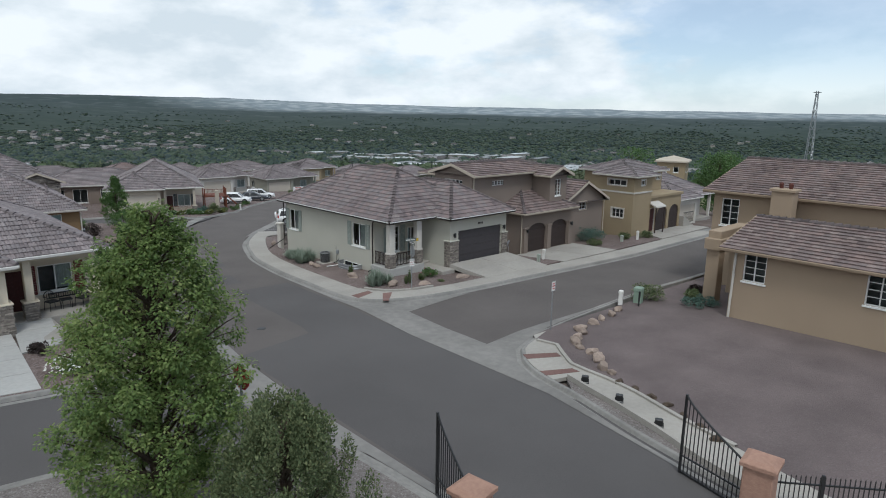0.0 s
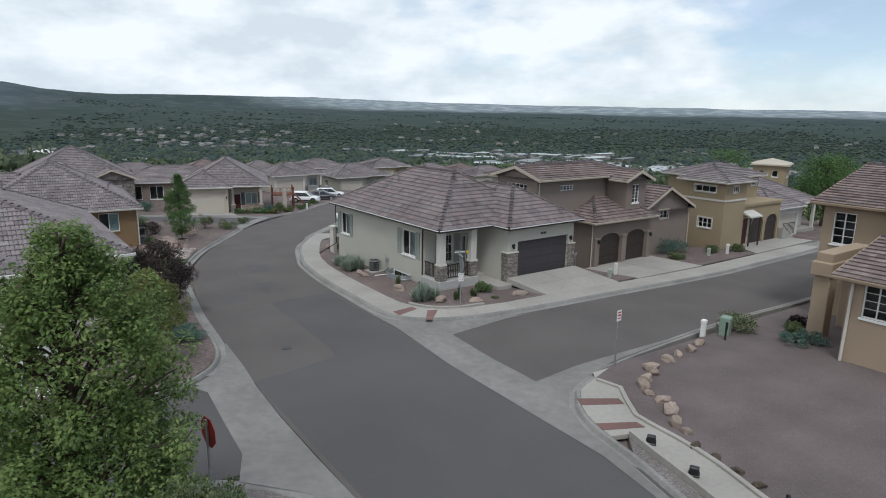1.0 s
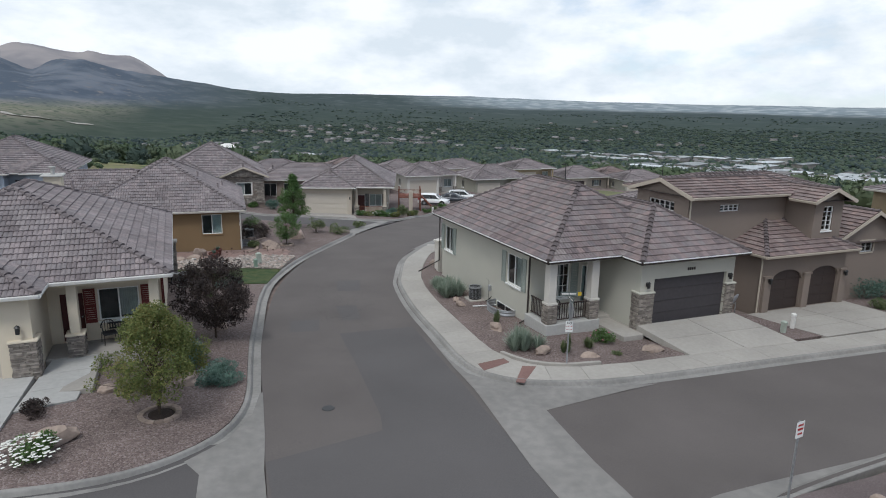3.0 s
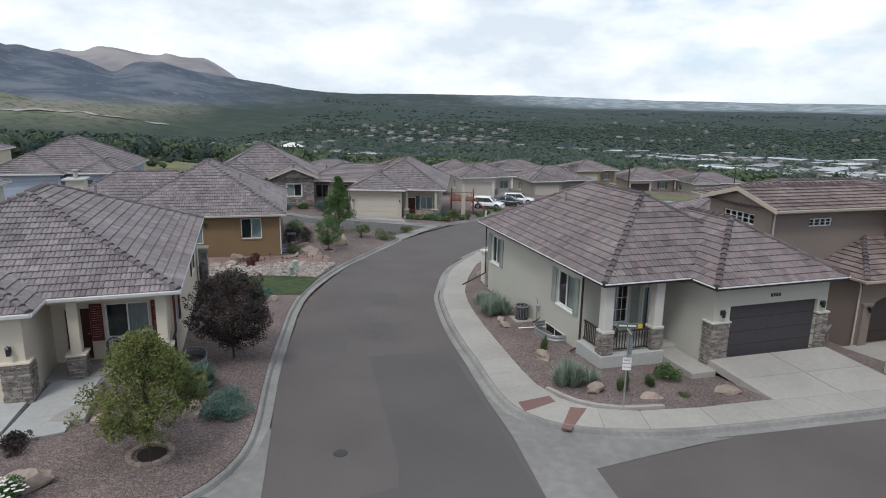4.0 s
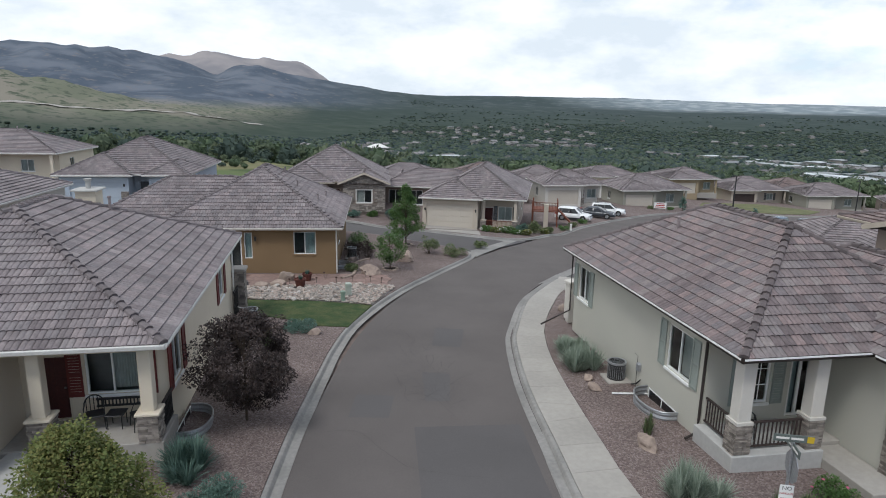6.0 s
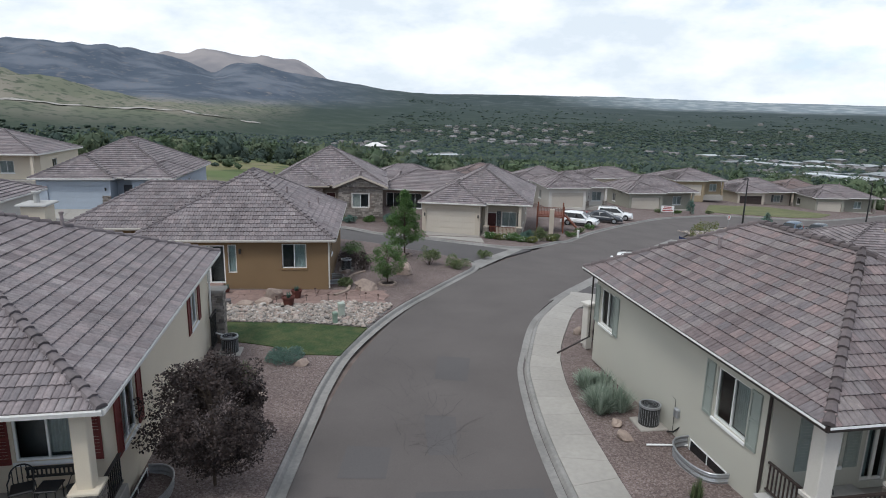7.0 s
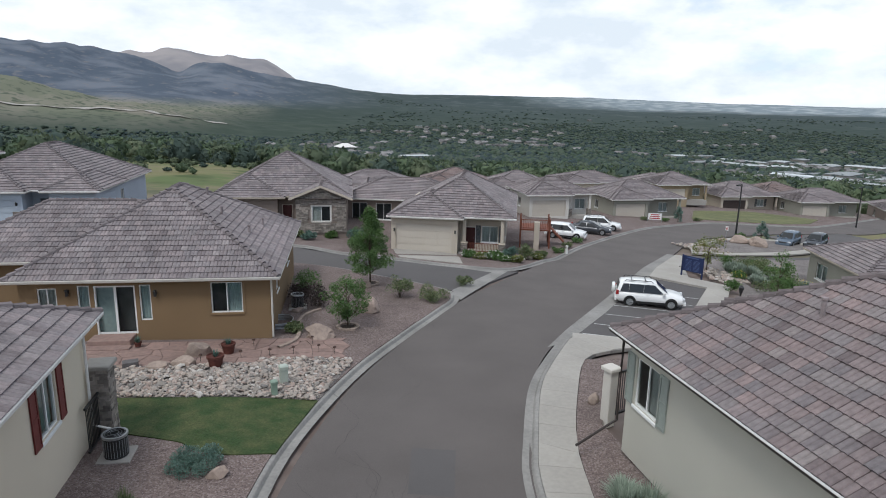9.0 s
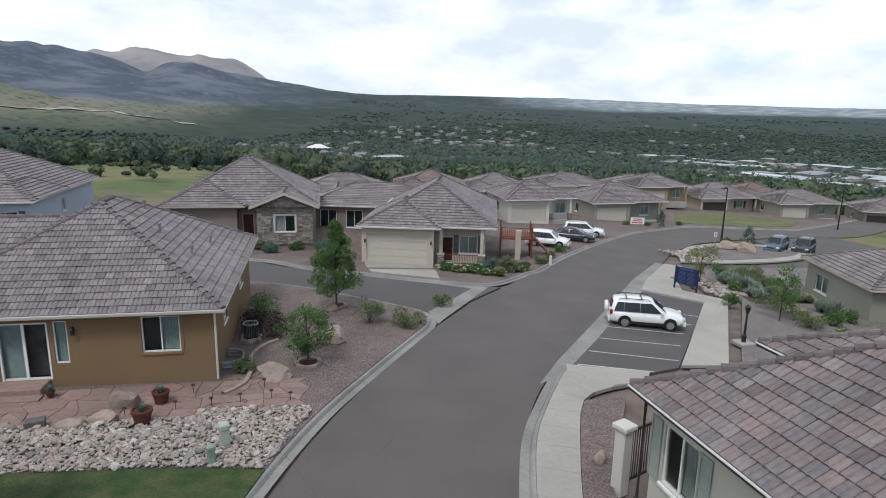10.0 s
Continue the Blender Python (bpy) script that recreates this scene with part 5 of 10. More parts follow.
                        joined.add([tuple(tm @ Vector(p)) for p in tv], tf)
                # gutter along the eave
                if fascia_h:
                    out = Vector((du.y, -du.x, 0))
                    segs = []
                    n = max(2, int(length / 0.4))
                    run = None
                    for i in range(n + 1):
                        s = length * i / n
                        pt = P0 + du * s + out * 0.05
                        hidden = any(o.height(pt.x, pt.y) > -1e8 for o in others)
                        if not hidden and run is None:
                            run = s
                        if (hidden or i == n) and run is not None:
                            segs.append((run, s))
                            run = None
                    for s0, s1 in segs:
                        g = Geo()
                        prof = [(0.0, 0.012), (0.11, 0.012), (0.125, -0.02), (0.10, -fascia_h * 0.75), (0.02, -fascia_h), (0.0, -fascia_h)]
                        for s in (s0 - 0.02, s1 + 0.02):
                            g.v += [tuple(P0 + du * s + out * (a - 0.03) + Vector((0, 0, z))) for a, z in prof]
                        g.f += [(i, i + 6, (i + 1) % 6 + 6, (i + 1) % 6) for i in range(6)] + [(0, 1, 2, 3, 4, 5), (11, 10, 9, 8, 7, 6)]
                        gutters.append(g)
                        if lip:
                            gl = Geo()
                            for s in (s0 - 0.02, s1 + 0.02):
                                gl.v += [tuple(P0 + du * s + out * a + Vector((0, 0, z))) for a, z in ((0.084, 0.016), (0.10, 0.016), (0.104, -0.035), (0.094, -0.035))]
                            gl.f += [(0, 4, 5, 1), (1, 5, 6, 2), (2, 6, 7, 3), (3, 7, 4, 0), (0, 1, 2, 3), (7, 6, 5, 4)]
                            part("gutter_lip", gl.data, lip, self.root, "thin pale gutter lip")
            # caps on hips and ridge
            if caps:
                lines = []
                if (Vector(A) - Vector(B)).length > 0.3:
                    lines.append((Vector(A), Vector(B)))
                for s1_, s2_, ci in (("W", "S", 0), ("S", "E", 1), ("E", "N", 2), ("N", "W", 3)):
                    if s1_ in hp.g or s2_ in hp.g:
                        continue
                    C = Vector(c[ci])
                    lines.append((C, min((Vector(A), Vector(B)), key=lambda t: (t - C).length)))
                for a, b in lines:
                    d = (b - a)
                    n = max(1, int(d.length / 0.36))
                    d.normalize()
                    side = d.cross(Vector((0, 0, 1))).normalized()
                    up = side.cross(d)
                    for i in range(n):
                        q = a + d * (b - a).length * i / n
                        if covered(q.x, q.y, q.z - 0.05) or covered(q.x + d.x * 0.2, q.y + d.y * 0.2, q.z + d.z * 0.2 - 0.05):
                            continue
                        vv = []
                        for s, rr, lift in ((0.0, 0.14, 0.05), (0.42, 0.11, 0.0)):
                            for ang in (-100, -50, 0, 50, 100):
                                t = radians(ang)
                                vv.append(tuple(q + d * s + side * math.sin(t) * rr + up * (math.cos(t) * rr * 0.8 + lift)))
                        cap.add(vv, [(j, j + 1, j + 6, j + 5) for j in range(4)] + [(4, 3, 2, 1, 0)])
        part("roof", base.data, UNDERLAY, self.root)
        ob = part("roof_covering", joined.data, tile, self.root, kind="stuff")
        if cap.v:
            part("ridge_cap", cap.data, TILE_CAP_GREY if tile is TILE_GREY else TILE_CAP, self.root, kind="stuff")
        for g in gutters:
            part("gutter", g.data, fascia, self.root)

    def gable_wall(self, a, b, z0, za, zb, peak, over, material=None, board=None):
        """The wall under a gable from a to b (outside to the right), with boards along the two rakes."""
        A, B = Vector((a[0], a[1], 0)), Vector((b[0], b[1], 0))
        d = (B - A).normalized()
        out = Vector((d.y, -d.x, 0))
        M = (A + B) / 2
        ring = [A + Vector((0, 0, z0)), B + Vector((0, 0, z0)), B + Vector((0, 0, zb)), M + Vector((0, 0, peak)), A + Vector((0, 0, za))]
        v = [tuple(p) for p in ring] + [tuple(p - out * 0.2) for p in ring]
        part("gable", (v, [(0, 1, 2, 3, 4), (9, 8, 7, 6, 5)] + [(i, i + 5, (i + 1) % 5 + 5, (i + 1) % 5) for i in range(5)]), material or self.wall, self.root)
        for p, z, sgn in ((A, za, -1), (B, zb, 1)):
            half = (p - M).length
            slope = (peak - z) / half
            e = p + d * sgn * 0.5
            lo, hi = e + Vector((0, 0, z - slope * 0.5)), M + Vector((0, 0, peak))
            g = Geo()
            for q in (lo, hi):
                for o, dz in ((over, -0.16), (over + 0.04, -0.16), (over + 0.04, 0.06), (over, 0.06)):
                    g.v.append(tuple(q + out * o + Vector((0, 0, dz))))
            g.f += [(i, (i + 1) % 4, (i + 1) % 4 + 4, i + 4) for i in range(4)] + [(0, 1, 2, 3), (7, 6, 5, 4)]
            part("bargeboard", g.data, board or self.trim, self.root)

    def slab(self, x0, y0, x1, y1, z0, z1, material=None, name="floor_slab"):
        return part(name, Geo().bevel_box(x0, y0, z0, x1, y1, z1, 0.02).data, material or CONCRETE, self.root)

    def stone_pier(self, x0, y0, x1, y1, z0, z1, cap=None):
        """Stacked ledge stone round a pier: courses of uneven stones."""
        rng = self.rng
        core = part("pier", Geo().box(x0 + 0.03, y0 + 0.03, z0, x1 - 0.03, y1 - 0.03, z1).data, STONE, self.root)
        g = Geo()
        z = z0
        while z < z1 - 0.02:
            h = min(rng.uniform(0.035, 0.085), z1 - z)
            for ax in range(4):
                lo, hi = (x0, x1) if ax % 2 == 0 else (y0, y1)
                s = lo
                while s < hi - 0.01:
                    e = min(hi, s + rng.uniform(0.1, 0.42))
                    o = rng.uniform(0.0, 0.045)
                    a, b = s + 0.004, e - 0.004
                    if ax == 0:
                        g.box(a, y0 - o, z + 0.004, b, y0 + 0.05, z + h - 0.004)
                    elif ax == 1:
                        g.box(x1 - 0.05, a, z + 0.004, x1 + o, b, z + h - 0.004)
                    elif ax == 2:
                        g.box(a, y1 - 0.05, z + 0.004, b, y1 + o, z + h - 0.004)
                    else:
                        g.box(x0 - o, a, z + 0.004, x0 + 0.05, b, z + h - 0.004)
                    s = e
            z += h
        part("stone", g.data, STONE, core, kind="stuff")
        if cap:
            part("cap", Geo().bevel_box(x0 - 0.06, y0 - 0.06, z1, x1 + 0.06, y1 + 0.06, z1 + 0.07, 0.02).data, cap, core)
        return core

    def downpipe(self, pts, material=None, r=0.045):
        part("downpipe", Geo().tube(pts, r, sides=8).data, material or self.trim, self.root)

    def lantern(self, x, y, z, nx, ny):
        g = Geo().bevel_box(-0.06, -0.2, -0.12, 0.06, -0.08, 0.12, 0.02).box(-0.03, -0.08, 0.02, 0.03, 0.0, 0.08).box(-0.05, -0.012, -0.06, 0.05, 0.0, 0.14)
        g.lathe([(0.1, 0.12), (0.02, 0.2), (0, 0.21)], 0, -0.14, 6)
        part("lantern", g.data, IRON, self.root).matrix_basis = Matrix.Translation((x, y, z)) @ Matrix.Rotation(math.atan2(nx, -ny), 4, "Z")

    def vent(self, x, y, z):
        part("roof_vent", Geo().lathe([(0.06, -0.2), (0.06, 0.40), (0.085, 0.42), (0.085, 0.48), (0, 0.5)], x, y, 8).moved(Matrix.Translation((0, 0, z))).data, TILE_GREY, self.root)

# ---- the houses along the street ----
W = "window"


def house_a():
    h = House("single-storey greenish-white stucco house with mauve tile hip roof", 23.97, 30.62, 0.42, 1.4, STUCCO_A, DARK, TILE, TILE_OBJ)
    sh = dict(shutters=SHUTTER_G, inside=BLIND, blind=0.0, cover=(0.5, 1.0))
    h.walls([(0.45, 2.2), (4.4, 2.2), (4.4, -1.05), (10.2, -1.05), (10.2, 5.6), (8.75, 5.6), (8.75, 13.3), (0.45, 13.3)], -0.9, 3.15, {
        0: [(1.35, 2.25, 0.6, 2.35, W, dict(panes=1, muntins=(2, 2), shutters=SHUTTER_G, inside=BLIND, cover=(0.0, 0.55))), (2.95, 3.75, 0.05, 2.2, "door", dict(glass=True, frame=WHITE, curtain=0.5))],
        2: [(0.8, 5.3, -0.17, 2.15, "garage", dict(color=CHARCOAL, cols=1))],
        7: [(0.45, 1.7, 0.95, 2.5, W, sh), (8.7, 10.2, 0.95, 2.55, W, sh)]})
    h.roof([Hip(0, 9.2, 0, 13.75, 3.16, 0.6), Hip(4.0, 10.6, -1.5, 8.0, 3.16, 0.6), Hip(5.4, 11.6, 9.0, 15.6, 3.16, 0.42)], 2, DARK, lip=VINYL, singles=lambda x, y, s: s == "W" and y < 9)
    h.walls([(5.85, 13.32), (11.1, 13.32), (11.1, 15.15), (5.85, 15.15)], -0.9, 3.15)
    # porch: floor, plinth, columns, railing
    h.slab(0.2, 0.2, 3.2, 2.19, -0.85, 0.02, CONCRETE_PALE)
    h.slab(3.21, 0.9, 4.38, 2.19, -0.85, -0.14, name="porch_step")
    for x, y in ((0.3, 0.3), (2.65, 0.3)):
        h.stone_pier(x, y, x + 0.5, y + 0.5, 0.0, 0.95)
        part("column", Geo().bevel_box(x + 0.04, y + 0.04, 0.95, x + 0.46, y + 0.46, 3.13, 0.02).box(x - 0.02, y - 0.02, 0.95, x + 0.52, y + 0.52, 1.04).data, STUCCO_W, h.root)
    part("porch_beam", Geo().box(0.35, 0.4, 2.9, 4.39, 0.62, 3.13).box(0.4, 0.63, 2.9, 0.62, 2.19, 3.13).data, STUCCO_A, h.root)
    railing(h.root, [(0.8, 0.55), (2.65, 0.55)], 0.02, 0.9)
    railing(h.root, [(0.55, 0.8), (0.55, 2.19)], 0.02, 0.9)
    for x, x2 in ((4.33, 5.17), (9.73, 10.27)):
        h.stone_pier(x, -1.13, x2, -0.6, -0.6, 1.5, STUCCO_A)
    h.downpipe([(0.40, 2.0, 3.15), (0.36, 2.1, 2.9), (0.40, 2.26, 2.75), (0.40, 2.26, 0.1), (0.36, 2.26, -0.35), (-0.1, 2.1, -0.42)])
    h.downpipe([(0.40, 13.6, 3.15), (0.40, 13.66, 2.8), (0.40, 13.66, 0.0), (-1.2, 13.2, -0.5)])
    h.lantern(4.75, -1.07, 1.9, 0, -1)
    h.lantern(9.85, -1.07, 1.9, 0, -1)
    h.slab(5.2, -1.25, 9.7, -0.9, -0.6, -0.18)
    h.slab(3.22, -1.6, 4.36, 0.89, -0.7, -0.26, name="porch_walk")
    gb = Geo()
    for i in range(4):
        gb.box(7.15 + i * 0.13, -1.075, 2.42, 7.23 + i * 0.13, -1.052, 2.56)
    part("number_bar", gb.data, DARK, h.root)
    h.vent(3.0, 9.0, 5.0)
    h.vent(6.8, 10.5, 4.6)
    return h


def railing(root, line, z0, height, material=None, step=0.13):
    """Square balusters between two rails."""
    material = material or BROWN
    (x0, y0), (x1, y1) = line
    ln = math.hypot(x1 - x0, y1 - y0)
    m = Matrix.Translation((x0, y0, z0)) @ Matrix.Rotation(math.atan2(y1 - y0, x1 - x0), 4, "Z")
    r = part("railing", Geo().box(0, -0.035, height - 0.05, ln, 0.035, height).data, material, root)
    r.matrix_basis = m
    part("bottom_rail", Geo().box(0, -0.025, 0.08, ln, 0.025, 0.13).data, material, r)
    n = int(ln / step)
    me = mesh_of("baluster", *Geo().box(-0.016, -0.016, 0.13, 0.016, 0.016, height - 0.05).data, material)
    for i in range(n):
        part("baluster", me, None, r).matrix_basis = Matrix.Translation((ln * (i + 0.5) / n, 0, 0))


def house_l():
    h = House("single-storey cream stucco house with wine-red shutters", 8.38, 32.68, 0.72, 1.7, STUCCO_L, WHITE, TILE_GREY, None)
    rs = dict(shutters=WINE)
    h.walls([(-4.55, 2.0), (-0.45, 2.0), (-0.45, 14.1), (-11.3, 14.1), (-11.3, -1.05), (-4.55, -1.05)], -1.7, 3.05, {
        0: [(0.35, 1.3, 0.05, 2.1, "door", dict(color=BLACKDOOR, frame=STUCCO_L)), (1.75, 3.25, 0.8, 2.15, W, dict(shutters=WINE, inside=BLIND, blind=0.05, cover=(0.5, 1.0)))],
        1: [(0.4, 1.6, 0.8, 2.5, W, dict(shutters=WINE, inside=CURTAIN, cover=(0.0, 0.6))), (8.6, 9.8, 0.9, 2.5, W, dict(shutters=WINE, inside=CURTAIN, cover=(0.4, 1.0)))],
        4: [(0.85, 5.7, 0.02, 2.15, "garage", dict(color=CREAM_DOOR))]})
    h.roof([Hip(-11.8, 0, 0, 14.6, 3.06, 0.47), Hip(-11.8, -4.15, -1.5, 9, 3.06, 0.47)], 2, WHITE)
    h.slab(-4.54, 0.3, -0.3, 1.99, -0.85, 0.02)
    for x in (-3.75, -0.95):
        h.stone_pier(x, 0.3, x + 0.55, 0.85, 0.0, 0.85, STUCCO_L)
        part("column", Geo().bevel_box(x + 0.1, 0.4, 0.92, x + 0.45, 0.75, 2.85, 0.02).box(x + 0.05, 0.35, 2.85, x + 0.5, 0.8, 3.04).data, STUCCO_L, h.root)
    part("porch_beam", Geo().box(-4.5, 0.42, 2.72, -0.42, 0.72, 3.04).box(-0.72, 0.73, 2.72, -0.43, 1.99, 3.04).data, STUCCO_L, h.root)
    h.stone_pier(-5.25, -1.16, -4.45, -0.5, -0.6, 1.3, STUCCO_L)
    h.lantern(-4.95, -1.07, 1.75, 0, -1)
    h.slab(-4.4, -2.6, -2.7, 0.3, -0.8, -0.1, name="porch_walk")
    railing(h.root, [(-0.42, 0.9), (-0.42, 1.95)], 0.02, 0.9, IRON)
    # window box rail
    railing(h.root, [(-2.5, 1.78), (-1.0, 1.78)], 0.42, 0.35, IRON, 0.1)
    h.downpipe([(-0.36, 13.9, 3.0), (-0.36, 13.96, 2.7), (-0.36, 13.96, -0.4), (0.5, 13.8, -0.62)], WHITE)
    for x, y in ((-9.2, 3.0), (-4.3, 10.0)):
        h.vent(x, y, 3.06 + 0.47 * min(-x, y, 11.8 + x) + 0.1)
    # chimney at the back with a pale cap
    ch = part("chimney", Geo().box(-5.5, 9.85, 4.0, -4.75, 10.65, 5.88).data, STUCCO_L, h.root)
    part("cap", Geo().bevel_box(-5.62, 9.72, 5.88, -4.63, 10.78, 5.95, 0.03).data, CONCRETE_PALE, ch)
    part("flue", Geo().lathe([(0.1, 5.95), (0.1, 6.25), (0.15, 6.27), (0.15, 6.34), (0, 6.36)], -5.12, 10.25, 10).data, CONCRETE_PALE, ch)
    return h


def house_o():
    h = House("single-storey ochre stucco house with grey tile hip roof", 12.75, 55.7, -0.1, -2.5, STUCCO_O, STUCCO_W, TILE_GREY)
    h.walls([(-11.25, 0.45), (-0.45, 0.45), (-0.45, 13.0), (-11.25, 13.0)], -1.1, 2.52, {
        0: [(3.1, 4.85, -0.18, 2.12, "door", dict(glass=True, frame=VINYL, curtain=0.5)), (2.4, 2.92, 0.45, 2.15, W, dict(panes=1, inside=CURTAIN, sill=False)), (5.02, 5.52, 0.45, 2.15, W, dict(panes=1, inside=CURTAIN, sill=False)),
            (8.13, 9.55, 0.72, 2.2, W, dict(inside=CURTAIN, band=STUCCO_O, cover=(0.5, 1.0))), (0.75, 1.55, 0.85, 2.05, W, dict(inside=BLIND))],
        1: [(2.5, 3.5, 0.9, 2.1, W, {}), (8.0, 9.2, 0.9, 2.1, W, {})]})
    h.walls([(-16.4, 4.0), (-11.26, 4.0), (-11.26, 11.4), (-16.4, 11.4)], -1.1, 2.52, {}, None)
    h.roof([Hip(-11.7, 0, 0, 13.5, 2.53, 0.565), Hip(-16.9, -4, 3.5, 11.9, 2.53, 0.565)], 2, STUCCO_W)
    h.slab(-8.3, -0.45, -6.5, 0.44, -1.0, -0.16, FLAGSTONE, "door_step")
    h.slab(-8.5, -0.95, -6.4, -0.46, -1.0, -0.36, FLAGSTONE, "door_step")
    h.lantern(-9.2, 0.43, 1.85, 0, -1)
    h.lantern(-5.5, 0.43, 1.75, 0, -1)
    h.downpipe([(-0.4, 0.5, 2.5), (-0.38, 0.38, 2.2), (-0.38, 0.38, -0.5)], STUCCO_W)
    for x, y in ((-3.4, 5.5), (-4.6, 8.0), (-1.9, 4.6), (-1.6, 7.6)):
        h.vent(x, y, 2.53 + 0.565 * min(-x, y))
    return h


def house_c():
    h = House("pale sand stucco house with white garage door and porch", 20.4, 81.0, -2.45, -18, STUCCO_C, WHITE, TILE_GREY)
    h.walls([(0.3, 0.45), (6.2, 0.45), (6.2, 2.4), (10.3, 2.4), (10.3, 16), (0.3, 16)], -0.9, 3.2, {
        0: [(0.4, 5.4, 0.0, 2.5, "garage", dict(color=CREAM_DOOR))],
        2: [(0.5, 1.5, 0.05, 2.1, "door", dict(color=BLACKDOOR)), (2.0, 3.5, 0.7, 2.2, W, dict(shutters=SHUTTER_D, inside=BLIND, panes=2))],
        3: [(1.6, 2.8, 0.8, 2.2, W, {}), (8, 9.2, 0.8, 2.2, W, {})]})
    h.roof([Hip(0, 6.7, 0, 9, 3.21, 0.5), Hip(0.6, 11.2, 0.9, 16.5, 3.21, 0.56)], 1, WHITE)
    h.slab(6.25, 0.9, 10.4, 2.39, -0.8, 0.02)
    for x in (6.5, 9.85):
        h.stone_pier(x, 0.95, x + 0.5, 1.45, 0, 0.85, STUCCO_C)
        part("column", Geo().bevel_box(x + 0.1, 1.05, 0.92, x + 0.4, 1.35, 3.19, 0.02).data, STUCCO_C, h.root)
    railing(h.root, [(7.0, 1.2), (9.85, 1.2)], 0.02, 0.85, WOODRED)
    h.lantern(0.6, 0.43, 1.9, 0, -1)
    h.lantern(6.0, 0.43, 1.9, 0, -1)
    h.vent(4.5, 11, 5.0)
    return h


def generic(label, x, y, z, yaw, wall, tile, w=11.5, d=13.0, garage=CREAM_DOOR, flip=False, storeys=1, detail=0, porch=True, pitch=0.5, shutters=None, stone=False):
    """A plain tract house: garage wing in front, porch beside it, hip roofs."""
    h = House(label, x, y, z, yaw, wall, WHITE, tile)
    e = 2.95 * storeys
    gw = 6.1

    def mx(a, b):
        return (w - b, w - a) if flip else (a, b)

    g0, g1 = mx(0.45, gw)
    p0, p1 = mx(gw, w - 0.45)
    if not flip:
        poly = [(0.45, 0.45), (gw, 0.45), (gw, 2.6), (w - 0.45, 2.6), (w - 0.45, d), (0.45, d)]
        ge, pe = 0, 2
    else:
        poly = [(0.45, 2.6), (w - gw, 2.6), (w - gw, 0.45), (w - 0.45, 0.45), (w - 0.45, d), (0.45, d)]
        ge, pe = 2, 0
    pw = p1 - p0
    op = {ge: [(0.45, gw - 0.9, 0.02, 2.2, "garage", dict(color=garage))],
          pe: [(0.4 if not flip else pw - 1.35, 1.35 if not flip else pw - 0.4, 0.05, 2.1, "door", dict(color=BLACKDOOR)), (pw * 0.5 - 0.1 if not flip else 0.7, pw * 0.5 + 1.4 if not flip else 2.2, 0.7, 2.1, W, dict(shutters=shutters, inside=BLIND))],
          3: [(3.0, 4.2, 0.8, 2.1, W, {})], 5: [(4.0, 5.2, 0.8, 2.1, W, {})]}
    if storeys > 1:
        op[pe].append((pw * 0.4, pw * 0.4 + 1.5, 3.6, 4.9, W, dict(inside=BLIND)))
        op[ge].append((1.8, 3.6, 3.6, 4.9, W, dict(inside=BLIND)))
    h.walls(poly, -1.2, e, op)
    hips = [Hip(*mx(0, gw + 0.45), 0, 9, e + 0.01, pitch), Hip(0, w, 1.0, d + 0.45, e + 0.01, pitch)]
    h.roof(hips, detail, WHITE, caps=True)
    if porch:
        h.slab(min(p0, p1) + 0.05, 1.1, max(p0, p1) - 0.05, 2.58, -1.0, 0.0)
        for xx in ((p0 + 0.35, p1 - 0.45)):
            if stone:
                h.stone_pier(xx - 0.1, 1.1, xx + 0.4, 1.6, -0.2, 0.9)
            part("column", Geo().bevel_box(xx, 1.2, 0.0, xx + 0.3, 1.5, e - 0.02, 0.02).data, wall, h.root)
    h.vent(w * 0.5 + 1, d * 0.5, e + pitch * w * 0.4)
    return h


house_a()
house_l()
house_o()
house_c()


def house_s():
    h = House("taupe house with stone-faced front gable and tile roof", 4.5, 86.0, -1.35, -3, STUCCO_B, STUCCO_C, TILE_GREY)
    h.walls([(0.4, 1.2), (6.2, 1.2), (6.2, 2.2), (7.9, 2.2), (7.9, 0.45), (12.6, 0.45), (12.6, 15), (0.4, 15)], -1.2, 2.95, {
        0: [(1.0, 2.4, 0.8, 2.2, W, {})], 2: [(0.3, 1.3, 0.0, 2.1, "door", dict(color=BLACKDOOR))],
        4: [(1.5, 3.2, 0.75, 2.2, W, dict(inside=BLIND, band=STUCCO_W, cover=(0.0, 0.5)))]})
    h.roof([Hip(0, 13, 1.6, 15.5, 2.96, 0.56), Hip(7.4, 13.1, 0, 9, 2.96, 0.42, "S"), Hip(0, 6.9, 0.7, 9, 2.96, 0.5)], 1, STUCCO_C)
    # stone facing of the gable
    g = Geo()
    rng = random.Random(5)
    z = -0.3
    while z < 4.0:
        hh = rng.uniform(0.09, 0.2)
        half = 2.32 if z < 2.9 else max(0.0, 2.32 - (z + hh - 2.9) / 0.42)
        s = 10.25 - half
        while s < 10.25 + half - 0.05:
            e = min(10.25 + half, s + rng.uniform(0.2, 0.6))
            if not (e > 9.3 and s < 11.2 and z + hh > 0.65 and z < 2.3):
                g.box(s + 0.006, 0.38 - rng.uniform(0, 0.05), z + 0.006, e - 0.006, 0.46, z + hh - 0.006)
            s = e
        z += hh
    part("stone", g.data, STONE, h.root, kind="stuff")
    h.gable_wall((7.9, 0.45), (12.6, 0.45), 2.9, 3.16, 3.16, 4.13, 0.43, None, STUCCO_C)
    return h


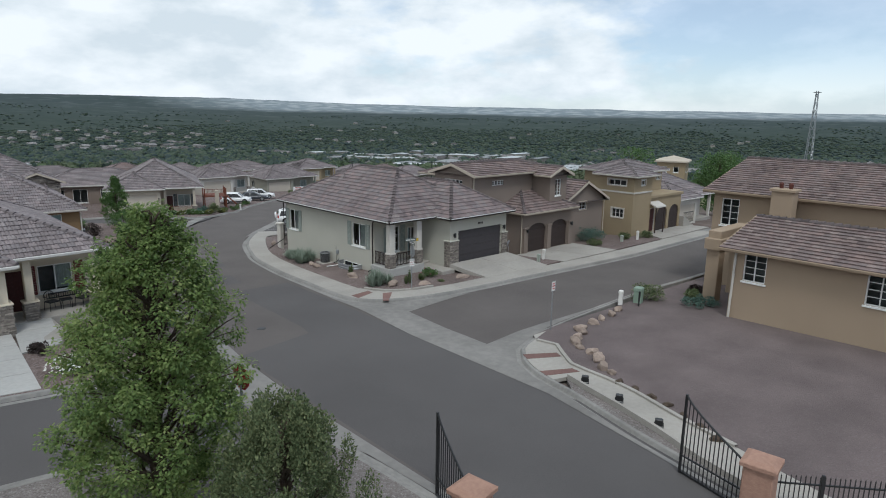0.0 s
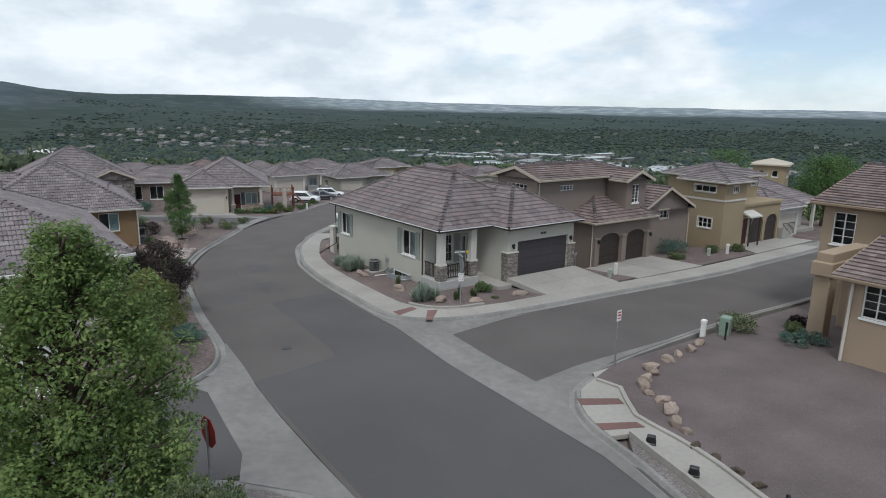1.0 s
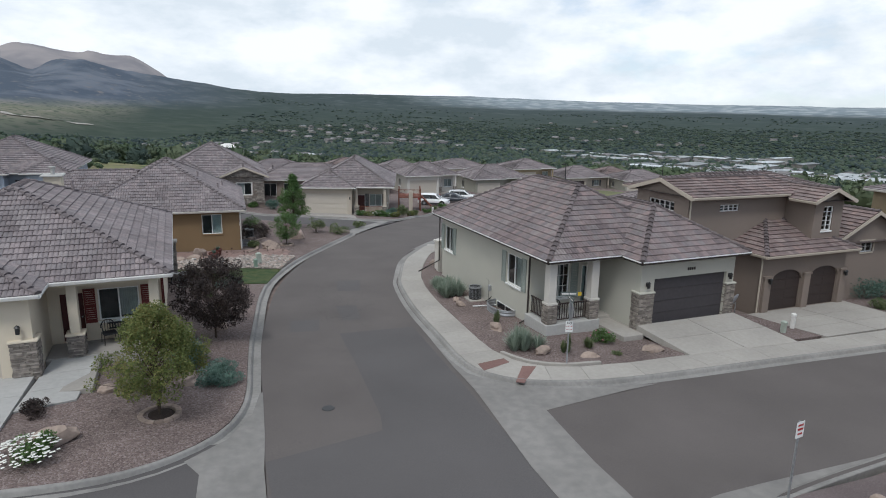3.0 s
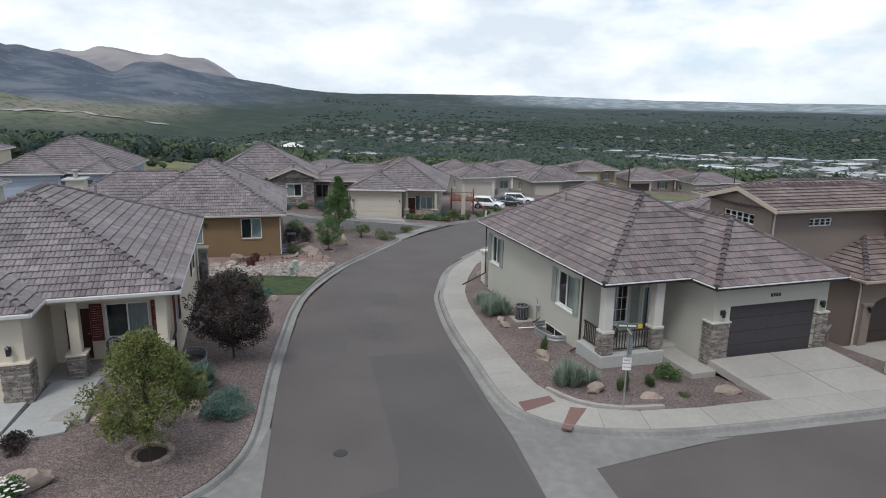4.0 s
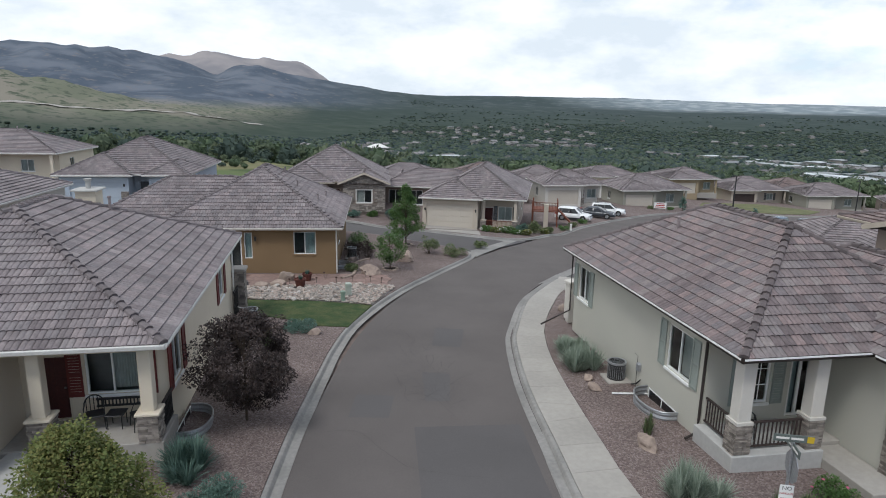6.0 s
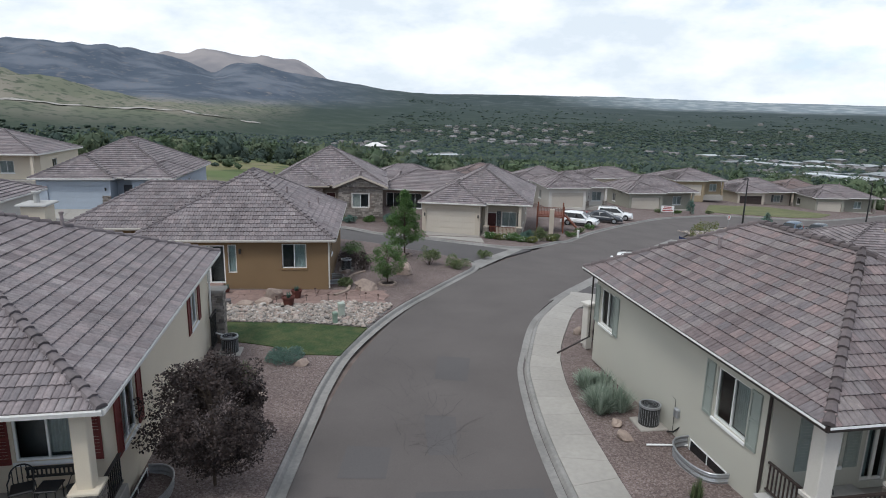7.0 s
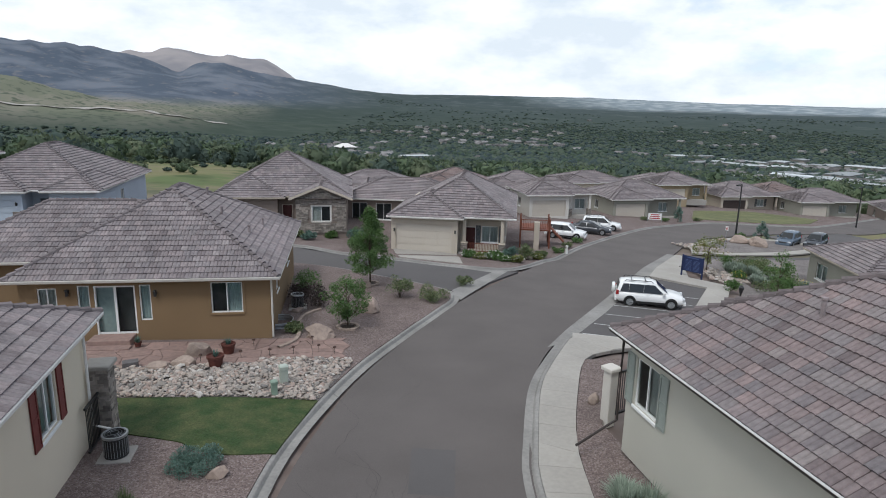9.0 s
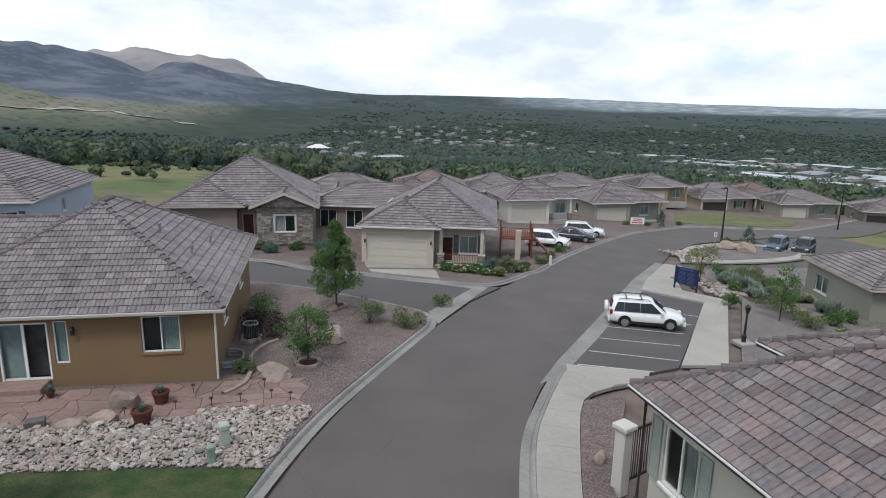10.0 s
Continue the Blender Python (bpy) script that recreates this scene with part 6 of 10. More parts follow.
def house_b():
    """Two-storey taupe house: arched garage in front, gabled upper blocks behind."""
    h = House("two-storey taupe stucco house with arched dark garage doors", 36.6, 30.9, -0.6, 0.5, STUCCO_B, STUCCO_C, TILE_RED)
    arch = dict(color=BROWN, arch=0.6, cols=2)
    h.walls([(1.4, 0.5), (7.9, 0.5), (7.9, 6.5), (1.4, 6.5)], -1.2, 3.34, {0: [(0.75, 3.1, 0.03, 2.35, "garage", arch), (3.7, 6.05, 0.03, 2.35, "garage", arch)]})
    for x in (1.5, 4.53, 7.48):
        part("pilaster", Geo().bevel_box(x, 0.34, -0.6, x + 0.5, 0.52, 2.0, 0.02).box(x - 0.04, 0.3, 2.0, x + 0.54, 0.53, 2.12).data, STUCCO_B, h.root)
    h.walls([(-2.0, 2.9), (5.4, 2.9), (5.4, 7.2), (-2.0, 7.2)], -1.5, 6.28, {
        0: [(2.3, 3.7, 5.35, 5.75, W, dict(panes=4, muntins=(0, 1), sill=False))],
        3: [(1.1, 3.2, 5.3, 5.85, W, dict(panes=5, muntins=(0, 1), sill=False))]})
    h.walls([(5.42, 1.0), (7.7, 1.0), (7.7, 9.0), (5.42, 9.0)], 2.6, 6.05, {
        0: [(0.7, 1.5, 4.3, 5.7, W, dict(panes=2, muntins=(0, 4)))],
        3: [(2.6, 4.4, 5.2, 5.6, W, dict(panes=4, muntins=(0, 1), sill=False))]})
    h.walls([(7.72, 1.2), (13.9, 1.2), (13.9, 8), (7.72, 8)], -1.5, 3.4, {0: [(2.35, 3.45, 2.7, 3.35, W, dict(panes=2, muntins=(0, 1), band=STUCCO_C))]})
    h.roof([Hip(1.0, 8.3, 0, 9, 3.35, 0.45)], 1, STUCCO_C)
    h.roof([Hip(-2.25, 8.2, 2.4, 7.7, 6.29, 0.3, "W"), Hip(4.9, 8.2, 0.6, 6.0, 6.06, 0.42, "S")], 1, STUCCO_C)
    h.roof([Hip(7.0, 14.3, 0.8, 8.5, 3.41, 0.5, "S")], 1, STUCCO_C)
    h.roof([Hip(3, 17, 7.9, 15, 5.4, 0.3)], 1, STUCCO_C)
    h.gable_wall((-2.0, 7.2), (-2.0, 2.9), 6.27, 6.43, 6.43, 7.06, 0.24)
    h.gable_wall((5.42, 1.0), (7.7, 1.0), 6.04, 6.26, 6.26, 6.73, 0.38)
    h.gable_wall((7.72, 1.2), (13.9, 1.2), 3.39, 3.7, 3.7, 5.2, 0.38)
    h.lantern(1.75, 0.32, 1.85, 0, -1)
    h.lantern(7.7, 0.32, 1.85, 0, -1)
    h.downpipe([(-1.9, 2.82, 6.2), (-1.9, 2.82, 3.0)], STUCCO_C)
    h.downpipe([(1.3, 0.6, 3.3), (1.3, 0.5, 2.9), (1.3, 0.5, 0.0)], STUCCO_C)
    h.downpipe([(13.95, 1.1, 3.3), (13.95, 1.1, 0.0)], STUCCO_C)
    return h


def house_y():
    h = House("two-storey tan stucco house with stair and twin arches", 53.3, 30.7, -1.0, -1.0, STUCCO_Y, STUCCO_W, TILE_GREY)
    arch = dict(color=BROWN, arch=0.8, cols=2)
    h.walls([(0.0, 0.0), (3.2, 0.0), (3.2, 3.9), (0.0, 3.9)], -1.5, 5.85, {
        0: [(1.2, 1.9, 4.9, 5.4, W, dict(panes=2, band=STUCCO_W)), ],
        3: [(1.0, 3.0, 4.85, 5.4, W, dict(panes=3, band=STUCCO_W)), (1.6, 2.9, 1.75, 2.6, W, dict(panes=3, muntins=(0, 1), band=STUCCO_W))]})
    h.walls([(3.22, 2.6), (9.6, 2.6), (9.6, 8), (3.22, 8)], -1.5, 5.85, {0: [(1.0, 3.0, 4.85, 5.4, W, dict(panes=3, band=STUCCO_W)), (5.2, 6.0, 4.85, 5.4, W, dict(panes=2, band=STUCCO_W))]})
    h.walls([(3.22, 0.2), (9.6, 0.2), (9.6, 2.58), (3.22, 2.58)], -1.5, 3.5, {0: [(0.25, 1.3, 0.1, 2.5, "door", dict(color=BLACKDOOR)), (1.7, 3.7, 0.0, 2.5, "garage", arch), (4.1, 6.1, 0.0, 2.5, "garage", arch)]})
    part("parapet", Geo().bevel_box(3.24, 0.05, 3.5, 9.75, 2.57, 3.75, 0.03).data, STUCCO_Y, h.root)
    h.roof([Hip(-0.5, 3.7, -0.5, 4.4, 5.86, 0.34), Hip(2.8, 10.1, 2.1, 8.5, 5.86, 0.3)], 1, STUCCO_W)
    part("band", Geo().box(-0.05, -0.05, 4.15, 3.25, 0.0, 4.3).box(-0.05, 0.002, 4.15, 0.0, 3.95, 4.3).data, STUCCO_W, h.root)
    canopy = part("canopy", Geo().add([(3.1, -0.75, 2.75), (4.9, -0.75, 2.75), (4.9, 0.19, 3.15), (3.1, 0.19, 3.15), (3.1, -0.75, 2.63), (4.9, -0.75, 2.63), (4.9, 0.19, 3.0), (3.1, 0.19, 3.0)], [(0, 1, 2, 3), (7, 6, 5, 4), (0, 4, 5, 1), (1, 5, 6, 2), (3, 7, 4, 0)]).data, STUCCO_W, h.root)
    for x in (3.2, 4.72):
        part("post", Geo().box(x, -0.7, -0.6, x + 0.1, -0.6, 2.66).data, BROWN, canopy)
    for i in range(7):
        part("step", Geo().bevel_box(9.8 + i * 0.32, -0.2, -1.4, 10.12 + i * 0.32 - 0.003, 1.0, 1.1 - i * 0.18, 0.01).data, CONCRETE, h.root)
    railing(h.root, [(9.8, -0.15), (12.0, -0.15)], 0.3, 1.2, IRON, 0.2)
    return h


def house_r():
    """Large beige house on the corner lot: low roof to the lot, tall block behind, chimney."""
    h = House("large beige stucco house with rose tile roofs and chimney", 31.0, 12.1, 0.55, 0.0, STUCCO_R, STUCCO_R, TILE_RED)
    wn = dict(muntins=(0, 3), panes=2, frame=VINYL)
    h.walls([(0, -16), (7.4, -16), (7.4, 0), (0, 0)], -0.8, 3.6, {3: [(0.55, 1.6, 2.1 - 0.05, 3.45, W, wn), (5.7, 6.8, 2.05, 3.45, W, wn)]})
    h.walls([(7.5, -16), (19, -16), (19, 4.5), (7.5, 4.5)], -0.8, 5.5, {3: [(0.5, 1.55, 3.4, 5.05, W, wn), (1.9, 2.9, -0.1, 2.2, "door", dict(color=BLACKDOOR))]})
    h.roof([Hip(-0.5, 8.1, -16.5, 0.5, 3.62, 0.26, "N")], 1, STUCCO_R)
    h.gable_wall((7.4, 0), (0, 0), 3.6, 3.8, 3.75, 4.72, 0.48)
    h.roof([Hip(7.0, 19.5, -16.5, 5.0, 5.51, 0.27, "N")], 1, STUCCO_R)
    h.gable_wall((19, 4.5), (7.5, 4.5), 5.5, 5.63, 5.63, 7.17, 0.48)
    ch = part("chimney", Geo().bevel_box(6.1, -0.4, 3.5, 6.9, 0.75, 5.9, 0.03).data, STUCCO_R, h.root)
    part("cap", Geo().bevel_box(6.0, -0.5, 5.9, 7.0, 0.85, 6.05, 0.03).data, STUCCO_R, ch)
    for y in (-0.1, 0.4):
        part("flue", Geo().lathe([(0.1, 6.05), (0.13, 6.3), (0.08, 6.38), (0, 6.38)], 6.5, y, 8).data, TERRACOTTA, ch)
    # recessed entry between the blocks: square piers and a beam
    for x, y in ((2.2, 1.6), (5.2, 1.6)):
        part("pier", Geo().bevel_box(x, y, -0.7, x + 0.7, y + 0.7, 2.9, 0.03).data, STUCCO_R, h.root)
    part("entry_beam", Geo().bevel_box(2.0, 1.5, 2.9, 7.48, 2.4, 3.5, 0.04).data, STUCCO_R, h.root)
    part("balcony_rail", Geo().bevel_box(2.2, 1.6, 3.5, 6.0, 2.3, 3.9, 0.03).data, STUCCO_R, h.root)
    h.downpipe([(-0.06, -0.15, 3.4), (-0.06, -0.1, -0.1), (-0.55, 0.35, -0.35)], STUCCO_W, 0.06)
    part("base_band", Geo().box(-0.04, -15.9, -0.8, 0.0, -0.25, -0.15).data, CONCRETE_OLD, h.root)
    return h


def house_h():
    h = House("single-storey grey-green stucco house among shrubs", 54.5, 71.5, -3.6, -108, STUCCO_G, STUCCO_C, TILE_GREY)
    h.walls([(0.4, 0.4), (9, 0.4), (9, 3.4), (16, 3.4), (16, 12), (0.4, 12)], -1.0, 2.9, {0: [(1.4, 3.2, 0.8, 2.1, W, dict(inside=BLIND))], 2: [(2.0, 3.8, 0.8, 2.1, W, dict(inside=BLIND))]})
    h.roof([Hip(0, 9.5, 0, 12.5, 2.91, 0.42), Hip(4, 16.5, 3.0, 12.4, 2.91, 0.42)], 1, STUCCO_C)
    return h


def house_d():
    h = House("low taupe house wing with tall windows", 16.6, 99.0, -2.9, -16, STUCCO_B, WHITE, TILE_GREY)
    tall = dict(panes=2)
    h.walls([(0.4, 0.4), (14, 0.4), (14, 9), (0.4, 9)], -1.0, 2.6, {0: [(1.2, 3.0, 0.2, 2.1, W, tall), (4.0, 5.8, 0.2, 2.1, W, tall), (7.4, 8.8, 0.8, 2.1, W, {})]})
    h.roof([Hip(0, 14.5, 0, 9.5, 2.61, 0.42)], 0, WHITE)
    return h


house_s()
house_b()
house_y()
house_r()
house_h()
house_d()


def house_w():
    h = House("white stucco house with twin gabled bays", 15.0, 112.0, -4.1, -6, STUCCO_W, WHITE, TILE_GREY)
    h.walls([(0.4, 3.0), (13, 3.0), (13, 13), (0.4, 13)], -1.5, 2.9, {0: [(1.2, 2.4, 0.8, 2.2, W, {})]})
    h.roof([Hip(0, 13.4, 2.5, 13.4, 2.91, 0.38)], 0, WHITE)
    for x0, x1, y in ((4.3, 7.7, 0.3), (8.1, 10.4, 0.9)):
        h.walls([(x0, y), (x1, y), (x1, 2.98), (x0, 2.98)], -1.5, 2.9, {0: [((x1 - x0) / 2 - 0.45, (x1 - x0) / 2 + 0.45, 1.0, 2.4, W, dict(panes=1))]})
        xm, pk = (x0 + x1) / 2, 2.9 + 0.66 * (x1 - x0) / 2
        part("gable", Geo().add([(x0, y, 2.9), (x1, y, 2.9), (xm, y, pk), (x0, y + 0.2, 2.9), (x1, y + 0.2, 2.9), (xm, y + 0.2, pk)], [(0, 1, 2), (4, 3, 5)]).data, STUCCO_W, h.root)
        h.roof([Hip(x0 - 0.3, x1 + 0.3, y - 0.3, 9.0, 2.72, 0.66, "S")], 0, WHITE)


house_w()


def house_p():
    h = House("pale blue stucco house with wide garage and shutters", -15.7, 81.9, -0.12, 0, STUCCO_BLUE, WHITE, TILE_GREY)
    h.walls([(0.45, 0.45), (6.9, 0.45), (6.9, 2.4), (8.8, 2.4), (8.8, 0.7), (12.3, 0.7), (12.3, 16), (0.45, 16)], -1.2, 2.95, {
        0: [(0.9, 5.9, 0.02, 2.25, "garage", dict(color=STUCCO_BLUE))], 2: [(0.45, 1.45, 0.02, 2.15, "door", dict(color=SHUTTER_D, frame=STUCCO_BLUE))],
        4: [(1.1, 2.7, 0.75, 2.15, W, dict(shutters=SHUTTER_D, inside=BLIND, cover=(0.0, 0.5)))], 5: [(6.6, 7.6, 1.1, 2.2, W, dict(inside=BLIND))]})
    h.roof([Hip(0, 12.75, 1.0, 16.5, 2.96, 0.52), Hip(0, 7.35, 0, 9, 2.96, 0.52), Hip(8.35, 12.75, 0.2, 8, 2.96, 0.52)], 1, WHITE)
    h.slab(6.95, 0.9, 8.75, 2.38, -1.0, 0.0)
    h.stone_pier(6.2, 0.3, 6.88, 0.44, -0.4, 1.3)
    h.lantern(0.75, 0.43, 1.9, 0, -1)
    h.lantern(6.5, 0.43, 1.9, 0, -1)
    railing(h.root, [(7.0, -0.6), (7.0, 0.8)], -0.1, 0.9, IRON)
    railing(h.root, [(7.05, 0.85), (8.7, 0.85)], 0.0, 0.9, IRON)
    h.vent(8.0, 6.0, 5.6)


house_p()
generic("cream stucco house with garage behind parked cars", 41.8, 105.9, -4.1, 0, STUCCO_W, TILE_GREY, 10.2, 9.5, CREAM_DOOR, stone=True, detail=1, pitch=0.42)
generic("taupe stucco house with stone porch piers", 57.2, 112.3, -5.75, 0, STUCCO_G, TILE_GREY, 12.6, 11, CREAM_DOOR, stone=True, detail=1, pitch=0.42)
generic("tan stucco house behind pale sand house", 27.5, 107.0, -4.6, -10, STUCCO_C, TILE_GREY, 12, 12, CREAM_DOOR, pitch=0.36)
generic("brown stucco house in the row downhill", 30.5, 127.0, -5.2, -10, STUCCO_O, TILE_RED, 12, 12, BROWN, pitch=0.38)
generic("taupe stucco house in the row downhill", 42.0, 128.0, -5.9, -10, STUCCO_B, TILE_GREY, 12, 12, CREAM_DOOR, pitch=0.4)
generic("tall cream house with balcony window", 57.0, 131.0, -8.5, -4, STUCCO_L, TILE_GREY, 13, 11, CREAM_DOOR, storeys=2, pitch=0.3)
generic("tan stucco house behind taupe house", 76.5, 133.0, -6.2, -4, STUCCO_Y, TILE_GREY, 11, 11, CREAM_DOOR, pitch=0.36)
generic("tan stucco house with dark double garage", 91.5, 135.5, -8.85, -4, STUCCO_C, TILE_GREY, 13.5, 12, BROWN, shutters=SHUTTER_D, stone=True, pitch=0.4)
generic("grey-green house with stone-trimmed porch", 103.6, 128.6, -9.0, -8, STUCCO_G, TILE_GREY, 13.5, 11, CREAM_DOOR, stone=True, pitch=0.38)
generic("taupe house at the street end", 122.0, 128.0, -10.6, -30, STUCCO_B, TILE_GREY, 12, 12, BROWN, pitch=0.38)
generic("taupe house half hidden downhill", 82.0, 152.0, -8.6, -10, STUCCO_B, TILE_GREY, 12, 12, CREAM_DOOR, pitch=0.36)
generic("taupe house behind the row", 112.0, 150.0, -10.4, -10, STUCCO_G, TILE_RED, 12, 12, CREAM_DOOR, pitch=0.36)
generic("pale house on the slope beside meadow", -22.6, 58.6, 0.36, 0, STUCCO_W, TILE_GREY, 13.0, 12.6, CREAM_DOOR, detail=1, pitch=0.4)
generic("beige house on the slope above court", -36.0, 94.8, 0.9, 0, STUCCO_L, TILE_GREY, 15, 13, CREAM_DOOR, pitch=0.4)
generic("grey-green house beyond the arched garages", 66.5, 33.0, -1.8, 0, STUCCO_W, TILE_GREY, 12, 13, CREAM_DOOR)
generic("tan house in the row behind", 44.0, 52.0, -2.6, 178, STUCCO_B, TILE_GREY, 12, 12, CREAM_DOOR)
generic("brown house in the row behind", 60.0, 54.0, -3.6, 178, STUCCO_O, TILE_RED, 12, 12, CREAM_DOOR)


def house_t():
    h = House("small tan tower house with pale roof downhill", 96.5, 47.0, -6.0, 20, STUCCO_Y, STUCCO_W, TILE_GREY)
    h.walls([(0, 0), (4.4, 0), (4.4, 4.4), (0, 4.4)], -3.0, 9.2, {0: [(0.8, 1.6, 7.6, 8.5, W, dict(panes=1)), (2.6, 3.4, 7.6, 8.5, W, dict(panes=1))], 3: [(0.8, 1.6, 7.6, 8.5, W, dict(panes=1)), (2.6, 3.4, 7.6, 8.5, W, dict(panes=1))]})
    part("roof", Geo().bevel_box(-0.4, -0.4, 9.2, 4.8, 4.8, 9.5, 0.1).add([(-0.3, -0.3, 9.5), (4.7, -0.3, 9.5), (4.7, 4.7, 9.5), (-0.3, 4.7, 9.5), (2.2, 2.2, 10.2)], [(0, 1, 4), (1, 2, 4), (2, 3, 4), (3, 0, 4)]).data, STUCCO_C, h.root)


house_t()
generic("tan house further down the slope", 80.0, 50.0, -4.4, 178, STUCCO_C, TILE_GREY, 13, 12, CREAM_DOOR)

# ---- vegetation ----
def leaf_cloud(rng, centres, count, size, spread, flat=0.0, droop=0.3, up=0.0, lay=0.45):
    """Many small two-faced leaves round cluster centres (x, y, z, radius)."""
    v, f = [], []
    total = sum(c[3] ** 2 for c in centres)
    for cx, cy, cz, r in centres:
        for _ in range(max(3, int(count * r * r / total))):
            d = Vector((rng.gauss(0, 1), rng.gauss(0, 1), rng.gauss(0, 1))).normalized()
            rad = r * (0.45 + 0.6 * rng.random() ** 0.6)
            p = Vector((cx, cy, cz)) + Vector((d.x * rad, d.y * rad, d.z * rad * (1 - flat)))
            a = Vector((rng.uniform(-1, 1), rng.uniform(-1, 1), rng.uniform(-0.6, 0.6) - droop + up)) + d * 0.7
            a.normalize()
            b = a.cross(Vector((rng.uniform(-1, 1), rng.uniform(-1, 1), rng.uniform(-1, 1))).lerp(Vector((0, 0, 1.2)), lay)).normalized()
            s = size * rng.uniform(0.6, 1.3)
            k = len(v)
            v += [tuple(p), tuple(p + a * s * 0.5 + b * s * 0.32), tuple(p + a * s), tuple(p + a * s * 0.5 - b * s * 0.32)]
            f.append((k, k + 1, k + 2, k + 3))
    return v, f


def limb_path(rng, start, end, bend, n=5):
    a, b = Vector(start), Vector(end)
    off = Vector((rng.uniform(-1, 1), rng.uniform(-1, 1), rng.uniform(0.2, 1))) * bend
    return [tuple(a.lerp(b, i / n) + off * math.sin(math.pi * i / n)) for i in range(n + 1)]


def tree(label, x, y, height, crown_r, crown_z0, leaves, size, leaf, seed, trunk_r=0.09, shape="oval", clusters=60, z=None, category="tree", group="", profile=None, lean=(0, 0), clump=(0.16, 0.30), up=0.0, lay=0.45, droop=0.3, tall=0.0):
    """Tapered trunk with limbs, and a crown of leaf clusters with an uneven outline."""
    rng = random.Random(seed)
    z = gz(x, y) + 0.13 if z is None else z
    root = thing("tree", label, category, pose(x, y, z), group)
    g = Geo()
    top = height * 0.92
    bend = (rng.uniform(-0.15, 0.15) * height * 0.2, rng.uniform(-0.15, 0.15) * height * 0.2)
    bend = (bend[0] + lean[0], bend[1] + lean[1])
    g.tube([(bend[0] * (i / 8) ** 2, bend[1] * (i / 8) ** 2, -0.15 + (top + 0.15) * i / 8) for i in range(9)], trunk_r, trunk_r * 0.18, 8)
    centres = []
    for i in range(clusters):
        t = rng.random() ** 0.85
        zc = crown_z0 + (height - crown_z0) * t
        if profile:
            rr = crown_r * lerp_table(profile, t)
        elif shape == "cone":
            rr = crown_r * (1 - t) ** 0.85 + 0.12
        elif shape == "egg":
            rr = crown_r * min(1.0, 0.62 + t * 2.2) * (1.0 if t < 0.28 else (1 - ((t - 0.28) / 0.74) ** 1.5)) + 0.1
        elif shape == "column":
            rr = crown_r * (0.45 + 0.8 * math.sin(math.pi * min(1, t * 0.9 + 0.12)) ** 0.8)
        else:
            rr = crown_r * math.sqrt(max(0.04, 1 - (2 * (t * 0.92 + 0.06) - 1) ** 2)) * (1.0 if t > 0.35 else 0.85 + 0.4 * t)
        ang = rng.uniform(0, 2 * math.pi)
        q = rr * (0.35 + 0.65 * rng.random() ** 0.5) * rng.uniform(0.75, 1.26)
        c = (bend[0] * t + q * math.cos(ang), bend[1] * t + q * math.sin(ang), zc)
        cr = crown_r * rng.uniform(*clump) * (0.75 if t > 0.85 else 1.0)
        centres.append((*c, cr))
        if i % 3 == 0:
            zs = max(crown_z0 * 0.7, zc - q * 0.8 - 0.2)
            g.tube(limb_path(rng, (bend[0] * (zs / height) ** 2, bend[1] * (zs / height) ** 2, zs), c, 0.06 * height), trunk_r * 0.32, trunk_r * 0.06, 5, False)
    part("trunk", g.data, BARK, root)
    v, f = leaf_cloud(rng, centres, leaves, size, crown_r, -tall, droop, up, lay)
    part("crown", (v, f), leaf, root, kind="stuff")
    return root


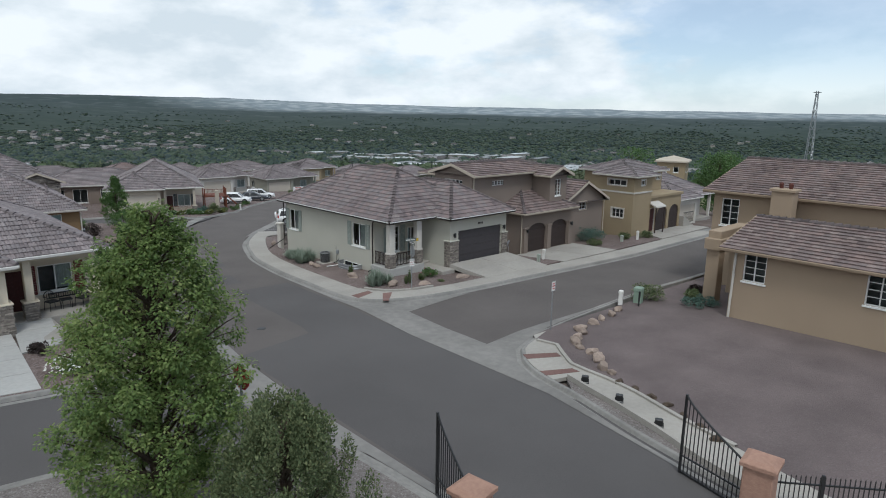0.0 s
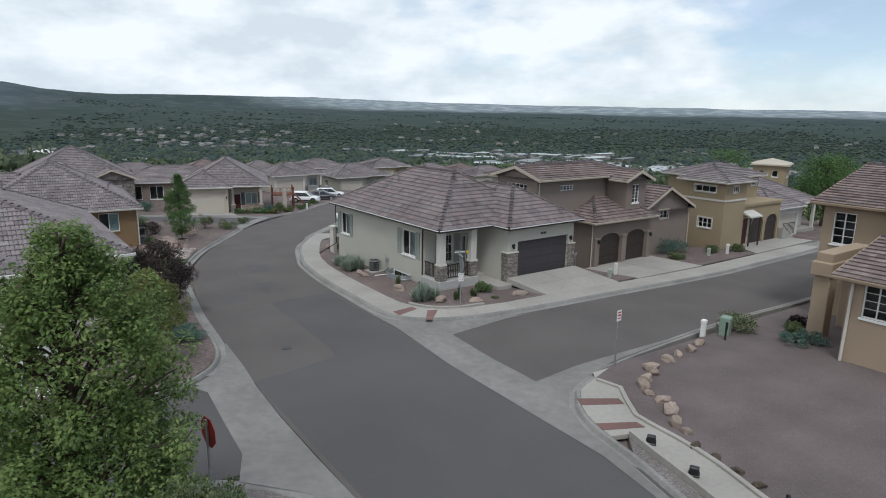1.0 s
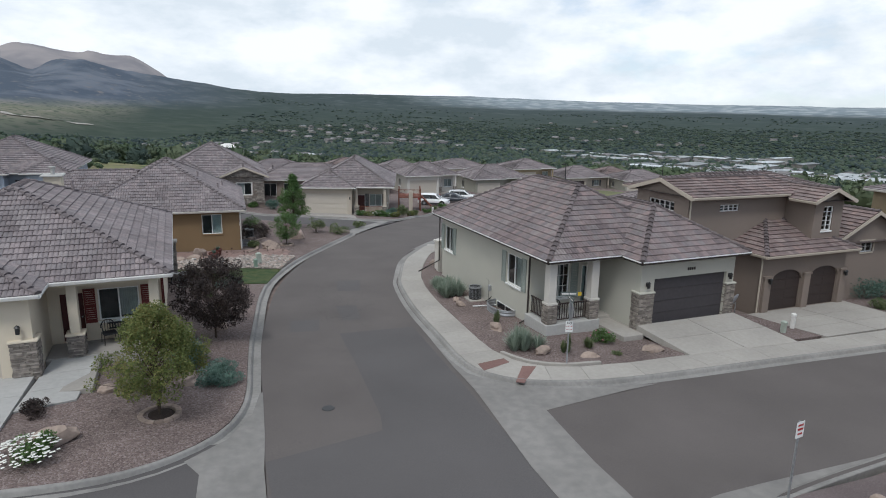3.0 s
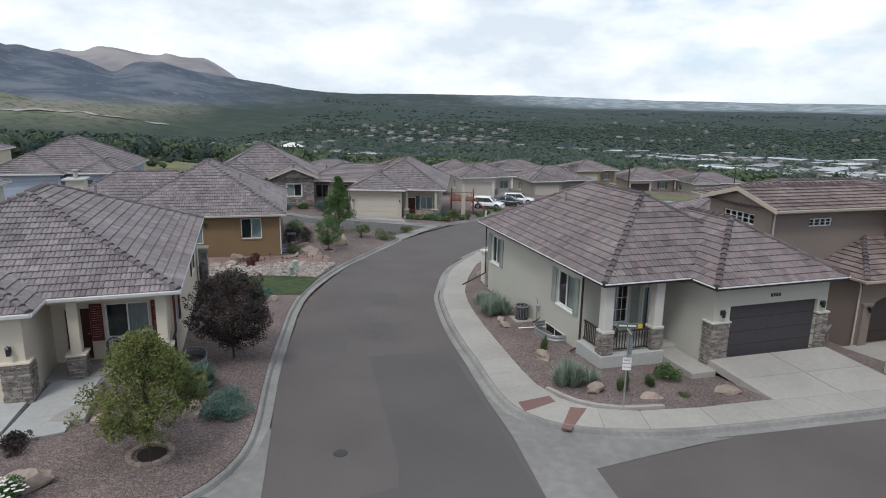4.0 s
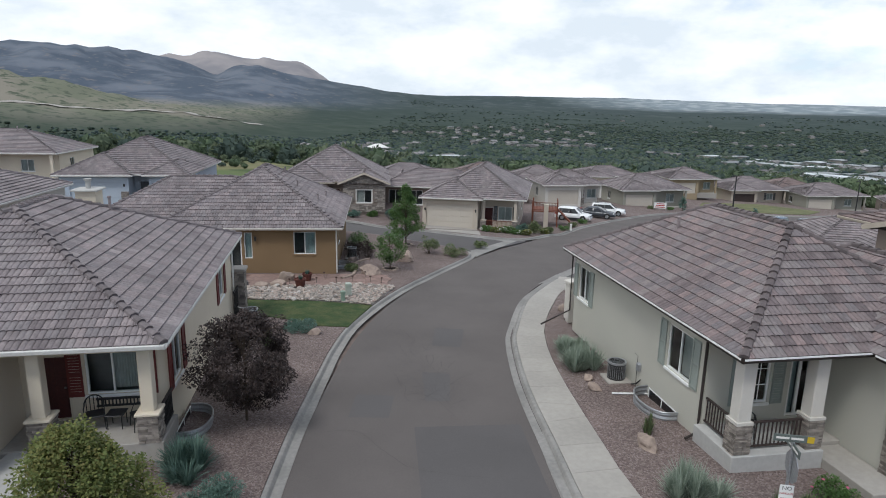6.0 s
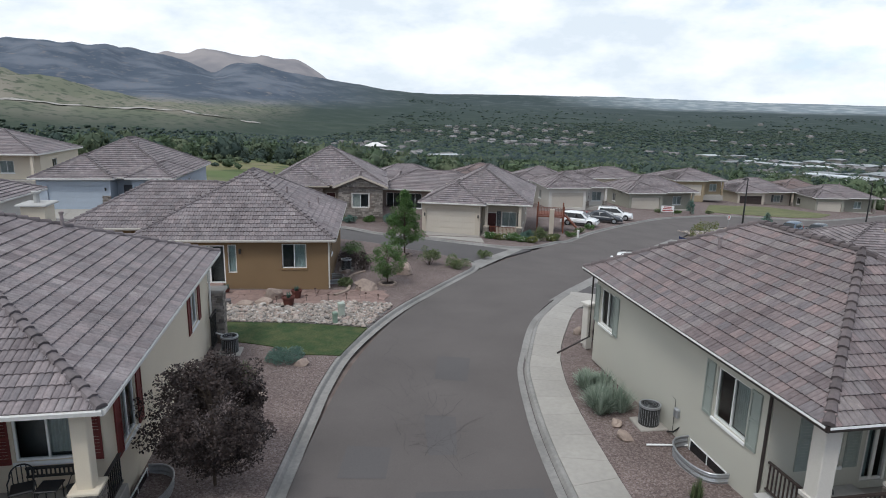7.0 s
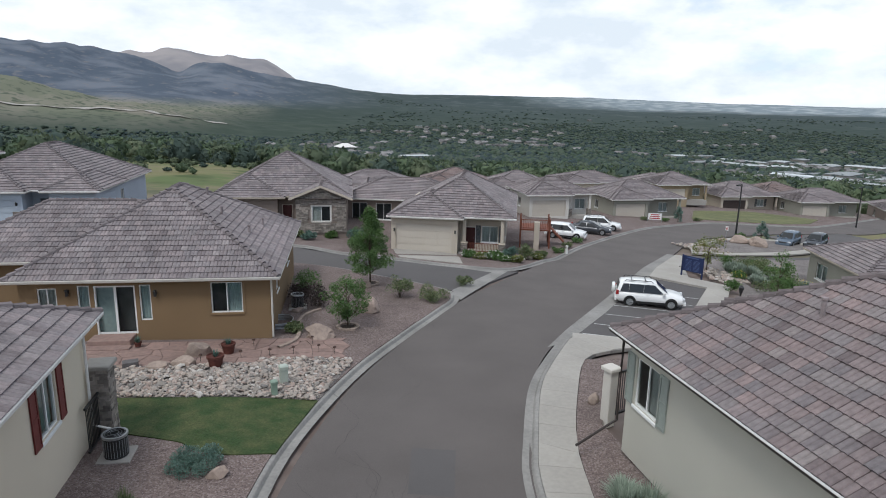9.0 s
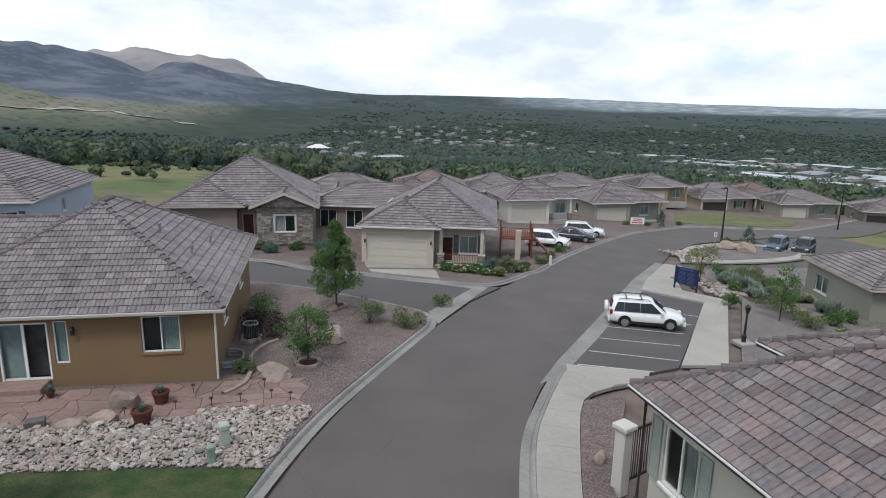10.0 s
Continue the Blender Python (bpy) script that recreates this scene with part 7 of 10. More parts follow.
def shrub(label, x, y, r, h, leaf, seed, leaves=900, size=0.09, z=None, blades=False, flat=False, name="shrub", category="shrub", flowers=None, group=""):
    """A bush of small leaves on short stems, or a tuft of narrow blades."""
    rng = random.Random(seed)
    z = gz(x, y) + 0.13 if z is None else z
    root = thing(name, label, category, pose(x, y, z), group)
    if blades:
        v, f = [], []
        tufts = [(Vector((rng.gauss(0, 0.3) * r, rng.gauss(0, 0.3) * r, 0)), rng.uniform(0.6, 1.05)) for _ in range(9 if r > 0.6 else 3)]
        for _ in range(leaves):
            a = rng.uniform(0, 2 * math.pi)
            base, tall = rng.choice(tufts)
            q = r * 0.12 * rng.random()
            out = rng.uniform(0.15, 1.0)
            hh = h * tall * rng.uniform(0.5, 1.05) * (1.1 - 0.5 * out)
            out *= 0.75
            d = Vector((math.cos(a), math.sin(a), 0))
            s = Vector((-d.y, d.x, 0)) * size * 0.5
            p0 = base + d * q
            p1 = base + d * (q + r * out * 0.45) + Vector((0, 0, hh * 0.65))
            p2 = base + d * (q + r * out * 0.9) + Vector((0, 0, hh))
            k = len(v)
            v += [tuple(p0 - s), tuple(p0 + s), tuple(p1 + s * 0.8), tuple(p1 - s * 0.8), tuple(p2)]
            f += [(k, k + 1, k + 2, k + 3), (k + 3, k + 2, k + 4)]
        part("foliage", (v, f), leaf, root, kind="stuff")
    else:
        g = Geo()
        centres = []
        n = 16 if not flat else 26
        for i in range(n):
            a, q = rng.uniform(0, 2 * math.pi), r * 0.75 * math.sqrt(rng.random())
            zc = h * (0.25 + 0.55 * rng.random() * (1 - (q / r) ** 2 * 0.7)) if not flat else h * rng.uniform(0.3, 0.8)
            c = (q * math.cos(a), q * math.sin(a), zc)
            centres.append((*c, min(r, h) * (rng.uniform(0.28, 0.45) if not flat else rng.uniform(0.5, 0.9))))
            if i % 2 == 0:
                g.tube([(c[0] * 0.15, c[1] * 0.15, -0.05), (c[0] * 0.6, c[1] * 0.6, zc * 0.5), c], 0.018, 0.006, 4, False)
        part("stem", g.data, BARK, root, kind="stuff")
        v, f = leaf_cloud(rng, centres, leaves, size, r, 0.55 if flat else 0.15, 0.0, 0.35)
        part("foliage", ([(a, b, max(0.01, c)) for a, b, c in v], f), leaf, root, kind="stuff")
    if flowers:
        fv, ff = [], []
        for _ in range(flowers[1]):
            a, q = rng.uniform(0, 2 * math.pi), r * math.sqrt(rng.random())
            p = Vector((q * math.cos(a), q * math.sin(a), h * (1.02 - 0.55 * (q / r) ** 2) + rng.uniform(-0.05, 0.03)))
            k = len(fv)
            s = 0.05
            fv += [tuple(p + Vector((math.cos(t) * s, math.sin(t) * s, 0.01 * (j % 2)))) for j, t in enumerate(2 * math.pi * j / 6 for j in range(6))]
            ff.append(tuple(range(k, k + 6)))
        part("flower", (fv, ff), flowers[0], root, kind="stuff")
    return root


def rock_geo(rng, sx, sy, sz, rough=0.22, sub=2, cuts=0):
    bm = bmesh.new()
    bmesh.ops.create_icosphere(bm, subdivisions=sub, radius=1.0)
    o = Vector((rng.uniform(0, 50), rng.uniform(0, 50), rng.uniform(0, 50)))
    planes = [(Vector((rng.gauss(0, 1), rng.gauss(0, 1), rng.gauss(0.2, 0.8))).normalized(), rng.uniform(0.62, 0.9)) for _ in range(cuts)]
    for v in bm.verts:
        n = noise.noise(v.co * 1.1 + o) * rough * 2 + noise.noise(v.co * 2.7 + o) * rough * 0.8
        c = v.co * (1 + n)
        for nv, d in planes:
            k = c.dot(nv) - d
            if k > 0:
                c = c - nv * k * 0.9
        v.co = Vector((c.x * sx, c.y * sy, max(-0.35, c.z) * sz))
    return bm


def boulder(x, y, sx, sy, sz, rot, seed, label="rounded pink sandstone boulder on gravel", material=None, h=0.13, height=gz, group=""):
    rng = random.Random(seed)
    ob = part("boulder", rock_geo(rng, sx, sy, sz, sub=3, cuts=9), material or SANDSTONE, None)
    ob.matrix_world = pose(x, y, height(x, y) + h + sz * 0.30, 0, 0, rot)
    return tagged(ob, label, "boulder", group)

# ---- the wooded valley and its town ----
def ball(sub):
    bm = bmesh.new()
    bmesh.ops.create_icosphere(bm, subdivisions=sub, radius=1.0)
    bm.verts.ensure_lookup_table()
    v = np.array([tuple(p.co) for p in bm.verts])
    f = np.array([[p.index for p in q.verts] for q in bm.faces])
    bm.free()
    return v, f


def raw_mesh(name, verts, faces, material, shade=True):
    """A mesh from arrays of verts and of faces with equal corners."""
    me = bpy.data.meshes.new(name)
    k = faces.shape[1]
    me.vertices.add(len(verts))
    me.vertices.foreach_set("co", verts.astype(np.float32).ravel())
    me.loops.add(faces.size)
    me.loops.foreach_set("vertex_index", faces.astype(np.int32).ravel())
    me.polygons.add(len(faces))
    me.polygons.foreach_set("loop_start", np.arange(0, faces.size, k, dtype=np.int32))
    me.polygons.foreach_set("use_smooth", np.full(len(faces), shade))
    me.update(calc_edges=True)
    me.materials.append(material)
    return me


def valley():
    rng = random.Random(11)
    nr = np.random.default_rng(11)
    made, spots = 0, []
    while made < 50000:
        u = rng.random()
        r = 165 * (3300 / 165) ** (u ** 0.6)
        az = rng.uniform(-30, 84)
        x, y = CX + r * math.sin(radians(az)), CY + r * math.cos(radians(az))
        d = noise.noise(Vector((x / 180, y / 180, 0.5))) + 0.5 * noise.noise(Vector((x / 55, y / 55, 4.5)))
        left = lerp_table(LEFTNESS, az)
        keep = 0.82 + d * 0.5 + (0.4 if 280 < r < 700 and az < 33 else 0.0) - (0.8 if r < 330 and az < 0 else 0.0) - (0.45 if r < 300 and az > 18 else 0.0)
        if az > 33 and 330 < r < 900:
            keep -= 0.25 + (0.2 if az > 36 and r < 800 else 0)
        if left > 0.05:
            keep -= 2.2 * smooth(1180, 1330 + 900 * (1 - smooth(0.15, 0.5, left)), r) * smooth(0.08, 0.5, left)
        keep -= 0.75 * smooth(1700, 2900, r)
        if rng.random() > keep:
            continue
        made += 1
        s = rng.uniform(2.2, 4.6) * (1 + 0.55 * smooth(900, 2600, r))
        spots.append((x, y, land_z(x, y), s, s * rng.uniform(0.75, 1.15) * (1 - 0.72 * smooth(600, 1900, r)), r, int(rng.random() * 3)))
    for _ in range(420):
        r, az = rng.uniform(112, 330), rng.uniform(-34, -1)
        x, y = CX + r * math.sin(radians(az)), CY + r * math.cos(radians(az))
        if noise.noise(Vector((x / 40, y / 40, 9.5))) < 0.0 and r < 260:
            continue
        q = rng.uniform(0.4, 1.3)
        spots.append((x, y, land_z(x, y), q, q * rng.uniform(0.5, 0.9), r, int(rng.random() * 3)))
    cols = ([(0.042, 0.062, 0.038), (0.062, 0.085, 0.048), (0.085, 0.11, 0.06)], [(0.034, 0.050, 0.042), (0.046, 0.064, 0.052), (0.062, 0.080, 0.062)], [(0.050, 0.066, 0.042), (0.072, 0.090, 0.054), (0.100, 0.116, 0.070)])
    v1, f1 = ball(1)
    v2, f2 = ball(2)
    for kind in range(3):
        # Far crowns take the same tints turned bluer, as haze painted into the leaves.
        m = leaf_mat("hazy_valley_foliage", [(a * 0.95, b, c * 1.22) for a, b, c in cols[kind]], 0.15, 0.02, 0.9)
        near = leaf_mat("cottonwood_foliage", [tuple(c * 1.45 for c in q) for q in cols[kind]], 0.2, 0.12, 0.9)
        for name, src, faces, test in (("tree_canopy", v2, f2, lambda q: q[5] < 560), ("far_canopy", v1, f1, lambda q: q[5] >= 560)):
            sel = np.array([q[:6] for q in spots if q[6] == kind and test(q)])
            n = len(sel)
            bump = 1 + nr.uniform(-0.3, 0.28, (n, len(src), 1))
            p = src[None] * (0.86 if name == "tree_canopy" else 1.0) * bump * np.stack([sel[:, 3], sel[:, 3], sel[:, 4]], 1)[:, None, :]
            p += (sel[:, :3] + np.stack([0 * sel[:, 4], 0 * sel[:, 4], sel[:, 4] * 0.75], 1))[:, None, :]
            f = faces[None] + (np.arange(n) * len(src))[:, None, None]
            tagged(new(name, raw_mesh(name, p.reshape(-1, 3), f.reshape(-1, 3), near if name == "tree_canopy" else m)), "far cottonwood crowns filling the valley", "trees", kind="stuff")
        # sprays of leaves standing off the nearer crowns
        sel = np.array([q[:6] for q in spots if q[6] == kind and q[5] < 620])
        k = 150
        d = nr.normal(size=(len(sel), k, 3))
        d[..., 2] = np.abs(d[..., 2]) * 0.9 - 0.25
        d /= np.linalg.norm(d, axis=2, keepdims=True)
        c = sel[:, None, :3] + d * np.stack([sel[:, 3], sel[:, 3], sel[:, 4]], 1)[:, None, :] * nr.uniform(0.72, 1.18, (len(sel), k, 1))
        c[..., 2] += sel[:, None, 4] * 0.75
        c = c.reshape(-1, 3)
        a, b = nr.normal(size=c.shape), nr.normal(size=c.shape)
        size = np.repeat(np.clip(sel[:, 3] * 0.11, 0.07, 0.42), k)[:, None]
        a, b = a * size, b * size
        quad = np.stack([c - a, c - b, c + a, c + b], 1).reshape(-1, 3)
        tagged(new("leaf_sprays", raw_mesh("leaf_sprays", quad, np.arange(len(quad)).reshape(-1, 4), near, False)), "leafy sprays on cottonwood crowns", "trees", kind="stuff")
    # town roofs: small gabled houses, low pale sheds
    walls, roofs, sheds = Geo(), Geo(), Geo()
    n = 0
    pinned = [(400, -11.0, 11, 6, 3.5, True), (430, -17.3, 8, 6, 5.0, True), (395, -9.0, 9, 5, 3.0, True), (520, -3.0, 6, 4, 4.0, False)]
    while n < 520:
        r = 330 * (2900 / 330) ** (rng.random() ** 0.9)
        az = rng.uniform(-14, 80)
        x, y = CX + r * math.sin(radians(az)), CY + r * math.cos(radians(az))
        d = noise.noise(Vector((x / 260 + 7, y / 260, 2.5)))
        band = (0.42 if 31 < az < 62 and 520 < r < 1000 else 0.0) + (0.25 if 36 < az < 62 and 420 < r < 800 else 0.0) + (0.16 if 2 < az < 40 and 1200 < r < 2300 and d > 0.12 else 0.0)
        if rng.random() > 0.02 + d * 0.75 * smooth(2000, 1200, r) + band or (r > 1150 and lerp_table(LEFTNESS, az) > 0.25):
            continue
        n += 1
        pin = pinned.pop() if pinned else None
        if pin:
            r, az = pin[:2]
            x, y = CX + r * math.sin(radians(az)), CY + r * math.cos(radians(az))
        zb = land_z(x, y) - 1
        ang = radians(rng.choice((20, 110)) + rng.uniform(-14, 14))
        w, dd, hh = rng.uniform(5, 9), rng.uniform(4, 6), rng.uniform(4, 6.5)
        shed = rng.random() < (0.45 if 31 < az < 62 and 480 < r < 1100 else 0.04)
        if shed:
            w, dd, hh = rng.uniform(7, 24), rng.uniform(6, 13), rng.uniform(4, 9)
        if pin:
            w, dd, hh, shed = pin[2:]
            zb += 3
        c, s = math.cos(ang), math.sin(ang)

        def tr(px, py, pz):
            return (x + c * px - s * py, y + s * px + c * py, zb + pz)
        walls.add([tr(-w, -dd, -3), tr(w, -dd, -3), tr(w, dd, -3), tr(-w, dd, -3), tr(-w, -dd, hh), tr(w, -dd, hh), tr(w, dd, hh), tr(-w, dd, hh)], [(0, 1, 5, 4), (1, 2, 6, 5), (2, 3, 7, 6), (3, 0, 4, 7)])
        rg = hh + (0.8 if shed else dd * 0.5)
        (sheds if shed else roofs).add([tr(-w - 0.6, -dd - 0.6, hh - 0.1), tr(w + 0.6, -dd - 0.6, hh - 0.1), tr(w + 0.6, dd + 0.6, hh - 0.1), tr(-w - 0.6, dd + 0.6, hh - 0.1), tr(-w - 0.6, 0, rg), tr(w + 0.6, 0, rg)], [(0, 1, 5, 4), (2, 3, 4, 5), (1, 2, 5), (3, 0, 4)])
    mw = mat("far_walls", (0.34, 0.32, 0.285), (0.29, 0.27, 0.24), 0.3, 0.9, island=0.4)
    mr = mat("far_roofs", (0.20, 0.19, 0.185), (0.14, 0.135, 0.135), 0.3, 0.9, island=0.5)
    ms = mat("far_shed_roofs", (0.44, 0.46, 0.47), (0.34, 0.36, 0.36), 0.3, 0.6, island=0.5)
    for nm, g, m, lb in (("town_wall", walls, mw, "pale walls of far town houses"), ("town_roof", roofs, mr, "brown and grey roofs of far town"), ("shed_roof", sheds, ms, "pale flat roofs of far warehouses")):
        tagged(new(nm, mesh_of(nm, *g.data, m)), lb, "buildings", kind="stuff")


valley()


def pavilion():
    """White pyramid-roofed hall among the trees."""
    x, y = 50.0, 920.0
    z = land_z(x, y) + 4.0
    root = thing("pavilion", "far white pavilion roof among valley trees", "building", pose(x, y, z, 0, 0, 20))
    part("wall", Geo().box(-10, -8, -6, 10, 8, 3.5).data, mat("far_walls", (0.34, 0.32, 0.285)), root)
    part("roof", Geo().add([(-13, -11, 3.4), (13, -11, 3.4), (13, 11, 3.4), (-13, 11, 3.4), (-4, 0, 8.6), (4, 0, 8.6)], [(0, 1, 5, 4), (2, 3, 4, 5), (1, 2, 5), (3, 0, 4), (3, 2, 1, 0)]).data, WHITE, root)


pavilion()


def far_mast():
    """Lattice radio mast on the far slope."""
    x, y = 620.0, 190.0
    z = land_z(x, y) - 2
    root = thing("radio_mast", "thin steel lattice radio mast with antennas", "mast", pose(x, y, z))
    g = Geo()
    h = 44.5 + (-12.0 - z)
    legs = [(-1, -1), (1, -1), (1, 1), (-1, 1)]

    def at(i, t):
        s = 3.2 * (1 - t) + 0.8 * t
        return (legs[i][0] * s, legs[i][1] * s, h * t)
    for i in range(4):
        g.tube([at(i, 0), at(i, 1)], 0.35, 0.25, 4)
        for k in range(12):
            g.tube([at(i, k / 12), at((i + 1) % 4, (k + 1) / 12)], 0.16, 0.16, 4, False)
    part("lattice", g.data, STEEL, root)
    part("antenna", Geo().box(-2.6, -2.6, h, 2.6, 2.6, h + 0.5).box(-2.8, -0.4, h - 1.5, -2.2, 0.4, h + 1.5).box(2.2, -0.4, h - 1.5, 2.8, 0.4, h + 1.5).data, STEEL, root)


far_mast()

# ---- trees ----
tree("tall leafy green maple in gravel bed", 4.32, 14.5, 7.45, 2.04, 0.4, 64000, 0.09, LEAF_MAPLE, 3, 0.13, "egg", 560, profile=[(0, 0.55), (0.1, 0.85), (0.26, 1.05), (0.5, 0.93), (0.68, 0.76), (0.85, 0.56), (1, 0.16)], lean=(0.36, -0.1), clump=(0.06, 0.17), droop=0.45, lay=0.7)
tree("upright grey-green juniper beside the gate", 5.7, 10.75, 3.75, 1.8, 0.1, 60000, 0.066, LEAF_JUN, 4, 0.1, "egg", 230, category="juniper", profile=[(0, 0.85), (0.25, 1.0), (0.5, 0.85), (0.75, 0.55), (1, 0.25)], clump=(0.06, 0.13), up=1.1, lay=0.0, tall=1.8)
tree("young olive-green tree in a mulched stone ring", 7.95, 27.75, 3.6, 1.5, 1.0, 26000, 0.075, LEAF_OLIVE, 5, 0.06, "egg", 190, clump=(0.08, 0.22), profile=[(0, 0.7), (0.15, 1.0), (0.4, 0.95), (0.7, 0.62), (1, 0.15)])
tree("small purple-leaved plum tree in gravel", 9.9, 35.6, 3.55, 1.6, 0.75, 26000, 0.08, LEAF_DARK, 6, 0.05, "oval", 170, clump=(0.09, 0.22))
tree("slender green aspen in a stone ring", 17.75, 66.0, 5.0, 1.35, 1.0, 20000, 0.095, LEAF, 7, 0.06, "cone", 150, profile=[(0, 0.65), (0.15, 1.0), (0.4, 0.85), (0.7, 0.45), (1, 0.08)], clump=(0.12, 0.26))
tree("small round green tree in a stone ring", 15.95, 57.6, 2.5, 1.0, 0.6, 6500, 0.085, LEAF, 8, 0.04, "oval", 80, clump=(0.12, 0.26))
tree("thin young tree beside parking bay", 45.3, 63.0, 3.6, 1.1, 1.0, 1800, 0.12, LEAF, 9, 0.05, "oval", 30)
tree("thin young tree behind the sign", 47.0, 73.5, 3.2, 1.2, 0.9, 1600, 0.13, LEAF_OLIVE, 10, 0.05, "oval", 30)
for k, (x, y, h, r) in enumerate(((75, 44, 9, 3.6), (84, 36, 8, 3.2), (96, 40, 8.5, 3.4), (70, 10, 7, 3.0), (84, 4, 7, 3.0), (62, 118, 3, 1.2))):
    tree("dark green cottonwood behind the houses", x, y, h, r, 1.2, 8000, 0.24, LEAF, 20 + k, 0.2, "oval", 60, z=land_z(x, y))
for k, (x, y) in enumerate(((16.3, 92.5), (35.0, 102.0), (66, 108.8), (68.8, 94.6))):
    tree("small blue-green spruce on gravel verge", x, y, 2.2, 0.8, 0.2, 2200, 0.12, LEAF_TEAL, 40 + k, 0.05, "cone", 30)


def tree_ring(x, y, r, label):
    """Ring of edging stones round a mulched tree pit."""
    root = thing("tree_ring", label, "edging", pose(x, y, gz(x, y) + 0.12))
    part("mulch", Geo().lathe([(0.0, 0.05), (r * 0.6, 0.045), (r - 0.06, 0.02)], 0, 0, 20).data, MULCH, root)
    n = 14
    for i in range(n):
        a0, a1 = 2 * math.pi * i / n + 0.02, 2 * math.pi * (i + 1) / n - 0.02
        poly = [(r * math.cos(a0), r * math.sin(a0)), ((r + 0.17) * math.cos(a0), (r + 0.17) * math.sin(a0)), ((r + 0.17) * math.cos(a1), (r + 0.17) * math.sin(a1)), (r * math.cos(a1), r * math.sin(a1))]
        part("edging_stone", Geo().prism(poly, -0.05, 0.09).data, SANDSTONE, root)


tree_ring(7.95, 27.75, 0.5, "ring of pale edging stones round mulch")
tree_ring(15.95, 57.6, 0.42, "ring of pale edging stones round mulch")
tree_ring(17.75, 66.3, 0.45, "ring of pale edging stones round mulch")

# ---- shrubs ----
SAGE = "silvery green Russian sage bush on gravel"
for k, (x, y, r, h) in enumerate(((23.0, 41.2, 0.95, 1.0), (22.85, 39.3, 1.15, 1.15), (22.25, 29.75, 0.9, 1.2))):
    shrub(SAGE, x, y, r, h, LEAF_SAGE, 60 + k, 1500, 0.034, z=yard_a(x, y) + 0.12, blades=True, name="sage_bush", category="bush")
shrub("clump of tall blue-green grass beside porch", 8.8, 32.3, 0.9, 1.1, LEAF_TEAL, 65, 1600, 0.04, blades=True, name="grass_clump", category="grass")
shrub("low spreading blue-green juniper", 9.7, 30.6, 1.15, 0.38, LEAF_TEAL, 66, 9000, 0.055, flat=True, name="juniper", category="juniper")
shrub("low spreading blue-green juniper", 10.87, 45.0, 0.95, 0.3, LEAF_TEAL, 67, 6000, 0.055, flat=True, name="juniper", category="juniper")
shrub("tuft of green ornamental grass", 9.75, 42.4, 0.5, 1.0, LEAF_JUN, 68, 420, 0.04, blades=True, name="grass_clump", category="grass")
shrub("very dark low bush beside driveway", 4.4, 28.55, 0.55, 0.42, LEAF_DARK, 69, 2200, 0.06)
shrub("white daisy clump beside a boulder", 4.75, 25.55, 0.85, 0.6, LEAF, 70, 2600, 0.06, flowers=(FLOWER, 170), name="daisy_clump", category="flowers")
shrub("columnar green grass beside street sign", 23.8, 28.6, 0.28, 1.0, LEAF_JUN, 71, 320, 0.035, z=yard_a(23.8, 28.6) + 0.12, blades=True, name="grass_clump", category="grass")
shrub("tuft of green grass by window well", 22.9, 33.4, 0.25, 0.85, LEAF_JUN, 72, 240, 0.03, z=yard_a(22.9, 33.4) + 0.12, blades=True, name="grass_clump", category="grass")
shrub("small round green bush with a few flowers", 26.2, 29.3, 0.55, 0.7, LEAF, 73, 1600, 0.07, z=yard_a(26.2, 29.3) + 0.12, flowers=(PINKFLOWER, 5))
shrub("small pale green bush on gravel", 25.1, 28.9, 0.36, 0.55, LEAF_JUN, 74, 420, 0.04, z=yard_a(25.1, 28.9) + 0.12, blades=True)
shrub("tiny dark green plant on gravel", 25.9, 27.8, 0.24, 0.14, LEAF_JUN, 75, 500, 0.05, z=yard_a(25.9, 27.8) + 0.12, flat=True)
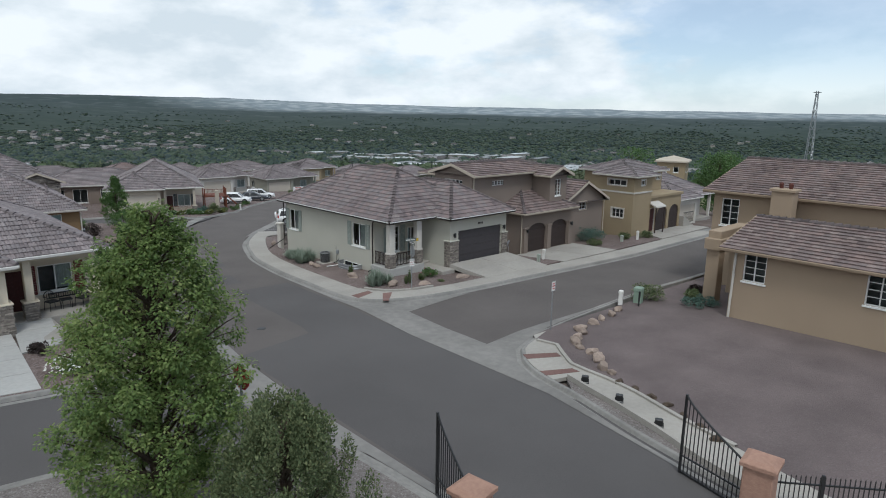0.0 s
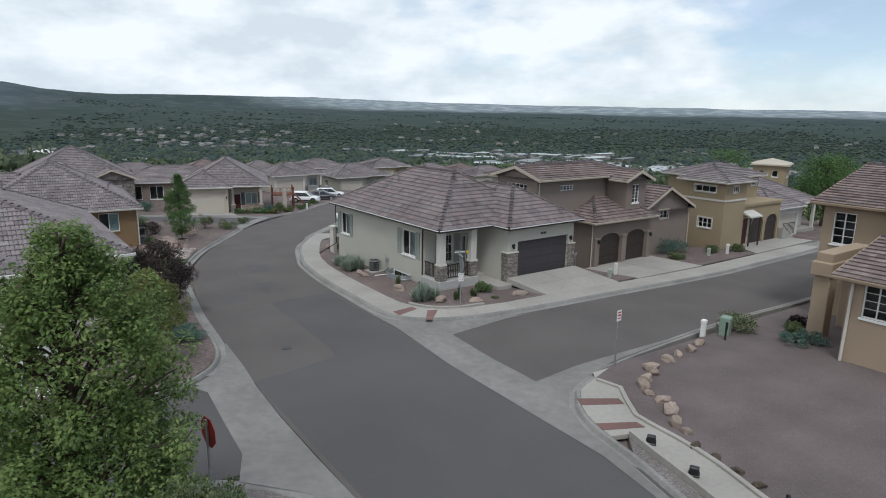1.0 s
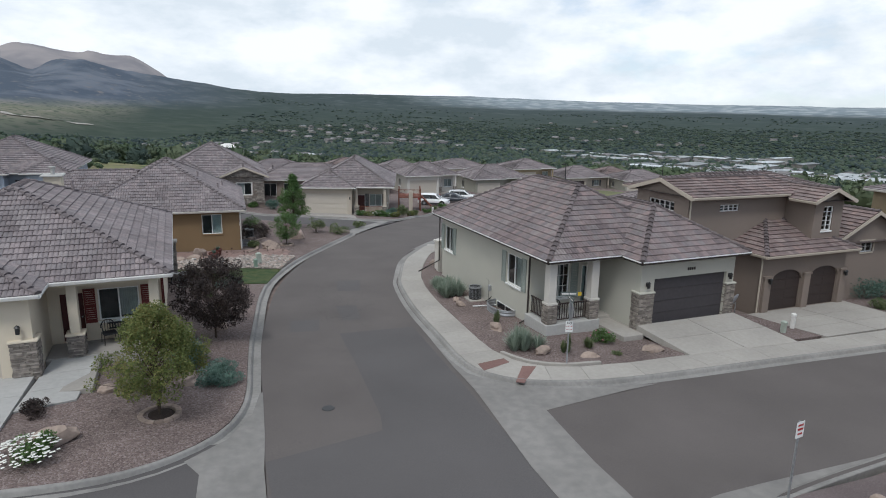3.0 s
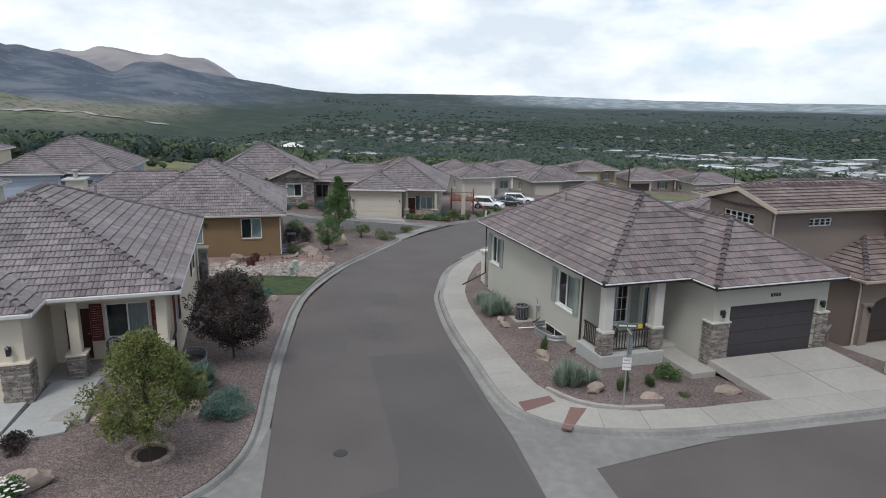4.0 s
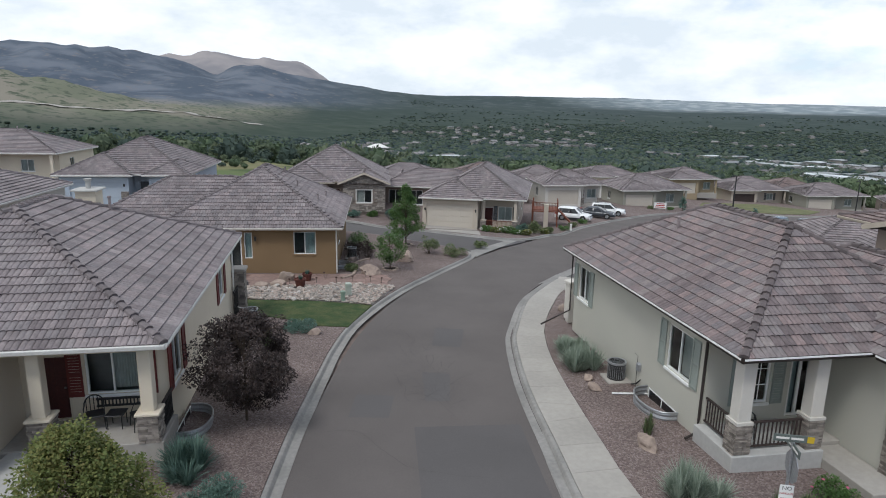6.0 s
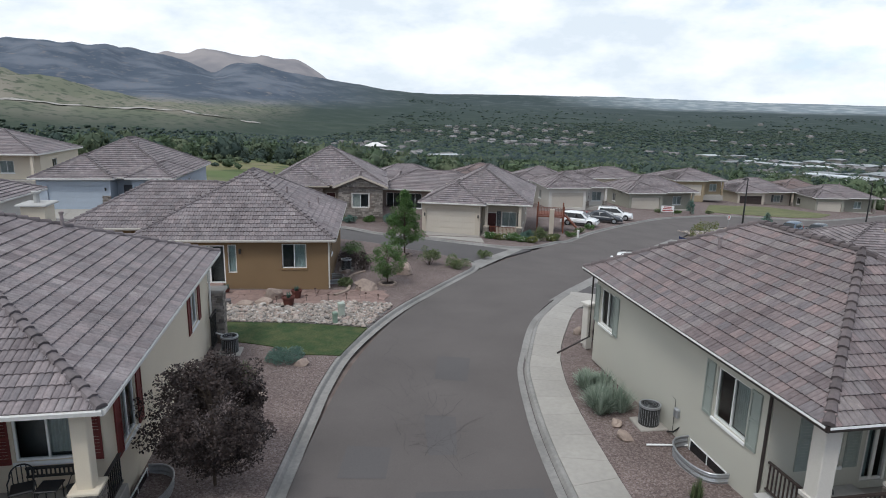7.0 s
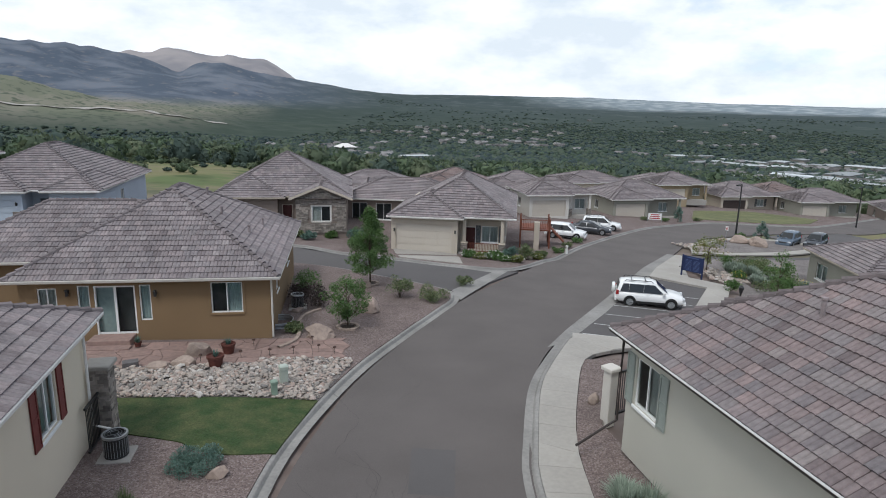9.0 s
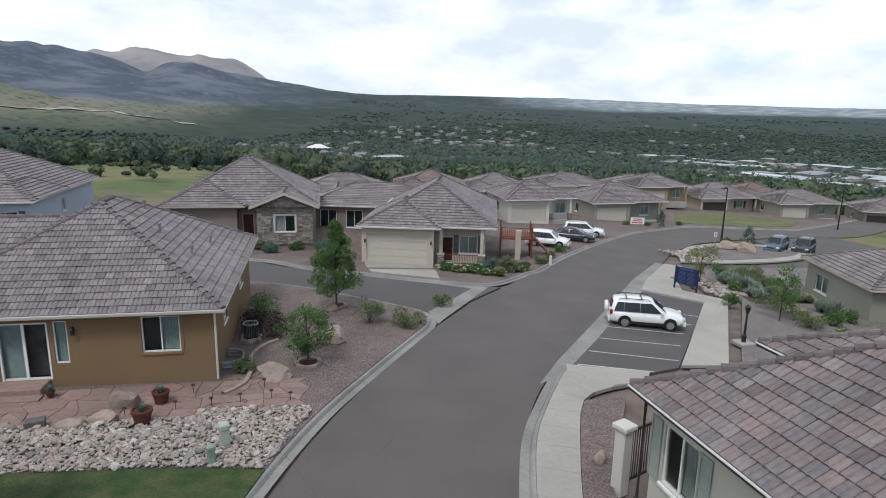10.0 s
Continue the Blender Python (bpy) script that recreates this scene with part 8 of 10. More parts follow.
for k, (x, y, r, h, leaf, lab) in enumerate((
        (13.8, 64.2, 1.1, 1.3, LEAF, "rounded green bush beside ochre house"), (14.6, 61.3, 1.0, 1.2, LEAF_DARK, "purple-leaved barberry bush on gravel"), (13.4, 62.6, 0.8, 1.0, LEAF_DARK, "purple-leaved barberry bush on gravel"),
        (19.3, 63.0, 0.85, 1.75, LEAF_JUN, "upright dark juniper on gravel"), (21.3, 62.9, 1.1, 0.85, LEAF_JUN, "low rounded green bush at court corner"), (13.3, 57.0, 0.45, 0.5, LEAF_JUN, "small green bush beside the wall"),
        (31.9, 17.0, 0.95, 0.95, LEAF_JUN, "grey-green rounded bush on the lot"), (33.2, 15.0, 0.5, 0.6, LEAF_JUN, "small dark bush by the entry"), (34.6, 15.4, 0.5, 0.6, LEAF_DARK, "small dark bush by the entry"), (32.0, 13.9, 1.3, 0.45, LEAF_TEAL, "low spreading juniper by the wall"),
        (47.4, 32.0, 1.2, 1.35, LEAF_TEAL, "large blue-green juniper beside driveway"), (48.9, 31.9, 1.0, 1.15, LEAF_TEAL, "large blue-green juniper beside driveway"), (46.0, 30.0, 0.8, 0.5, LEAF_JUN, "low green bush beside driveway"), (51.2, 30.2, 0.7, 0.6, LEAF_JUN, "low green bush by the tan house"), (53.6, 29.3, 0.7, 0.6, LEAF_JUN, "low green bush by the tan house"),
        (27.2, 77.7, 0.9, 0.6, LEAF, "flowering green bush by the porch"), (28.6, 76.2, 0.8, 0.5, LEAF, "flowering green bush by the porch"), (31.8, 76.6, 0.8, 1.3, LEAF_JUN, "round green ornamental bush on gravel"), (33.9, 78.6, 0.6, 0.9, LEAF_JUN, "round green ornamental bush on gravel"), (30.6, 75.0, 0.6, 0.5, LEAF_OLIVE, "low mixed flower clump"), (29.4, 77.6, 0.8, 0.7, LEAF, "flowering green bush by the porch"), (27.9, 76.6, 0.7, 0.45, LEAF_OLIVE, "low mixed flower clump"), (29.7, 75.4, 0.6, 0.4, LEAF, "flowering green bush by the porch"), (30.9, 77.9, 0.7, 1.0, LEAF_TEAL, "round green ornamental bush on gravel"), (33.0, 77.0, 0.5, 0.5, LEAF_OLIVE, "low mixed flower clump"), (9.6, 86.3, 0.9, 0.7, LEAF, "low green bush in gravel court"), (15.6, 85.4, 0.8, 0.6, LEAF, "low green bush in gravel court"),
        (13.6, 83.6, 0.9, 0.6, LEAF_TEAL, "low green bush in gravel court"), (12.4, 84.6, 0.8, 0.5, LEAF_JUN, "low green bush in gravel court"), (18.0, 84.4, 0.9, 1.5, LEAF_TEAL, "small blue spruce bush beside driveway"), (10.6, 83.8, 0.7, 0.6, LEAF_SAGE, "pale sage bush in gravel"))):
    z = yard_r(x, y) + 0.13 if 20 < x < 36 and y < 18 else None
    shrub(lab, x, y, r, h, leaf, 80 + k, 1500, 0.10 if y < 70 else 0.13, z=z, flowers=(FLOWER, 40) if "flower" in lab else None)
for k, (x, y) in enumerate(((48.0, 70.6), (50.5, 69.5), (47.2, 66.0), (49.3, 66.8), (51.6, 67.6), (46.4, 61.6), (48.6, 62.0), (50.6, 64.4), (52.6, 72.4), (44.6, 66.8), (50.2, 71.8), (51.8, 73.6), (53.2, 75.4), (48.6, 69.0), (50.0, 68.0), (52.0, 70.4), (53.6, 73.0), (54.4, 76.6), (51.0, 76.4), (49.2, 72.2), (47.2, 63.6), (50.4, 62.6), (49.5, 73.4), (51.2, 75.0), (46.3, 59.0), (48.8, 59.2))):
    shrub("mixed green garden shrub in gravel bed", x, y, 0.7 + 0.4 * (k % 3) / 2, 0.7 + 0.5 * (k % 4) / 3, (LEAF, LEAF_SAGE, LEAF_JUN)[k % 3], 120 + k, 1100, 0.11, blades=k % 3 == 1, flowers=(YELLOW, 20) if k % 4 == 0 else None)
for k, (x, y) in enumerate(((36.5, 81.0), (38.4, 83.4), (40.5, 86.0), (60.5, 108.5), (63.6, 108.2), (70.4, 110.6), (8.0, 79.8), (24.2, 66.9), (66.6, 95.6), (-1.5, 72.2))):
    shrub("low green shrub in gravel verge", x, y, 0.7, 0.5, (LEAF, LEAF_JUN)[k % 2], 150 + k, 700, 0.12)

# ---- boulders ----
PALE = "pale tan sandstone boulder on gravel"
for k, (x, y, sx, sy, sz, rot) in enumerate(((22.5, 32.6, 0.50, 0.28, 0.26, 100), (22.85, 28.9, 0.40, 0.30, 0.28, 20), (24.6, 27.9, 0.46, 0.20, 0.16, -15), (22.65, 38.0, 0.26, 0.2, 0.22, 60), (22.5, 37.1, 0.36, 0.24, 0.22, 120), (27.8, 27.75, 0.60, 0.34, 0.20, 5), (24.9, 47.8, 0.36, 0.26, 0.24, 40))):
    boulder(x, y, sx, sy, sz, rot, 200 + k, PALE, height=yard_a)
for k, (x, y, sx, sy, sz, rot) in enumerate(((8.85, 30.35, 0.42, 0.32, 0.3, 40), (5.1, 26.4, 0.72, 0.45, 0.36, 10), (6.2, 30.1, 0.36, 0.28, 0.24, 0), (11.6, 44.4, 0.36, 0.24, 0.22, 10), (10.2, 36.9, 0.4, 0.3, 0.28, 40), (10.3, 41.1, 0.4, 0.26, 0.24, 60),
                                              (14.6, 56.2, 0.78, 0.52, 0.42, 5), (17.3, 60.3, 0.68, 0.55, 0.62, 30), (9.35, 54.2, 0.6, 0.42, 0.46, 40), (9.05, 53.0, 0.48, 0.36, 0.36, 0), (8.1, 52.75, 0.5, 0.3, 0.26, 10), (17.3, 65.4, 0.6, 0.4, 0.3, 20), (13.4, 60.4, 0.35, 0.3, 0.22, 10), (28.9, 76.8, 0.4, 0.3, 0.25, 0), (62.5, 90.3, 1.4, 0.9, 0.7, 20), (63.8, 88.6, 1.6, 1.0, 0.8, 60), (60.8, 91.0, 0.7, 0.5, 0.4, 0))):
    boulder(x, y, sx, sy, sz, rot, 230 + k)
for k, (x, y, s) in enumerate(((28.6, 16.8, 0.42), (27.6, 16.55, 0.46), (26.55, 16.45, 0.34), (25.7, 16.35, 0.44), (24.3, 16.15, 0.46), (24.0, 15.8, 0.40), (23.3, 15.6, 0.42), (22.65, 15.25, 0.46), (22.3, 14.8, 0.3), (22.2, 14.1, 0.40), (21.75, 13.5, 0.52), (21.1, 12.8, 0.48), (20.9, 12.3, 0.3))):
    boulder(x, y, s * 0.74, s * 0.52, s * 0.56, k * 37, 270 + k, "rough pink sandstone rock edging the lot", height=yard_r, group="rocks along the lot")
# dark rocks edging the walk down to the gate
for k in range(7):
    boulder(20.35 - 0.06 * k - 0.035 * k * k, 11.6 - 0.75 * k, 0.24, 0.16, 0.12, k * 50, 300 + k, "small dark edging rock beside pavement", BARK, height=yard_r, group="dark edging rocks")


# ---- river rock bed: single rocks ----
STONES = [(0.17, 0.16, 0.15), (0.35, 0.305, 0.265), (0.24, 0.215, 0.19), (0.42, 0.36, 0.31), (0.30, 0.225, 0.19), (0.47, 0.445, 0.41)]
ROCK = tile_mat("river_rock", STONES, ("ShaderNodeNewGeometry", "Random Per Island"), 0.1)

def rock_bed():
    rng = random.Random(77)
    root = tagged(new("rock_cover"), "bed of loose pale river rocks", "rocks", kind="structure")
    shapes = []
    for i in range(8):
        bm = rock_geo(rng, 1.0, rng.uniform(0.65, 0.9), rng.uniform(0.45, 0.65), 0.2, 1)
        me = bpy.data.meshes.new("rock")
        bm.to_mesh(me)
        bm.free()
        me.materials.append(tile_mat("river_rock_single", STONES, ("ShaderNodeObjectInfo", "Random"), 0.1))
        shapes.append(me)
    joined = Geo()
    n = single = 0
    while n < 5200:
        x, y = rng.uniform(3.6, 15.9), rng.uniform(49.3, 53.6)
        south = 50.12 - 0.09 * max(0, x - 6)
        north = 53.4 + (-0.5 if 6 < x < 12 else 0)
        if not (south < y < north) or x > lerp_table(XL, y) - 0.85:
            continue
        n += 1
        s = rng.uniform(0.04, 0.105) * (1.8 if rng.random() < 0.08 else 1)
        m = Matrix.Translation((x, y, gz(x, y) + 0.16 + s * 0.25 + rng.uniform(0, 0.05))) @ Euler((rng.uniform(-0.4, 0.4), rng.uniform(-0.4, 0.4), rng.uniform(0, 6.3))).to_matrix().to_4x4() @ Matrix.Scale(s, 4)
        me = rng.choice(shapes)
        if single < 300 and x > 9:
            part("rock", me, None, root).matrix_basis = m
            single += 1
        else:
            joined.add([tuple(m @ v.co) for v in me.vertices], [tuple(p.vertices) for p in me.polygons])
    part("rock_rest", joined.data, ROCK, root, kind="stuff")


rock_bed()


def island_rocks():
    rng = random.Random(78)
    g = Geo()
    bm = rock_geo(rng, 1.0, 0.8, 0.6, 0.2, 1)
    vs, fs = [v.co.copy() for v in bm.verts], [tuple(v.index for v in f.verts) for f in bm.faces]
    bm.free()
    for _ in range(420):
        a = rng.random()
        if a < 0.5:
            x, y = rng.uniform(52.5, 56.5), rng.uniform(83, 88)
        else:
            x, y = rng.uniform(45.4, 48.5), rng.uniform(69, 75)
        s = rng.uniform(0.1, 0.25)
        m = Matrix.Translation((x, y, gz(x, y) + 0.18)) @ Euler((0, 0, rng.uniform(0, 6.3))).to_matrix().to_4x4() @ Matrix.Scale(s, 4)
        g.add([tuple(m @ v) for v in vs], fs)
    tagged(part("loose_rocks", g.data, ROCK, None), "scattered pale rocks on island beds", "rocks", kind="stuff")


island_rocks()


# ---- flagstone patio of the ochre house ----
def patio():
    rng = random.Random(31)
    root = tagged(new("patio"), "red sandstone flagstone patio", "patio", kind="structure")
    nx, ny = 17, 5
    pts = {}
    for i in range(nx + 1):
        for j in range(ny + 1):
            x = 2.2 + i * 0.8
            y0 = 53.5 + (-0.45 if 6 < x < 12.5 else 0.1)
            y = y0 + (56.0 - y0) * j / ny
            if 0 < j < ny:
                x += rng.uniform(-0.38, 0.38)
                y += rng.uniform(-0.22, 0.22)
            pts[i, j] = (x, y)
    for i in range(nx):
        for j in range(ny):
            q = [pts[i, j], pts[i + 1, j], pts[i + 1, j + 1], pts[i, j + 1]]
            cx, cy = sum(p[0] for p in q) / 4, sum(p[1] for p in q) / 4
            q = [(cx + (x - cx) * 0.965, cy + (y - cy) * 0.965) for x, y in q]
            h = 0.15 + rng.uniform(0, 0.012)
            v = [(x, y, gz(x, y) + h) for x, y in q] + [(x, y, gz(x, y) + 0.05) for x, y in q]
            part("flagstone", (v, [(0, 1, 2, 3), (4, 5, 1, 0), (5, 6, 2, 1), (6, 7, 3, 2), (7, 4, 0, 3)]), FLAGSTONE, root)


patio()
for line in ([(12.7, 54.7), (13.4, 55.6), (13.6, 57.2), (13.5, 58.6), (13.9, 59.8), (14.6, 60.6)], [(3.2, 53.3), (5.2, 53.3), (6.6, 52.9), (7.6, 52.6)]):
    tagged(part("bed_edging", strip(arc_points(line, 0.5), [(-0.09, 0.05), (-0.09, 0.24), (0.0, 0.27), (0.09, 0.24), (0.09, 0.05)]).data, SANDSTONE, None), "curved sandstone bed edging", "edging", kind="structure")


# ---- yard equipment ----
def ac_unit(x, y, z, rot=0, label="grey air-conditioning condenser on a pad"):
    root = thing("ac_unit", label, "condenser", pose(x, y, z, 0, 0, rot))
    part("pad", Geo().bevel_box(-0.48, -0.48, 0, 0.48, 0.48, 0.07, 0.02).data, CONCRETE, root)
    body = part("body", Geo().lathe([(0.0, 0.07), (0.34, 0.07), (0.35, 0.12), (0.33, 0.13), (0.33, 0.66), (0.36, 0.67), (0.36, 0.76), (0.31, 0.78), (0.29, 0.74), (0.28, 0.4), (0.0, 0.38)], 0, 0, 18).data, mat("condenser_grey", (0.045, 0.045, 0.045), (0.035, 0.035, 0.035), 20, 0.5), root)
    g = Geo()
    for i in range(26):
        a = 2 * math.pi * i / 26
        g.tube([(0.342 * math.cos(a), 0.342 * math.sin(a), 0.13), (0.342 * math.cos(a), 0.342 * math.sin(a), 0.66)], 0.008, sides=4)
    for r in (0.12, 0.2, 0.28):
        g.tube([(r * math.cos(2 * math.pi * i / 16), r * math.sin(2 * math.pi * i / 16), 0.795) for i in range(17)], 0.006, sides=4, cap=False)
    part("grille", g.data, STEEL, body)
    part("top_ring", Geo().lathe([(0.31, 0.785), (0.37, 0.785), (0.37, 0.71), (0.365, 0.71)], 0, 0, 18).data, STEEL, root)


ac_unit(23.75, 37.9, yard_a(23.75, 37.9) + 0.12)
ac_unit(8.5, 45.75, gz(8.5, 45.75) + 0.1)
ac_unit(13.35, 61.2, gz(13.35, 61.2) + 0.13)


def window_well(x, y, z, rot, w=1.5, label="corrugated galvanised window well in gravel"):
    root = thing("window_well", label, "window well", pose(x, y, z, 0, 0, rot))
    g = Geo()
    n = 24
    for j in range(7):
        z0, z1 = -0.35 + j * 0.08, -0.35 + (j + 1) * 0.08
        for i in range(n):
            a0, a1 = math.pi * i / n, math.pi * (i + 1) / n
            def p(a, zz, r):
                c, s = math.cos(a), math.sin(a)
                return (-r * 0.85 * abs(s) ** 0.6, (w / 2) * c * r / 1.0, zz)
            k = 1.0 if j % 2 else 1.03
            k2 = 1.03 if j % 2 else 1.0
            g.add([p(a0, z0, k), p(a1, z0, k), p(a1, z1, k2), p(a0, z1, k2)], [(0, 1, 2, 3)])
    part("shell", g.data, STEEL, root)
    rim = Geo().tube([(-0.87 * abs(math.sin(math.pi * i / n)) ** 0.6, (w / 2) * 1.02 * math.cos(math.pi * i / n), 0.21) for i in range(n + 1)], 0.03, sides=6)
    part("rim", rim.data, STEEL, root)
    part("pane", Geo().box(-0.01, -w / 2 + 0.15, -0.3, 0.0, w / 2 - 0.15, 0.16).data, CARGLASS, root)
    part("pane_frame", Geo().box(-0.02, -w / 2 + 0.1, -0.3, 0.0, -w / 2 + 0.15, 0.2).box(-0.02, w / 2 - 0.15, -0.3, 0.0, w / 2 - 0.1, 0.2).box(-0.02, -0.02, -0.3, -0.012, 0.02, 0.16).box(-0.02, -w / 2 + 0.15, 0.16, 0.0, w / 2 - 0.15, 0.2).data, VINYL, root)


window_well(24.3, 35.2, yard_a(24.0, 35.2) + 0.26, 1.4, 2.1)
window_well(8.02, 35.2, gz(8.6, 35.2) + 0.2, 180, 1.9)
window_well(12.35, 58.2, gz(12.6, 58.2) + 0.2, 178)


def gas_meter(x, y, z):
    root = thing("gas_meter", "grey utility meter and pipes on the wall", "meter", pose(x, y, z))
    part("meter_body", Geo().bevel_box(-0.28, -0.13, 0.75, -0.05, 0.13, 1.05, 0.04).data, STEEL, root)
    part("electric_box", Geo().bevel_box(-0.12, -0.62, 0.9, -0.002, -0.32, 1.5, 0.03).data, STEEL, root)
    part("pipe", Geo().tube([(-0.16, 0.2, -0.1), (-0.16, 0.2, 1.25), (-0.16, 0.75, 1.3), (-0.16, 0.8, 0.2)], 0.022, sides=6).tube([(-0.1, -0.2, 0.9), (-0.12, -0.2, 0.5), (-0.25, 0.0, 0.2), (-0.3, 0.3, 0.05)], 0.03, sides=6).data, IRON, root)


gas_meter(24.43, 37.0, yard_a(24.4, 37.0) + 0.1)
ob = part("drain_pipe", Geo().tube([(24.3, 36.3, yard_a(24.3, 36.3) + 0.45), (24.3, 36.25, yard_a(24.2, 36.2) + 0.2), (23.0, 36.5, yard_a(23.0, 36.5) + 0.17)], 0.035, sides=6).data, VINYL, None)
tagged(ob, "white plastic drain pipe on gravel", "pipe")
ob = part("flood_lamp", Geo().bevel_box(-0.16, -0.1, -0.1, 0.0, 0.1, 0.08, 0.02).box(-0.02, -0.06, -0.04, 0.06, 0.06, 0.04).data, VINYL, None)
ob.matrix_world = pose(24.39, 41.0, 3.1, 0, 0, 0.6)
tagged(ob, "small white floodlight on the wall", "lamp")


# ---- side gate and pillar by the corner house ----
def side_gate():
    root = thing("side_gate", "white stucco pillar with dark metal side gate", "gate", pose(24.75, 46.3, gz(24.7, 46.3) + 0.12, 0, 0, 20))
    part("pillar", Geo().bevel_box(-0.19, -0.19, -0.2, 0.19, 0.19, 1.95, 0.02).bevel_box(-0.27, -0.27, 1.95, 0.27, 0.27, 2.08, 0.03).data, STUCCO_W, root)
    leaf = part("gate_frame", Geo().box(0.28, -0.04, 0.1, 0.33, 0.04, 1.8).box(0.33, -0.03, 1.72, 1.9, 0.03, 1.8).box(0.33, -0.03, 0.1, 1.9, 0.03, 0.18).box(1.85, -0.04, 0.18, 1.9, 0.04, 1.72).data, IRON, root)
    me = mesh_of("bar", *Geo().box(-0.012, -0.012, 0.18, 0.012, 0.012, 1.72).data, IRON)
    for i in range(14):
        part("bar", me, None, leaf).matrix_basis = Matrix.Translation((0.42 + i * 0.105, 0, 0))


side_gate()


def stone_fence():
    """Ledge-stone pillar with iron panel behind the cream house."""
    z = gz(7.85, 47.2) + 0.1
    root = thing("stone_pillar", "ledge-stone pillar with pale cap and iron panel", "pillar", pose(7.75, 47.25, z))
    rng = random.Random(9)
    g = Geo()
    zz_ = 0.0
    while zz_ < 2.35:
        h = rng.uniform(0.08, 0.16)
        for ax in range(4):
            s = -0.32
            while s < 0.31:
                e = min(0.32, s + rng.uniform(0.14, 0.36))
                o = 0.32 + rng.uniform(0, 0.04)
                b = {0: (s, -o, e, -0.25), 1: (0.25, s, o, e), 2: (s, 0.25, e, o), 3: (-o, s, -0.25, e)}[ax]
                g.box(b[0] + 0.004, b[1] + 0.004, zz_ + 0.004, b[2] - 0.004, b[3] - 0.004, zz_ + h - 0.004)
                s = e
        zz_ += h
    part("stone", g.data, STONE, root, kind="stuff")
    part("core", Geo().box(-0.28, -0.28, -0.2, 0.28, 0.28, zz_).data, STONE, root)
    part("cap", Geo().bevel_box(-0.42, -0.42, zz_, 0.42, 0.42, zz_ + 0.12, 0.03).data, CONCRETE, root)
    panel = part("panel_frame", Geo().box(-0.03, -1.5, 0.2, 0.03, -0.36, 0.27).box(-0.03, -1.5, 1.6, 0.03, -0.36, 1.67).data, IRON, root)
    me = mesh_of("bar", *Geo().box(-0.012, -0.012, 0.27, 0.012, 0.012, 1.6).data, IRON)
    for i in range(10):
        part("bar", me, None, panel).matrix_basis = Matrix.Translation((0, -0.45 - i * 0.11, 0))


stone_fence()


def pot(x, y, z, r, h, seed):
    root = thing("flower_pot", "terracotta pot with a small succulent", "pot", pose(x, y, z))
    part("bowl", Geo().lathe([(0.0, 0.0), (r * 0.72, 0.0), (r * 0.95, h * 0.8), (r * 1.05, h * 0.82), (r * 1.05, h), (r * 0.9, h), (r * 0.88, h * 0.9), (0, h * 0.88)], 0, 0, 16).data, TERRACOTTA, root)
    rng = random.Random(seed)
    v, f = [], []
    for _ in range(60):
        a = rng.uniform(0, 6.28)
        d = Vector((math.cos(a), math.sin(a), 0))
        s = Vector((-d.y, d.x, 0)) * 0.03
        p = d * rng.uniform(0, 0.06) + Vector((0, 0, h * 0.88))
        q = p + d * rng.uniform(0.06, 0.2) + Vector((0, 0, rng.uniform(0.08, 0.34)))
        k = len(v)
        v += [tuple(p - s), tuple(p + s), tuple(q)]
        f.append((k, k + 1, k + 2))
    part("plant", (v, f), LEAF_TEAL, root, kind="stuff")


pot(10.3, 52.7, gz(10.3, 52.7) + 0.16, 0.34, 0.52, 1)
pot(10.6, 54.3, gz(10.6, 54.3) + 0.16, 0.30, 0.46, 2)
pot(6.6, 55.4, gz(6.6, 55.4) + 0.2, 0.16, 0.2, 3)
ob = part("planter_box", Geo().bevel_box(-0.3, -0.2, 0, 0.3, 0.2, 0.3, 0.02).data, mat("grey_planter", (0.14, 0.13, 0.13), (0.11, 0.1, 0.1), 9, 0.8), None)
ob.matrix_world = pose(6.95, 52.95, gz(6.95, 52.95) + 0.15, 0, 0, 15)
tagged(ob, "grey rectangular stone planter on patio", "planter")


def path_light():
    root = thing("path_light", "small dark path light on a stake", "lamp", group="path lights")
    part("stake", Geo().tube([(0, 0, -0.1), (0, 0, 0.32)], 0.012, sides=5).data, IRON, root)
    part("hood", Geo().lathe([(0.0, 0.40), (0.05, 0.385), (0.085, 0.33), (0.03, 0.32), (0, 0.31)], 0, 0, 10).data, mat("bronze_hood", (0.07, 0.03, 0.02), (0.05, 0.025, 0.018), 9, 0.5), root)
    return root


proto = path_light()
spots = [(9.6, 53.3), (11.2, 53.6), (12.4, 53.7), (13.4, 53.9), (14.5, 54.2), (15.2, 54.0), (11.6, 55.0), (14.2, 55.2)]
proto.matrix_world = pose(*spots[0], gz(*spots[0]) + 0.14)
for x, y in spots[1:]:
    copy_thing(proto, pose(x, y, gz(x, y) + 0.14))


def pedestal(x, y, h, w, material, label, z=None):
    z = gz(x, y) + 0.13 if z is None else z
    root = thing("utility_box", label, "utility box", pose(x, y, z, 0, 0, 15))
    part("body", Geo().bevel_box(-w / 2, -w / 2, 0, w / 2, w / 2, h * 0.8, 0.02).data, material, root)
    part("lid", Geo().bevel_box(-w / 2 - 0.02, -w / 2 - 0.02, h * 0.8, w / 2 + 0.02, w / 2 + 0.02, h, 0.04).data, material, root)


